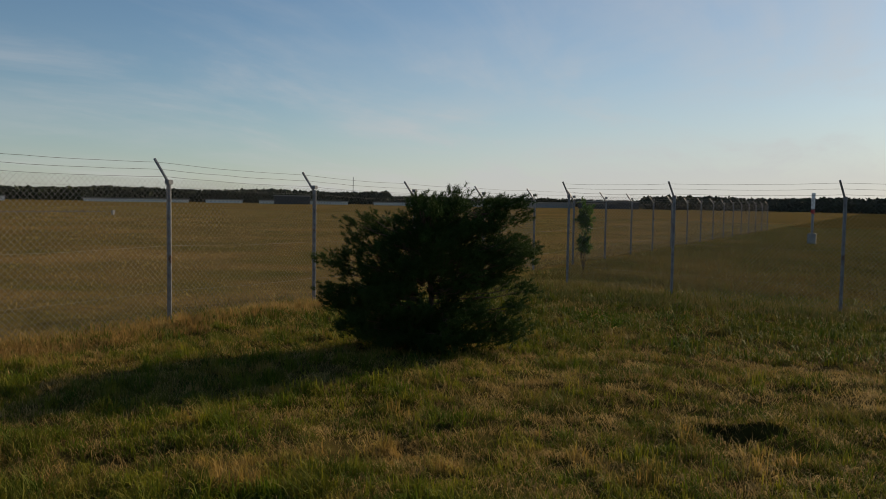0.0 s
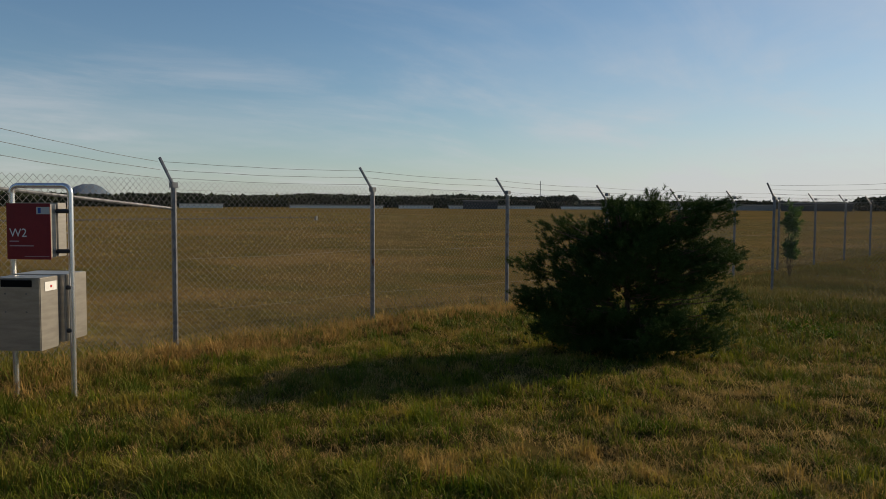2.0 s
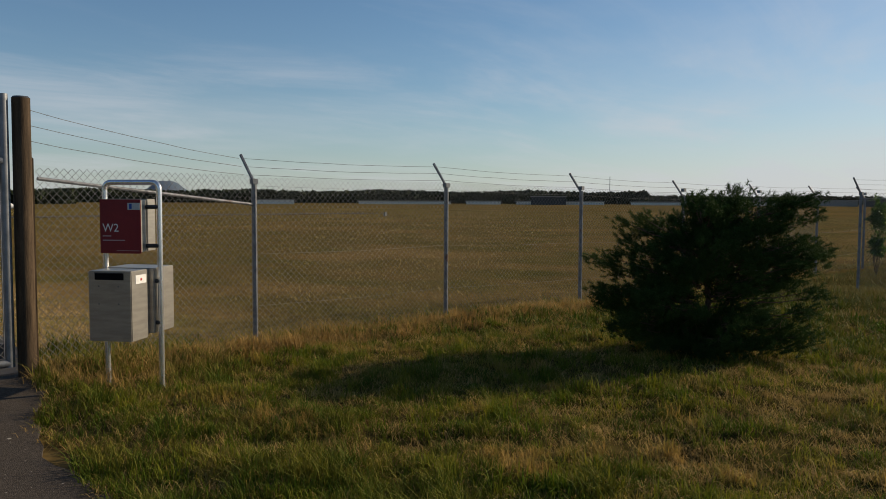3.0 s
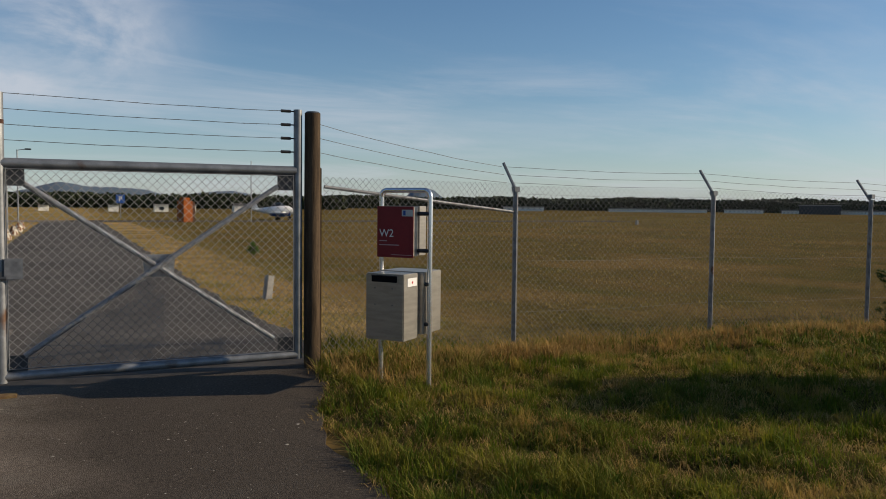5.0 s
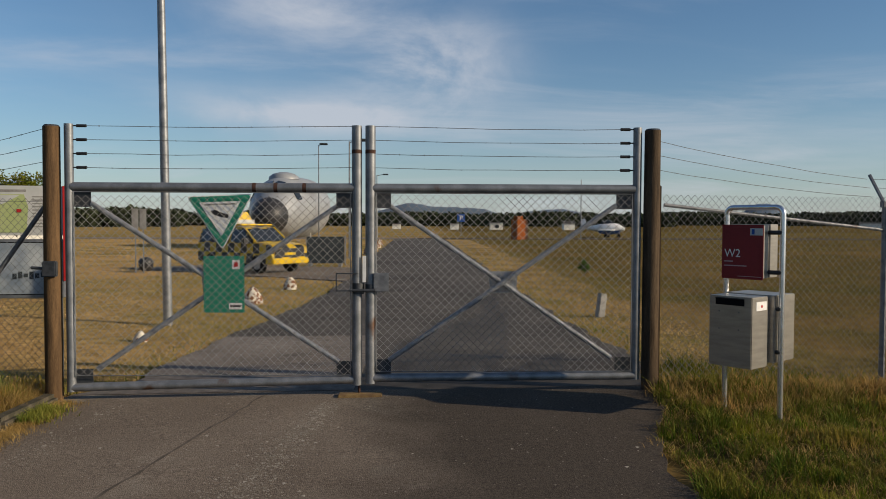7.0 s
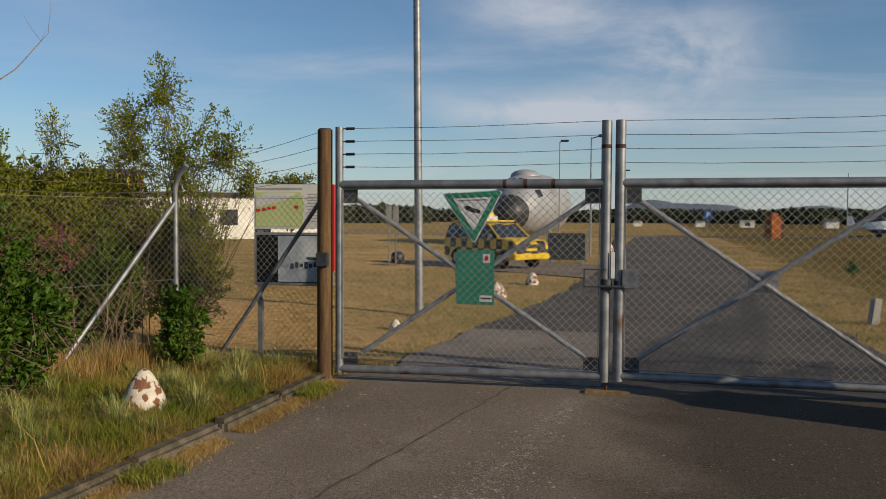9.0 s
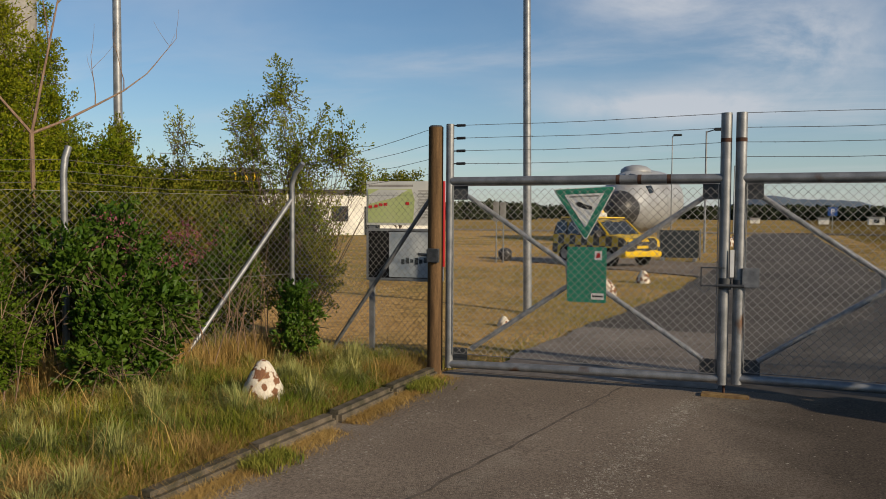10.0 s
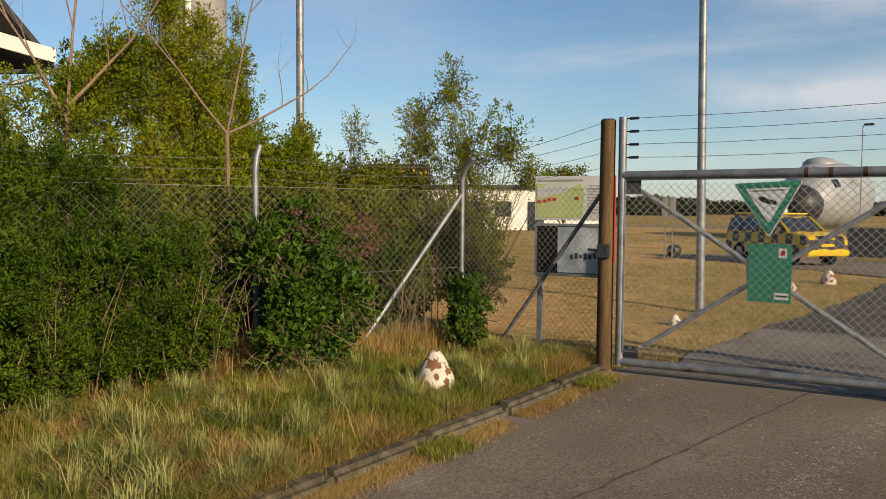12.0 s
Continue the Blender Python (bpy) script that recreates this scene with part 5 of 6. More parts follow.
def bare_tree(label, loc, arms, r):
    t = thing("bare_tree", pose(*loc), label, "tree")
    g = Geo()
    rnd = random.Random(len(arms) * 7)

    def grow(p, d, length, r, depth):
        pts = [p]
        for k in range(4):
            d = (d + Vector((rnd.uniform(-0.16, 0.16), rnd.uniform(-0.16, 0.16), 0.10))).normalized()
            pts.append(pts[-1] + d * length / 4)
        g.tube(pts, [r * (1 - 0.16 * k) for k in range(5)], 6, False)
        if depth:
            for k in (2, 3, 4):
                q = (d + Vector((rnd.uniform(-0.8, 0.8), rnd.uniform(-0.8, 0.8), rnd.uniform(-0.1, 0.5)))).normalized()
                grow(pts[k], q, length * 0.5, r * 0.42, depth - 1)

    g.tube([(0, 0, -0.1), (0.02, 0, 1.0), (0, 0, arms[0][3])], [r * 1.3, r * 1.15, r], 7, False)
    for ax, ay, az, h, length in arms:
        grow(Vector((0, 0, h)), Vector((ax, ay, az)).normalized(), length, r * 0.72, 2)
    part("trunk", g, BARK_PALE, t, smooth=True)
    return t


# arms spread along the fence line
S = Vector((0.56, 0.83, 0))
bare_tree("leafless young tree with reddish branches above the hedge", (-6.7, -1.5, V0), [(0.12, 0.2, 1, 2.35, 1.9), (-0.55 * 0.8, -0.83 * 0.8, 0.75, 2.35, 1.7), (0.56, 0.83, 0.42, 2.35, 1.5)], 0.022)
bare_tree("leafless young tree rising from the hedge", (-8.0, -2.6, V0), [(0.0, 0.1, 1, 2.4, 2.2), (-0.4, -0.5, 0.9, 2.5, 1.5), (0.4, 0.6, 0.8, 2.6, 1.4)], 0.03)

# ---------- grass ----------


def polar(n, r0, r1, a0, a1, inside):
    """Places thinning out from the drive's edge."""
    r, a = rng.uniform(r0, r1, n), np.radians(rng.uniform(a0, a1, n))
    x, y = 0.6 + r * np.cos(a), -7.6 + r * np.sin(a)
    k = inside(x, y)
    return x[k], y[k]


def lawn(x, y):
    u, w = (x - 6.86) * 0.5 - (y + 6.79) * 0.87, (x - 6.86) * 0.87 + (y + 6.79) * 0.5
    hole = np.sqrt((u / 0.32) ** 2 + (w / 0.17) ** 2) < 1
    edge = 2.20 + 0.75 * smooth01((y + 2.5) / 4) + 0.06 * np.sin(y * 5)
    return (x > edge + 0.02) & (y < 1.0) & ~hole


def tufts(x, y, s=0.05):
    """Gathers places a little into tufts."""
    k = rng.integers(0, max(1, len(x) // 9), len(x))
    return np.where(rng.random(len(x)) < 0.6, x[k] + rng.normal(0, s, len(x)), x), np.where(rng.random(len(x)) < 0.6, y[k] + rng.normal(0, s, len(x)), y)


def patch(x, y):
    return 0.5 + 0.25 * np.sin(x * 1.9 + 1.7 * np.sin(y * 1.3)) + 0.25 * np.sin(y * 2.4 + 1.5 * np.sin(x * 1.6 + 1))


x, y = polar(300000, 3.4, 17, -4, 84, lawn)
k = rng.random(len(x)) < 0.40 + 0.9 * tussock(x, y) - 0.25 * smooth01((x - 6) / 3)
x, y = x[k], y[k]
g = tussock(x, y)
h = rng.uniform(0.03, 0.085, len(x)) * (0.32 + 1.75 * g ** 1.7) * np.where(y > -0.4, 1.4, 1.0) * (0.8 + 0.7 * smooth01((5.5 - x) / 2.5))
r = np.hypot(x - 0.6, y + 7.6)
blades("lawn_grass", x, y, h, 0.0036 + 0.0006 * r, 1.2, LAWN, "patchy green and straw coloured lawn grass")
k = rng.random(len(x)) < (0.15 + 0.20 * smooth01((y + 1.0) / 1.0) + 0.24 * smooth01((x - 6.5) / 3)) * (1.4 - g)
sx, sy = x[k] + rng.normal(0, 0.05, k.sum()), y[k] + rng.normal(0, 0.05, k.sum())
k = lawn(sx, sy)
sx, sy = sx[k], sy[k]
blades("dry_grass", sx, sy, rng.uniform(0.03, 0.10, len(sx)) * np.where(sy > -0.4, 1.6, 1.0), 0.004 + 0.0005 * np.hypot(sx, sy + 7.6), 1.8, STRAW, "dry straw blades among the lawn", bend=False)
# taller dry fringe along the long fence and the spur
n = 22000
x = rng.uniform(2.75, 20, n)
y = 0.62 + rng.normal(-0.1, 0.28, n) - np.where(x < 5.3, (5.3 - x) * 0.22, 0)
g = tussock(x * 0.7, y * 0.7)
blades("fence_fringe", x, y, rng.uniform(0.04, 0.20, n) * (0.35 + 1.1 * g), 0.006, 1.2, STRAW, "dry orange grass fringe along the fence")
k = rng.random(n) < 0.45
blades("fence_fringe", x[k] + 0.03, y[k], rng.uniform(0.04, 0.18, k.sum()), 0.006, 1.0, BLADE, "green grass fringe along the fence")
n = 9000
f = rng.random(n)
x, y = 17.2 - 2.0 * f + rng.normal(0, 0.5, n), -1.2 - 7.5 * f + rng.normal(0, 0.4, n)
blades("fence_fringe", x, y, rng.uniform(0.03, 0.15, n), 0.010, 1.0, FIELDGRASS, "rough dry grass along the fence spur")
# field behind the long fence
n = 125000
x, y = rng.uniform(2.9, 90, n), 0.8 + 110 * rng.random(n) ** 2.3
k = x > 3.05 + 0.0 * y
x, y = x[k], y[k]
blades("field_grass", x, y, rng.uniform(0.02, 0.075, len(x)) * (0.5 + patch(x * 0.3, y * 0.3)), 0.007 + 0.0009 * np.hypot(x, y + 7), 1.5, FIELDGRASS, "short dry brown grass of the airfield", bend=False)
n = 70000
x, y = 14.5 + 60 * rng.random(n) ** 1.6, rng.uniform(-12, 0.4, n)
blades("field_grass", x, y, rng.uniform(0.04, 0.20, n) * (0.4 + 0.9 * tussock(x * 0.5, y * 0.5)), 0.014, 1.1, ROUGH, "rough dry grass beyond the fence spur", bend=False)
# lawns beside the inner drive
n = 150000
y = 0.25 + 62 * rng.random(n) ** 2.0
x = np.where(rng.random(n) < 0.8, -1.5 - rng.uniform(0, 12, n) * (1 + y / 30), rng.uniform(2.6, 5.0, n))
lx = inner_edge(y)
k = (x < lx - 0.02) | (x > 2.98 + 0.05 * np.sin(3 * y))
k &= ~((x < -1.5) & (x > -9) & (y > 14.8 + np.maximum(0, (-1.5 - x) * 0.69)) & (y < 20.8 + (-1.4 - x) * 0.39))
x, y = x[k], y[k]
blades("inner_lawn", x, y, rng.uniform(0.016, 0.042, len(x)) * (0.6 + patch(x, y)), 0.006 + 0.0009 * (y + 7), 2.4, INNER, "dry straw coloured grass beside the inner drive", bend=False)
k = rng.random(len(x)) < 0.25 * smooth01(1 - np.minimum(np.abs(x - inner_edge(y)), np.abs(x - 3.0)) / 0.9)
blades("inner_edge", x[k], y[k], rng.uniform(0.04, 0.12, k.sum()), 0.012, 0.8, BLADE, "greener grass along the drive edges", bend=False)


# verge beside the kerb
def verge(n, y0=-6.2, y1=0.5, x0=-9, x1=-2.96, p=1.0):
    x = x1 + (x0 - x1) * rng.random(n) ** p
    return x, rng.uniform(y0, y1, n)


x, y = verge(80000, p=1.5)
x, y = tufts(x, y, 0.06)
k = x < -2.96
x, y = x[k], y[k]
g = tussock(x * 0.55, y * 0.55)
blades("verge_grass", x, y, rng.uniform(0.04, 0.15, len(x)) * (0.25 + 1.4 * g), 0.0042, 1.2, BLADE, "uncut green grass on the verge")
x, y = verge(52000, p=1.8)
blades("verge_straw", x, y, rng.uniform(0.05, 0.16, len(x)) * (1.5 - tussock(x * 0.55, y * 0.55)), 0.0044, 1.7, STRAW, "dry straw lying among the verge grass", bend=False)
def rosettes(name, cx, cy, cs, per, lo, hi, out0, out1, width, material, label, foot=0.03):
    """Tufts of blades arching out of one root."""
    m = len(cx)
    k = np.repeat(np.arange(m), per)
    a = rng.uniform(0, 2 * np.pi, m * per)
    length = rng.uniform(lo, hi, m * per) * cs[k]
    out = rng.uniform(out0, out1, m * per)
    rx, ry = cx[k] + rng.normal(0, foot, m * per), cy[k] + rng.normal(0, foot, m * per)
    base = np.stack([rx, ry, ground_z(rx, ry) - 0.01], 1)
    o = np.stack([np.cos(a), np.sin(a), np.zeros(m * per)], 1)
    upv = np.array([[0, 0, 1.0]])
    mid = base + o * (out * length * 0.45)[:, None] + upv * (length * 0.75 * (1.1 - 0.35 * out))[:, None]
    tip = base + o * (out * length * 1.05)[:, None] + upv * (length * (1.05 - 0.62 * out ** 2))[:, None]
    w = np.stack([-np.sin(a), np.cos(a), np.zeros(m * per)], 1) * (width * cs[k])[:, None]
    vs = np.stack([base - w, base + w, mid - w * 0.8, mid + w * 0.8, tip], 1).reshape(-1, 3)
    k = np.arange(m * per)[:, None] * 5
    tagged(tri_mesh(name, vs, np.concatenate([k + [0, 1, 3], k + [0, 3, 2], k + [2, 3, 4]]), material), label, "grass", kind="stuff")


# grey green tussocks on the verge, with greener and dry ones between
cx, cy = verge(120, y1=0.2, x0=-6.2, x1=-3.05, p=1.15)
rosettes("tussock_grass", cx, cy, rng.uniform(0.55, 1.25, 120), 240, 0.13, 0.30, 0.2, 1.25, 0.0027, FESCUE, "grey green arching tussocks of fescue on the verge")
cx, cy = verge(420, y1=0.3, x0=-5.8, x1=-3.03, p=1.1)
rosettes("tussock_grass", cx, cy, rng.uniform(0.4, 1.2, 420), 50, 0.07, 0.20, 0.1, 1.0, 0.0027, LUSH, "fresh green tufts between the verge tussocks", 0.045)
cx, cy = verge(520, y1=0.2, x0=-5.8, x1=-3.0, p=1.6)
rosettes("tussock_grass", cx, cy, rng.uniform(0.5, 1.2, 520), 50, 0.07, 0.20, 0.5, 1.5, 0.0024, STRAW, "matted straw tufts on the verge", 0.05)
# flattened dry grass along the kerb
cx, cy = verge(420, y1=-0.1, x0=-3.7, x1=-2.93, p=1.3)
rosettes("kerb_straw", cx, cy, rng.uniform(0.5, 1.2, 420), 44, 0.06, 0.15, 0.9, 1.6, 0.0026, ORANGE_STRAW, "flattened dry grass beside the kerb", 0.06)
# orange straw mounds along the foot of the fence
cx = rng.uniform(2.9, 13.5, 360)
cy = 0.42 + rng.normal(-0.25, 0.22, 360) - np.where(cx < 5.3, (5.3 - cx) * 0.22, 0)
rosettes("fence_tuft", cx, cy, rng.uniform(0.5, 1.35, 360), 46, 0.08, 0.22, 0.4, 1.4, 0.0036, ORANGE_STRAW, "orange dry straw tufts at the foot of the fence", 0.06)
# tufts of the unmown lawn: lush near the drive, thin on the dry patch
cx, cy = polar(9000, 3.2, 10.5, -4, 84, lawn)
k = rng.random(len(cx)) < (0.12 + 0.85 * tussock(cx * 0.8, cy * 0.8) ** 1.5) * (1 - 0.8 * smooth01((cx - 5.6) / 1.5) * smooth01((-4.2 - cy) / 1.5))
cx, cy = cx[k], cy[k]
rosettes("lawn_tuft", cx, cy, rng.uniform(0.5, 1.25, len(cx)) * (0.55 + 0.8 * tussock(cx * 0.8, cy * 0.8)), 34, 0.05, 0.125, 0.15, 1.3, 0.0026, LUSH, "lush green tufts of the unmown lawn", 0.04)
cx, cy = polar(4200, 3.2, 10.5, -4, 84, lawn)
rosettes("lawn_tuft", cx, cy, rng.uniform(0.4, 1.0, len(cx)), 26, 0.05, 0.13, 0.6, 1.6, 0.0026, STRAW, "dry straw tufts in the lawn", 0.045)
cx, cy = polar(2200, 9.5, 17, -4, 84, lawn)
rosettes("lawn_tuft", cx, cy, rng.uniform(0.6, 1.3, len(cx)), 22, 0.07, 0.17, 0.2, 1.3, 0.006, LAWN, "coarse grass tufts further over the lawn", 0.07)
# a few long pale stalks
x, y = verge(140, x0=-6, p=1.1)
blades("long_stalks", x, y, rng.uniform(0.25, 0.55, len(x)), 0.006, 1.3, STRAW, "long pale grass stalks leaning over the verge")
# thinner grass further along the drive
n = 40000
x, y = np.where(rng.random(n) < 0.6, rng.uniform(2.4, 20, n), rng.uniform(-12, -3.2, n)), rng.uniform(-24, -5.5, n)
k = (x < 0) | (y < -8.2)
x, y = x[k], y[k]
blades("lawn_grass", x, y, rng.uniform(0.05, 0.14, len(x)), 0.014, 1.2, LAWN, "patchy lawn grass beside the drive", bend=False)
# tall dead stalks at the foot of the fence
n = 9000
f = rng.random(n)
x, y = -4.75 - 0.95 * f + rng.normal(0.22, 0.16, n), 0.3 - 2.9 * f + rng.normal(0, 0.12, n)
blades("dead_stalks", x, y, rng.uniform(0.12, 0.50, n) * (0.25 + 0.9 * tussock(x, y)), 0.0045, 0.5, STRAW, "tall dead straw stalks at the fence foot")
# weeds in the kerb line
n = 22000
y = rng.uniform(-6.5, -0.1, n)
x = -2.76 + np.abs(rng.normal(0, 0.10, n)) - 0.03 * np.clip(-y - 1.5, 0, 4)
k = patch(x * 0 + 1, y * 1.7) > 0.18
blades("kerb_weeds", x[k], y[k], rng.uniform(0.015, 0.06, k.sum()), 0.0035, 2.0, STRAW, "dry weeds in the gutter along the kerb", z=road_z(x[k], y[k]))
k = patch(x * 0 + 2, y * 2.1) > 0.74
blades("kerb_weeds", x[k], y[k], rng.uniform(0.03, 0.11, k.sum()), 0.006, 1.0, BLADE, "green weeds in the gutter along the kerb", z=road_z(x[k], y[k]))
# broad dark leaves on the brown lawn
for cx, cy, s, n in ((12.2, -3.9, 0.35, 240), (11.5, -4.4, 0.2, 90)):
    t = thing("weed_clump", pose(cx, cy, gz(cx, cy)), "flat clump of dark broad leaved weeds on the lawn", "weed")
    pts = np.stack([rng.normal(0, s, n), rng.normal(0, s * 0.6, n), rng.uniform(0.02, 0.09, n)], 1)
    leaf_cloud("leaves", pts, 0.05, LEAF_DARK, t)

# ---------- stones ----------


def stone(loc, h, r, label, seed, material=PAINTSTONE, turn=0):
    t = thing("painted_stone", pose(*loc, 0, 0, turn), label, "stone", "whitewashed stones")
    prof = [(r * 0.98, -0.06), (r, 0.06 * h), (r * 1.0, 0.2 * h), (r * 0.90, 0.42 * h), (r * 0.69, 0.64 * h), (r * 0.45, 0.83 * h), (r * 0.26, 0.95 * h), (r * 0.05, h)]
    g = Geo().lathe(prof, 22, 0.08)
    part("rock", g, material, t, smooth=True)


stone((-3.56, -1.96, gz(-3.56, -1.96) - 0.06), 0.42, 0.185, "pointed boulder with flaking whitewash on the verge", 1)
stone((-2.66, 12.4, gz(-2.66, 12.4)), 0.32, 0.17, "dirty whitewashed stone at the inner drive", 2, turn=70)
stone((-2.90, 9.1, gz(-2.9, 9.1)), 0.34, 0.2, "dirty whitewashed stone on the inner lawn", 3, turn=120)
stone((-3.37, 3.8, gz(-3.37, 3.8)), 0.15, 0.10, "dirty whitewashed stone on the inner lawn", 4, turn=30)
for i, (sx, sy) in enumerate(((-1.95, 32), (-1.95, 37), (-2.0, 42), (-2.1, 47))):
    stone((sx, sy, gz(sx, sy)), 0.5, 0.22, "small whitewashed marker stone along the far drive edge", 10 + i, turn=i * 40)

# ---------- info board ----------
ib = thing("info_board", pose(-3.75, 1.15, gz(-3.75, 1.15), 0, 0, 9), "information board with a map above a faded photo case", "notice board")
for x in (-0.40, 0.42):
    part("leg", Geo().box(x - 0.03, x + 0.03, -0.03, 0.03, -0.2, 1.98, 0.004), STEEL, ib)
part("map_panel", Geo().box(-0.46, 0.48, -0.05, -0.03, 1.50, 2.02, 0.004), MAPGREY, ib, "printed map panel")
part("map_print", Geo().prism([(-0.44, 1.53), (0.12, 1.53), (0.14, 1.80), (0.10, 1.93), (-0.44, 1.93)], -0.054, -0.051), MAPGREEN, ib)
part("map_grey", Geo().prism([(-0.43, 1.75), (-0.1, 1.83), (0.06, 1.92), (-0.3, 1.925), (-0.43, 1.86)], -0.057, -0.054), MAPGREY, ib)
bars(ib, [(-0.43, 0.12, 1.955, 0.025)], CONCRETE, -0.051)
for x0, z in ((-0.43, 1.70), (-0.36, 1.71), (-0.30, 1.725), (-0.24, 1.73), (0.03, 1.74)):
    part("map_mark", Geo().box(x0, x0 + 0.045, -0.0585, -0.057, z, z + 0.035), REDPRINT, ib)
bars(ib, [(0.18, 0.45, 1.90 - 0.035 * i, 0.012) for i in range(10)], CONCRETE, -0.051)
case = part("glass_case", Geo().box(-0.46, 0.48, -0.05, 0.03, 0.84, 1.46, 0.006), STEEL, ib, "steel framed case")
part("case_back", Geo().box(-0.43, 0.45, -0.054, -0.051, 0.875, 1.43), SLOT, case)
part("photo", Geo().box(-0.17, 0.43, -0.058, -0.054, 0.885, 1.42), PHOTO, case, "faded photo poster")
for i in range(7):
    part("photo_mark", Geo().box(-0.02 + 0.055 * i, 0.02 + 0.055 * i, -0.0605, -0.058, 1.04 + 0.01 * (i % 3), 1.10 + 0.02 * (i % 2)), PANELGREY, case)
part("red_strip", Geo().box(0.48, 0.50, -0.06, 0.0, 1.02, 2.02), REDPRINT, ib, "red side strip")

# ---------- poles ----------


def pole(name, x, y, h, r, label, arm=None, category="pole"):
    t = thing(name, pose(x, y, gz(x, y)), label, category)
    part("mast", Geo().tube([(0, 0, -0.3), (0, 0, h * 0.5), (0, 0, h)], [r, r * 0.86, r * 0.7], 14), STEEL, t, smooth=True)
    if arm:
        part("arm", Geo().tube([(0, 0, h - 0.05), (arm, 0, h + 0.05)], r * 0.5, 8), STEEL, t)
        part("lamp_head", Geo().box(arm - 0.05, arm + 0.45, -0.12, 0.12, h, h + 0.12, 0.03), PANELGREY, t)
    return t


flag = pole("flag_pole", -3.58, 5.7, 8.5, 0.075, "tall grey steel pole on the inner lawn")
flag.matrix_basis = pose(-3.58, 5.7, gz(-3.58, 5.7), 0, -0.7, 0)
pole("flag_pole", -8.79, 1.78, 9.0, 0.07, "tall grey steel pole behind the hedge")
pole("street_lamp", -2.55, 28.4, 5.2, 0.05, "grey street lamp beside the drive", 0.35, "street lamp")
pole("street_lamp", -3.3, 67.5, 5.9, 0.06, "grey street lamp far down the drive", 0.6, "street lamp")
pole("wind_mast", -5.6, 42.2, 6.3, 0.04, "thin grey mast with a small instrument", 0.1)
pole("thin_pole", 15.55, 66.1, 5.5, 0.05, "thin pale pole on the field")
pole("thin_pole", -1.95, 33, 2.6, 0.04, "thin white pole beside the drive")
for sx, lab in ((-8.47, "pair of small grey sign plates on thin posts"), (-8.22, "small grey sign plate on a thin post")):
    t = thing("sign_post", pose(sx, 18.3, gz(sx, 18.3)), lab, "sign")
    part("post", Geo().tube([(0, 0, -0.2), (0, 0, 2.05)], 0.022, 8), STEEL, t)
    part("plate", Geo().box(-0.105, 0.105, -0.035, -0.023, 1.40, 2.05, 0.004), CONCRETE, t)
t = thing("floor_spotlight", pose(-8.25, 18.6, gz(-8.2, 18.6)), "small black floodlight standing in the grass", "lamp")
part("housing", Geo().lathe([(0.12, 0.05), (0.22, 0.16), (0.24, 0.36), (0.17, 0.46), (0.05, 0.5)], 14), BLACK, t, smooth=True)
t = thing("stump_post", pose(3.72, 6.7, gz(3.72, 6.7), 0, 8, 20), "short leaning weathered concrete stub in the grass", "post")
part("stub", Geo().box(-0.07, 0.07, -0.06, 0.06, -0.15, 0.42, 0.012), CONCRETE, t)
t = thing("parking_sign", pose(5.1, 77.5, gz(5, 70)), "blue parking sign on a steel post", "sign")
part("post", Geo().tube([(0, 0, -0.2), (0, 0, 2.6)], 0.04, 8), STEEL, t)
part("plate", Geo().box(-0.42, 0.42, -0.06, -0.045, 1.55, 2.4, 0.01), BLUE, t)
part("symbol", Geo().box(-0.14, -0.05, -0.066, -0.061, 1.72, 2.22).box(-0.05, 0.16, -0.066, -0.061, 2.13, 2.22).box(-0.05, 0.16, -0.066, -0.061, 1.93, 2.01).box(0.08, 0.16, -0.066, -0.061, 2.01, 2.13), WHITE, t, "white letter P")
t = thing("marker_post", pose(43.7, -4.3, gz(43.7, -4.3)) @ Matrix.Scale(1.2, 4), "white and red marker post on a pale base", "marker")
part("post", Geo().tube([(0, 0, -0.1), (0, 0, 1.5)], 0.05, 8), STEEL, t)
part("white_tube", Geo().tube([(0, 0, 1.42), (0, 0, 2.05)], 0.075, 10), WHITE, t)
part("red_ring", Geo().tube([(0, 0, 1.22), (0, 0, 1.38)], 0.08, 10), REDPRINT, t)
part("base_block", Geo().box(-0.16, 0.16, -0.16, 0.16, -0.1, 0.42, 0.02), CONCRETE, t)
t = thing("field_marker", pose(50.4, 55.0, gz(50, 55)), "small pale marker in the field", "marker")
part("block", Geo().box(-0.14, 0.14, -0.12, 0.12, -0.05, 0.42, 0.03), CONCRETE, t)

# ---------- apron vehicle ----------
van = thing("apron_vehicle", pose(-4.95, 18.95, -0.05, 0, 0, -39) @ Matrix.Scale(0.87, 4), "yellow and black chequered airfield follow-me van with a roof sign", "van")


def side_prism(outline, half, taper=0.0):
    """A body from its side outline in x and z, narrowed towards the top."""
    zs = [z for _, z in outline]
    lo, hi = min(zs), max(zs)
    g = Geo()
    n = len(outline)
    hw = [half - taper * max(0, (z - 0.95) / (hi - 0.95)) for _, z in outline]
    g.add([(x, -w, z) for (x, z), w in zip(outline, hw)] + [(x, w, z) for (x, z), w in zip(outline, hw)],
          [tuple(range(n))[::-1], tuple(range(n, 2 * n))] + [(i, (i + 1) % n, (i + 1) % n + n, i + n) for i in range(n)])
    return g


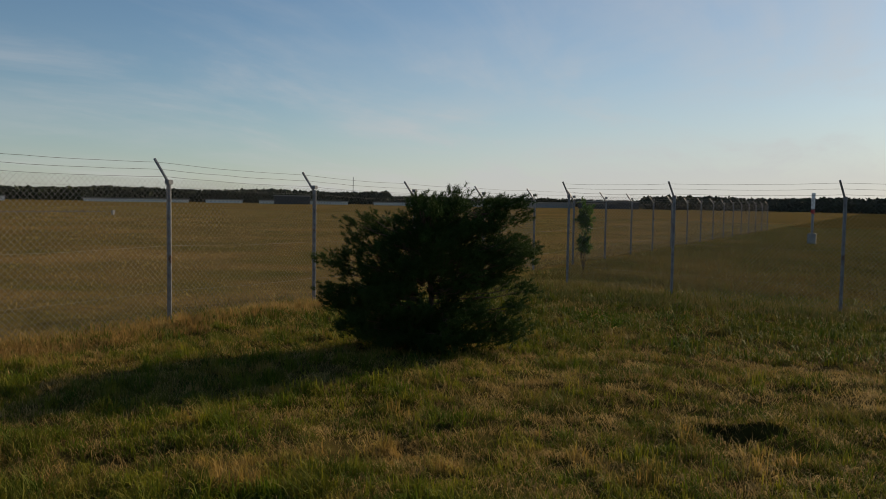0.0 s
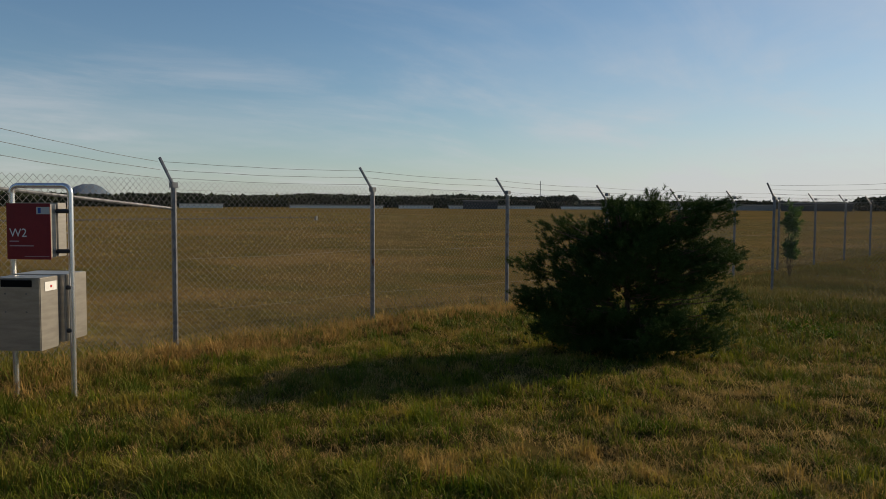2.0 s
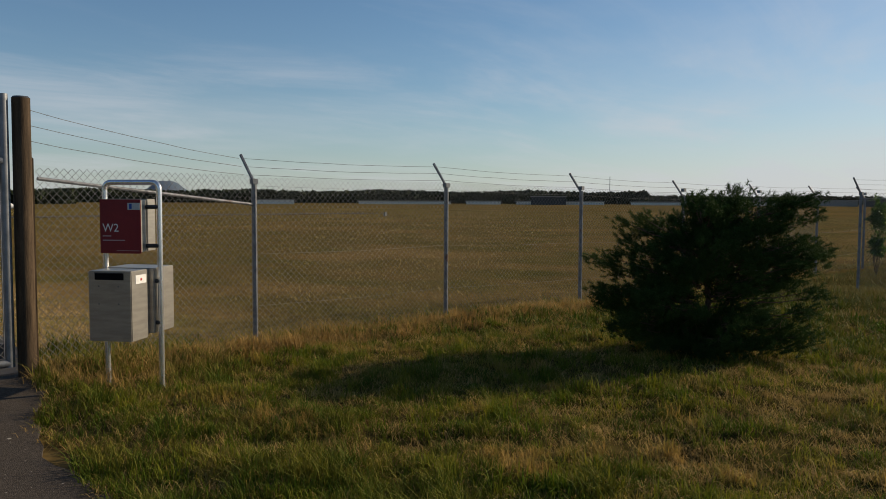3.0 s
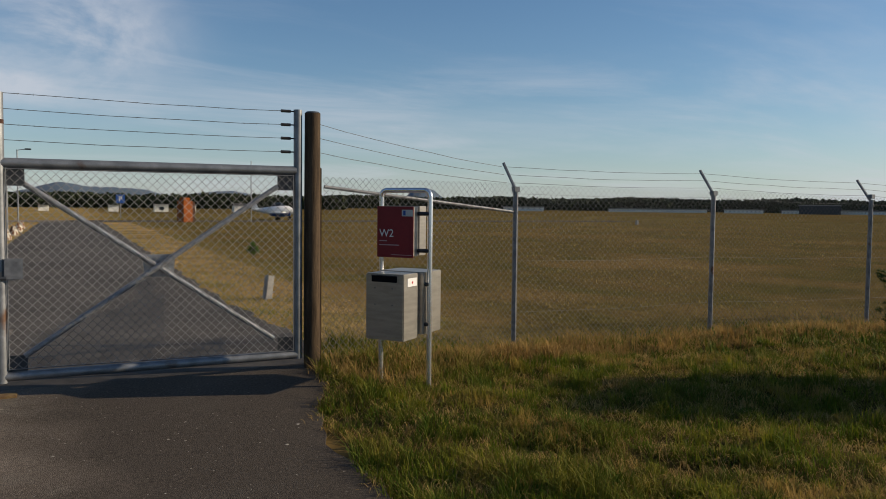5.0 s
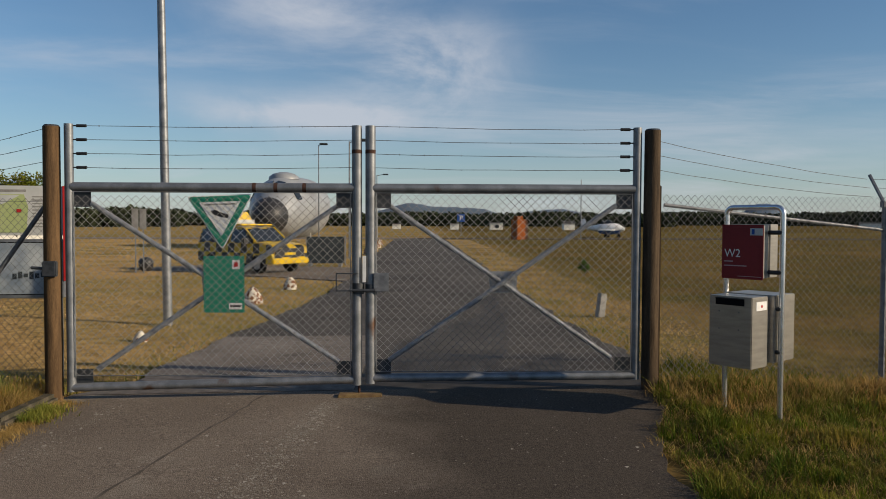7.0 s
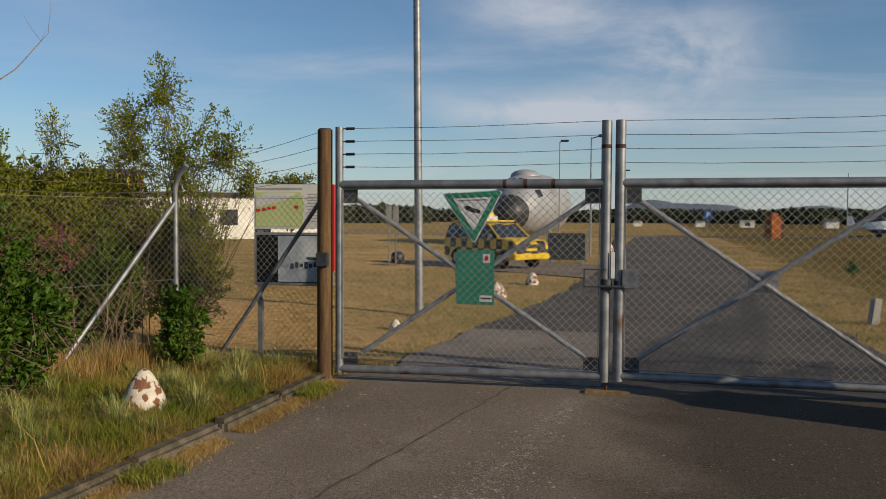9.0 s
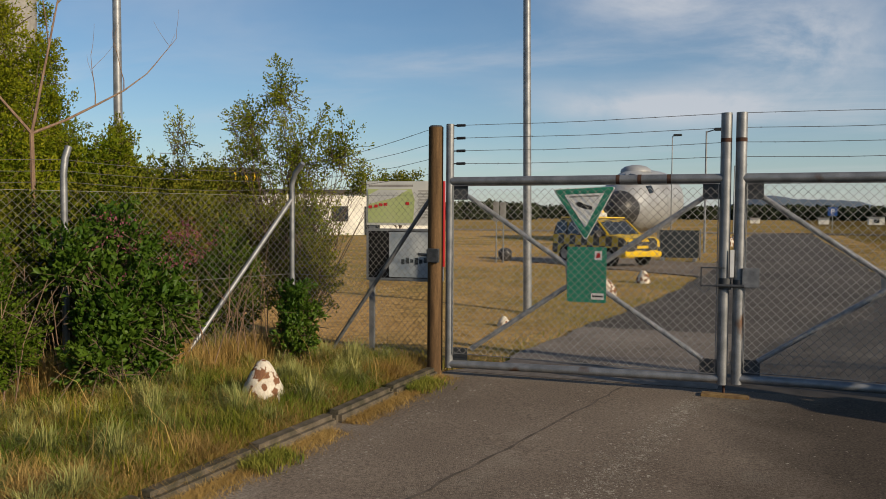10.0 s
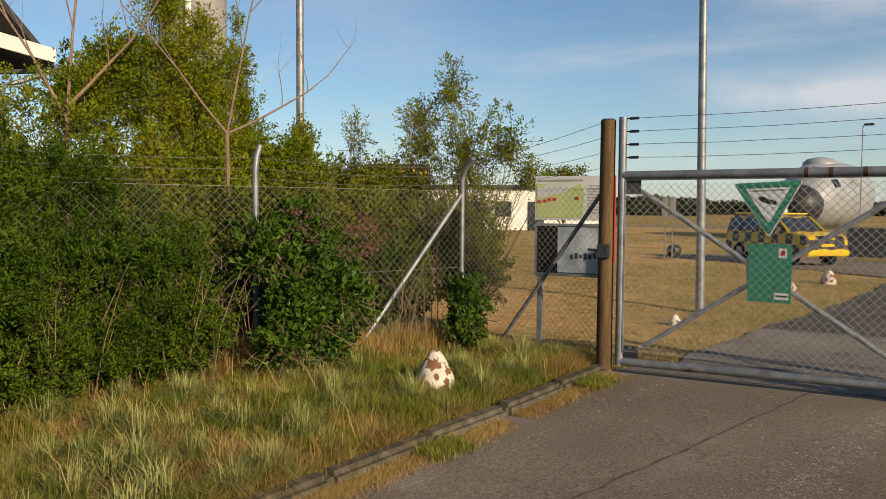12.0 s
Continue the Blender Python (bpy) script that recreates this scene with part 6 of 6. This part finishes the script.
part("body", side_prism([(2.05, 0.35), (2.12, 0.55), (2.08, 0.92), (1.95, 1.02), (1.15, 1.12), (0.45, 1.62), (0.2, 1.68), (-1.7, 1.68), (-2.0, 1.55), (-2.1, 1.0), (-2.12, 0.45), (-2.0, 0.33)], 0.84, 0.13), CHECK, van, "yellow and black chequered body")
part("bonnet", Geo().add([(1.22, -0.72, 1.115), (1.97, -0.74, 1.025), (1.97, 0.74, 1.025), (1.22, 0.72, 1.115), (1.22, -0.72, 1.13), (1.97, -0.74, 1.04), (1.97, 0.74, 1.04), (1.22, 0.72, 1.13)],
                         [(4, 5, 6, 7), (0, 1, 5, 4), (1, 2, 6, 5), (2, 3, 7, 6), (3, 0, 4, 7)]), YELLOW, van, "yellow bonnet")
part("windscreen", Geo().add([(1.12, -0.70, 1.15), (1.12, 0.70, 1.15), (0.52, 0.62, 1.585), (0.52, -0.62, 1.585), (1.14, -0.70, 1.155), (1.14, 0.70, 1.155), (0.54, 0.62, 1.60), (0.54, -0.62, 1.60)],
                             [(4, 5, 6, 7), (0, 4, 7, 3), (1, 2, 6, 5), (0, 1, 5, 4), (3, 7, 6, 2)]), GLASS_DARK, van)
for s in (-1, 1):
    for x0, x1, x2, x3 in ((0.95, 0.48, -0.15, -0.15), (-0.28, -0.28, -1.15, -1.15), (-1.28, -1.28, -1.95, -1.85)):
        y0, y1 = s * 0.838, s * 0.735
        part("side_window", Geo().add([(x0, y0, 1.12), (x3, y0, 1.12), (x2, y1, 1.57), (x1, y1, 1.57), (x0, y0 + s * 0.012, 1.12), (x3, y0 + s * 0.012, 1.12), (x2, y1 + s * 0.012, 1.57), (x1, y1 + s * 0.012, 1.57)],
                                      [(4, 5, 6, 7), (0, 1, 5, 4), (1, 2, 6, 5), (2, 3, 7, 6), (3, 0, 4, 7)]), GLASS_DARK, van)
    part("mirror", Geo().box(0.72, 0.86, s * 0.86, s * 1.02, 1.08, 1.24, 0.03), BLACK, van)
    part("headlight", Geo().box(2.05, 2.125, s * 0.52 - 0.15, s * 0.52 + 0.15, 0.72, 0.90, 0.03), WHITE, van, "clear headlight")
    part("pillar", Geo().tube([(1.16, s * 0.75, 1.13), (0.46, s * 0.69, 1.64)], 0.035, 6), YELLOW, van, "yellow windscreen pillar")
    for x in (1.32, -1.32):
        w = part("wheel", Geo().tube([(x, s * 0.66, 0.33), (x, s * 0.85, 0.33)], 0.33, 20), TYRE, van, "", True)
        part("rim", Geo().tube([(x, s * 0.845, 0.33), (x, s * 0.862, 0.33)], 0.19, 14), STEEL, w)
part("bumper", Geo().box(2.02, 2.22, -0.86, 0.86, 0.36, 0.56, 0.04), YELLOW, van, "yellow bumper")
part("grille", Geo().box(2.06, 2.135, -0.70, 0.70, 0.58, 0.90, 0.02), BLACK, van)
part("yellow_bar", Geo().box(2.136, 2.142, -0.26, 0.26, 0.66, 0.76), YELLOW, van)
part("roof_rack", Geo().tube([(0.3, -0.72, 1.74), (0.3, 0.72, 1.74), (-1.7, 0.72, 1.74), (-1.7, -0.72, 1.74), (0.3, -0.72, 1.74)], 0.03, 6), YELLOW, van)
part("roof_sign", Geo().add([(-0.4, -0.5, 1.76), (-0.4, 0.5, 1.76), (-0.8, 0.5, 1.76), (-0.8, -0.5, 1.76), (-0.48, -0.2, 2.22), (-0.48, 0.2, 2.22), (-0.7, 0.2, 2.22), (-0.7, -0.2, 2.22)],
                            [(0, 1, 5, 4), (1, 2, 6, 5), (2, 3, 7, 6), (3, 0, 4, 7), (4, 5, 6, 7)]), YELLOW, van, "yellow roof sign")
part("sign_face", Geo().box(-0.40, -0.38, -0.47, 0.47, 1.78, 1.93, 0.005), MAPGREY, van)
part("beacon", Geo().lathe([(0.07, 0), (0.07, 0.1), (0.05, 0.15), (0.01, 0.17)], 10), REDPRINT, van, "red beacon", m=pose(-0.6, 0.35, 1.95))
# dark trailer panel beside the van
t = thing("dark_panel", pose(-2.9, 22.1, gz(-2.9, 22.1)), "dark grey standing panel board on feet beside the apron", "panel")
part("board", Geo().box(-0.68, 0.68, -0.05, 0.05, 0.12, 1.10, 0.015), PANELGREY, t)
for x in (-0.55, 0.55):
    part("foot", Geo().box(x - 0.05, x + 0.05, -0.3, 0.3, -0.06, 0.12, 0.01), STEEL, t)
part("edge", Geo().box(0.70, 0.74, -0.06, 0.06, 0.05, 1.12, 0.008), STEEL, t)

# ---------- old transport aircraft nose ----------
air = thing("aircraft_nose", pose(-7.75, 43.0, 2.42, 0, 0, -97) @ Matrix.Scale(0.94, 4), "grey front section of an old transport aircraft with a black radome", "aircraft")
g = Geo()
prof = [(-4.0, 2.1, 0), (-1.2, 2.1, 0), (0.6, 2.04, 0), (1.8, 1.86, -0.08), (2.7, 1.60, -0.24), (3.4, 1.28, -0.42), (3.9, 0.98, -0.58)]
n = 28
for x, r, dz in prof:
    g.v += [(x, r * math.cos(2 * math.pi * k / n), dz + r * math.sin(2 * math.pi * k / n)) for k in range(n)]
g.f += [(i * n + k, i * n + (k + 1) % n, (i + 1) * n + (k + 1) % n, (i + 1) * n + k) for i in range(len(prof) - 1) for k in range(n)]
g.f += [tuple(range(n)), tuple(range((len(prof) - 1) * n, len(prof) * n))[::-1]]
part("fuselage", g, ALU, air, "dull grey painted skin", True)
g = Geo()
dome = [(3.55, 1.21), (3.9, 1.06), (4.3, 0.88), (4.6, 0.62), (4.80, 0.1)]
for x, r in dome:
    g.v += [(x, r * math.cos(2 * math.pi * k / n), -0.59 - 0.05 * (x - 3.9) + r * math.sin(2 * math.pi * k / n)) for k in range(n)]
g.f += [(i * n + k, i * n + (k + 1) % n, (i + 1) * n + (k + 1) % n, (i + 1) * n + k) for i in range(len(dome) - 1) for k in range(n)] + [tuple(range((len(dome) - 1) * n, len(dome) * n))[::-1]]
part("radome", g, BLACK, air, "black nose cone", True)
for k in range(6):
    a = radians(-62 + 124 / 5 * k)
    rad = Vector((0, math.sin(a), math.cos(a)))
    c = Vector((2.35, 0, -0.16)) + rad * 1.70
    u = Vector((0, math.cos(a), -math.sin(a))) * 0.27
    w = (Vector((-0.945, 0, 0)) + rad * 0.327).normalized() * 0.26
    o = (Vector((0.327, 0, 0)) + rad * 0.945).normalized() * 0.025
    g = Geo().add([c - u - w - o, c + u - w - o, c + u * 0.9 + w - o, c - u * 0.9 + w - o, c - u - w + o, c + u - w + o, c + u * 0.9 + w + o, c - u * 0.9 + w + o],
                  [(4, 5, 6, 7), (0, 1, 5, 4), (1, 2, 6, 5), (2, 3, 7, 6), (3, 0, 4, 7)])
    part("cockpit_window", g, GLASS_DARK, air)
part("roof_fairing", Geo().lathe([(1.0, 0.0), (0.95, 0.18), (0.7, 0.36), (0.3, 0.46), (0.02, 0.48)], 20), ALU, air, smooth=True, m=pose(0.4, 0, 1.82))
for s in (-0.32, 0.32):
    part("gear_strut", Geo().tube([(2.0, s, -1.6), (2.0, s, -2.2)], 0.10, 8), WHITE, air)
    part("gear_wheel", Geo().tube([(2.0, s * 1.5 - 0.12, -2.36), (2.0, s * 1.5 + 0.12, -2.36)], 0.36, 16), TYRE, air, smooth=True)
for s in (-1.0, 1.0):
    part("support", Geo().box(-2.2, -1.9, s - 0.15, s + 0.15, -2.74, -1.7, 0.02), CONCRETE, air)

# ---------- far things on the field ----------
t = thing("rusty_machine", pose(9.3, 62.5, gz(9, 62), 0, 0, 25), "rusty orange steel box standing on the field", "machine")
part("cabinet", Geo().box(-0.45, 0.45, -0.5, 0.5, 0.05, 1.85, 0.05), ORANGE, t)
part("top", Geo().box(-0.3, 0.3, -0.35, 0.35, 1.85, 2.1, 0.05), ORANGE, t)
part("side_case", Geo().box(0.45, 0.75, -0.4, 0.4, 0.1, 1.75, 0.03), RUST, t)
pl = thing("light_aircraft", pose(20.2, 75, gz(20, 70), 0, 0, -20), "parked white and blue light aircraft", "aircraft")
part("fuselage", Geo().tube([(-2.6, 0, 1.0), (-1.2, 0, 0.95), (0, 0, 1.0), (1.0, 0, 0.95), (1.7, 0, 0.85)], [0.12, 0.34, 0.55, 0.48, 0.15], 14), WHITE, pl, smooth=True)
part("stripe", Geo().tube([(-0.9, 0, 0.78), (0, 0, 0.76), (1.2, 0, 0.74)], [0.38, 0.50, 0.36], 12), BLUE, pl, smooth=True)
part("wing", Geo().box(-0.5, 0.8, -4.2, 4.2, 0.72, 0.84, 0.04), WHITE, pl)
part("tail_fin", Geo().prism([(-2.7, 1.0), (-2.0, 1.0), (-2.4, 1.9), (-2.8, 1.9)], -0.04, 0.04), WHITE, pl)
part("tailplane", Geo().box(-2.7, -2.2, -1.3, 1.3, 1.05, 1.1, 0.02), WHITE, pl)
part("canopy", Geo().tube([(-0.7, 0, 1.42), (0, 0, 1.5), (0.7, 0, 1.3)], [0.2, 0.34, 0.15], 10), GLASS_DARK, pl, smooth=True)
for x, y in ((1.1, 0), (-0.1, -0.9), (-0.1, 0.9)):
    part("wheel", Geo().tube([(x, y - 0.06, 0.16), (x, y + 0.06, 0.16)], 0.2, 10).tube([(x, y, 0.16), (x, y * 0.8, 0.75)], 0.04, 6), TYRE, pl)


def hut(name, x, y, w, d, h, label, turn=0, wall=PLASTER, doors=(), gable=0.0):
    t = thing(name, pose(x, y, -0.09, 0, 0, turn), label, "building")
    part("wall", Geo().box(-w / 2, w / 2, -d / 2, d / 2, -0.1, h), wall, t)
    if gable:
        part("roof", Geo().add([(-w / 2 - 0.2, -d / 2 - 0.2, h), (w / 2 + 0.2, -d / 2 - 0.2, h), (w / 2 + 0.2, d / 2 + 0.2, h), (-w / 2 - 0.2, d / 2 + 0.2, h), (-w / 2 - 0.2, 0, h + gable), (w / 2 + 0.2, 0, h + gable)],
                               [(0, 1, 5, 4), (2, 3, 4, 5), (0, 4, 3), (1, 2, 5), (0, 3, 2, 1)]), ROOF, t)
    else:
        part("roof", Geo().box(-w / 2 - 0.3, w / 2 + 0.3, -d / 2 - 0.3, d / 2 + 0.3, h + 0.003, h + 0.08 * h), ROOF, t)
    for x0, x1, z0, z1 in doors:
        part("window", Geo().box(x0, x1, -d / 2 - 0.06, -d / 2 - 0.004, z0, z1), GLASS_DARK, t)
    return t


hut("hut", 7.4, 142, 1.6, 2, 1.1, "small pale hut at the far field edge")
hut("hut", 15.2, 142, 2.3, 2, 1.3, "small white hut at the far field edge", doors=((-0.4, 0.4, 0.3, 0.9),))
hut("hut", 21.5, 150, 1.3, 2, 1.1, "small white hut at the far field edge")
hut("hut", 28.4, 140, 2.0, 2, 1.2, "small yellowish hut at the far field edge", gable=0.5)
hut("hut", -3.5, 146, 1.6, 2, 1.0, "small white hut beside the far drive end")
# white bungalow behind the lawn on the far side
hut("bungalow", -31.0, 47.5, 13, 9, 3.05, "white flat roofed bungalow with dark door and windows", 33, doors=((1.2, 2.3, 0.0, 2.1), (2.9, 3.8, 1.0, 2.1), (-3.6, -2.2, 1.0, 2.1), (-1.2, 0.0, 1.0, 2.1)))
t = thing("control_pavilion", pose(-27.2, 28.2, -0.05), "round pavilion with yellow window frames half hidden by shrubs", "building")
part("drum", Geo().tube([(0, 0, 0), (0, 0, 3.1)], 1.75, 24), CONCRETE, t)
part("band", Geo().tube([(0, 0, 3.1), (0, 0, 3.75)], 1.65, 24), GLASS_DARK, t)
for k in range(18):
    a = 2 * math.pi * k / 18
    part("window_frame", Geo().box(-0.07, 0.07, -0.05, 0.05, 3.12, 3.73), YELLOW, t, "yellow frame", m=pose(1.68 * math.cos(a), 1.68 * math.sin(a), 0, 0, 0, math.degrees(a) + 90))
part("roof", Geo().tube([(0, 0, 3.75), (0, 0, 3.95)], [1.9, 1.8], 24), ROOF, t)
# tower and building above the hedge
t = thing("concrete_tower", pose(-31.0, 17.4, -0.05), "grey round concrete tower rising behind the hedge", "tower")
part("shaft", Geo().tube([(0, 0, 0), (0, 0, 13)], 1.55, 24), CONCRETE, t, smooth=True)
part("pipe", Geo().tube([(1.2, -1.2, 0), (1.2, -1.2, 13)], 0.14, 8), PLASTER, t)
house = thing("house", pose(-14.0, 0.0, 0, 0, 0, 25), "white house with dark eave and grey gutter behind the hedge", "house")
part("wall", Geo().box(-9, -0.4, -5, 0.0, -0.1, 4.4), PLASTER, house)
part("roof", Geo().add([(-9.6, 0.7, 4.1), (0.3, 0.7, 4.1), (0.3, -2.5, 6.0), (-9.6, -2.5, 6.0), (-9.6, -5.7, 4.1), (0.3, -5.7, 4.1), (-9.6, 0.7, 4.25), (0.3, 0.7, 4.25), (0.3, -2.5, 6.15), (-9.6, -2.5, 6.15), (-9.6, -5.7, 4.25), (0.3, -5.7, 4.25)],
                       [(0, 3, 2, 1), (3, 4, 5, 2), (6, 7, 8, 9), (9, 8, 11, 10), (0, 1, 7, 6), (1, 2, 8, 7), (2, 5, 11, 8), (5, 4, 10, 11), (4, 3, 9, 10), (3, 0, 6, 9)]), ROOF, house)
part("gutter", Geo().tube([(-9.6, 0.78, 4.12), (0.3, 0.78, 4.1)], 0.08, 8), STEEL, house, smooth=True)
part("downpipe", Geo().tube([(0.15, 0.75, 4.05), (-0.1, 0.3, 3.8), (-0.3, 0.06, 3.7), (-0.3, 0.06, 0)], 0.05, 8), STEEL, house, smooth=True)
part("verge_board", Geo().box(0.30, 0.34, -2.5, 0.7, 4.2, 4.45), PLASTER, house)

# ---------- far woods, hills and roofs on the horizon ----------


def az(a, r):
    return r * math.cos(radians(a)), r * math.sin(radians(a)) - 7.5


def wood(label, a0, a1, dist, height, n, seed):
    """A far wood edge: many uneven crowns of coarse leaf planes."""
    r = np.random.default_rng(seed)
    per = 34
    a = np.radians(r.uniform(a0, a1, n))
    d = dist * r.uniform(0.97, 1.12, n)
    h = height * r.uniform(0.88, 1.03, n) * (1 + 0.06 * np.sin(a * 37))
    c = np.stack([d * np.cos(a), d * np.sin(a) - 7.5, h * 0.5 - 0.2], 1)
    q = r.normal(0, 1, (n, per, 3))
    q /= np.linalg.norm(q, axis=2)[:, :, None]
    pts = c[:, None] + q * np.stack([h * 0.28, h * 0.28, h * 0.5], 1)[:, None] * r.uniform(0.4, 1.0, (n, per, 1))
    pts = pts.reshape(-1, 3)
    m = len(pts)
    u = r.normal(0, 1, (m, 3))
    u /= np.linalg.norm(u, axis=1)[:, None]
    w = np.cross(u, r.normal(0, 1, (m, 3)))
    w /= np.linalg.norm(w, axis=1)[:, None]
    s = np.repeat(h, per)[:, None] * 0.10 * r.uniform(0.6, 1.5, (m, 1))
    vs = np.stack([pts - u * s, pts + w * s, pts + u * s, pts - w * s], 1).reshape(-1, 3)
    vs[:, 2] = np.maximum(vs[:, 2], -0.3)
    k = np.arange(m)[:, None] * 4
    tagged(tri_mesh("far_wood", vs, np.concatenate([k + [0, 1, 2], k + [0, 2, 3]]), FOREST), label, "woods", kind="stuff")


wood("dark pine wood along the field horizon", 33, 74, 330, 5.4, 3000, 1)
wood("dark wood along the horizon behind the drive", 72, 112, 235, 4.3, 1900, 2)
wood("dark wood behind the inner lawn", 106, 128, 190, 4.4, 900, 3)
wood("darker pine block on the horizon", -8, 15.2, 300, 4.9, 1500, 4)
wood("low far trees on the horizon", 14, 36, 420, 4.2, 1100, 5)
wood("trees behind the houses", 126, 165, 150, 8.5, 500, 6)
t = thing("tree", pose(-25.5, 46, -0.05), "round leafy tree beside the bungalow", "tree")
pts, c = blob_points([(0, 0, 3.6, 1.9, 1.9, 1.2), (1.2, 0.5, 3.1, 1.4, 1.4, 0.9), (-1.3, 0, 3.2, 1.3, 1.3, 0.9)], 5000, 0.4, 330, 0.22)
leaf_cloud("crown", pts, 0.20, LEAF_OLIVE, t)
limbs(t, (0, 0, -0.1), [c[i] for i in range(0, 300, 22)], 0.16, BARK, "trunk", 4)
shrub("shrub", "young green tree at the fence spur", (21.6, -0.42, gz(21.6, -0.4)), [(0, 0, 1.5, 0.22, 0.22, 0.55), (0, 0, 0.7, 0.18, 0.18, 0.4)], 2600, 0.07, WEED, 8, 260, 0.09, 0.012, category="tree")
shrub("shrub", "small green bush on the field edge", (5.7, 17.5, gz(5.7, 17.5)), [(0, 0, 0.3, 0.22, 0.22, 0.26)], 700, 0.06, WEED, 6, 90, 0.06, 0.006)


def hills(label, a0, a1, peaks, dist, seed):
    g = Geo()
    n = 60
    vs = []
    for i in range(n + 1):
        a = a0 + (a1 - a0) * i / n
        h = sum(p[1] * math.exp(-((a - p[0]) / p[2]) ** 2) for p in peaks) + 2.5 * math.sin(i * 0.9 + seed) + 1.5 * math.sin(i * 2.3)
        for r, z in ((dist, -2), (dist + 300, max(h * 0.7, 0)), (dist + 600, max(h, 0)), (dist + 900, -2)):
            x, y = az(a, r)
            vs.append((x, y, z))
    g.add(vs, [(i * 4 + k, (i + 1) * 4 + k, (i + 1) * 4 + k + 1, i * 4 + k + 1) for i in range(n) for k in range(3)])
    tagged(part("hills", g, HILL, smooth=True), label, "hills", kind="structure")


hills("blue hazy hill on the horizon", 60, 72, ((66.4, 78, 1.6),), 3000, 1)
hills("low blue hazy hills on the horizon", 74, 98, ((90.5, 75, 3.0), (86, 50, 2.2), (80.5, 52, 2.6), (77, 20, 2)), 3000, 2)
# long low roofs at the field edge
for a0, a1, d, h, m, lab in ((46.8, 53.2, 285, 0.9, PLASTER, "long low white shed across the field"), (43.2, 45.6, 285, 1.0, PLASTER, "long low white shed across the field"), (36, 42, 290, 1.0, PLASTER, "long low pale shed across the field"),
                             (38.6, 41.0, 275, 2.6, PANELGREY, "dark flat hangar across the field"), (57.8, 60.6, 270, 1.2, PLASTER, "grey hall with a flat roof across the field"), (20.0, 24.5, 290, 1.7, CONCRETE, "grey hall on the horizon"),
                             (15.5, 19.6, 280, 2.3, PANELGREY, "dark blue grey hall on the horizon"), (24, 34, 290, 0.9, PLASTER, "long low pale shed across the field")):
    x0, y0 = az(a0, d)
    x1, y1 = az(a1, d)
    t = thing("shed", pose((x0 + x1) / 2, (y0 + y1) / 2, -0.1, 0, 0, math.degrees(math.atan2(y1 - y0, x1 - x0))), lab, "building")
    w = math.hypot(x1 - x0, y1 - y0)
    part("wall", Geo().box(-w / 2, w / 2, -6, 6, -0.2, h), m, t)
    part("roof", Geo().box(-w / 2 - 0.3, w / 2 + 0.3, -6.3, 6.3, h + 0.004, h + 0.3), CONCRETE, t)
x, y = az(35.6, 415)
t = thing("radio_mast", pose(x, y, -0.1), "thin lattice radio mast on the horizon", "mast")
part("shaft", Geo().tube([(0, 0, 0), (0, 0, 13.5)], 0.16, 6), STEEL, t)
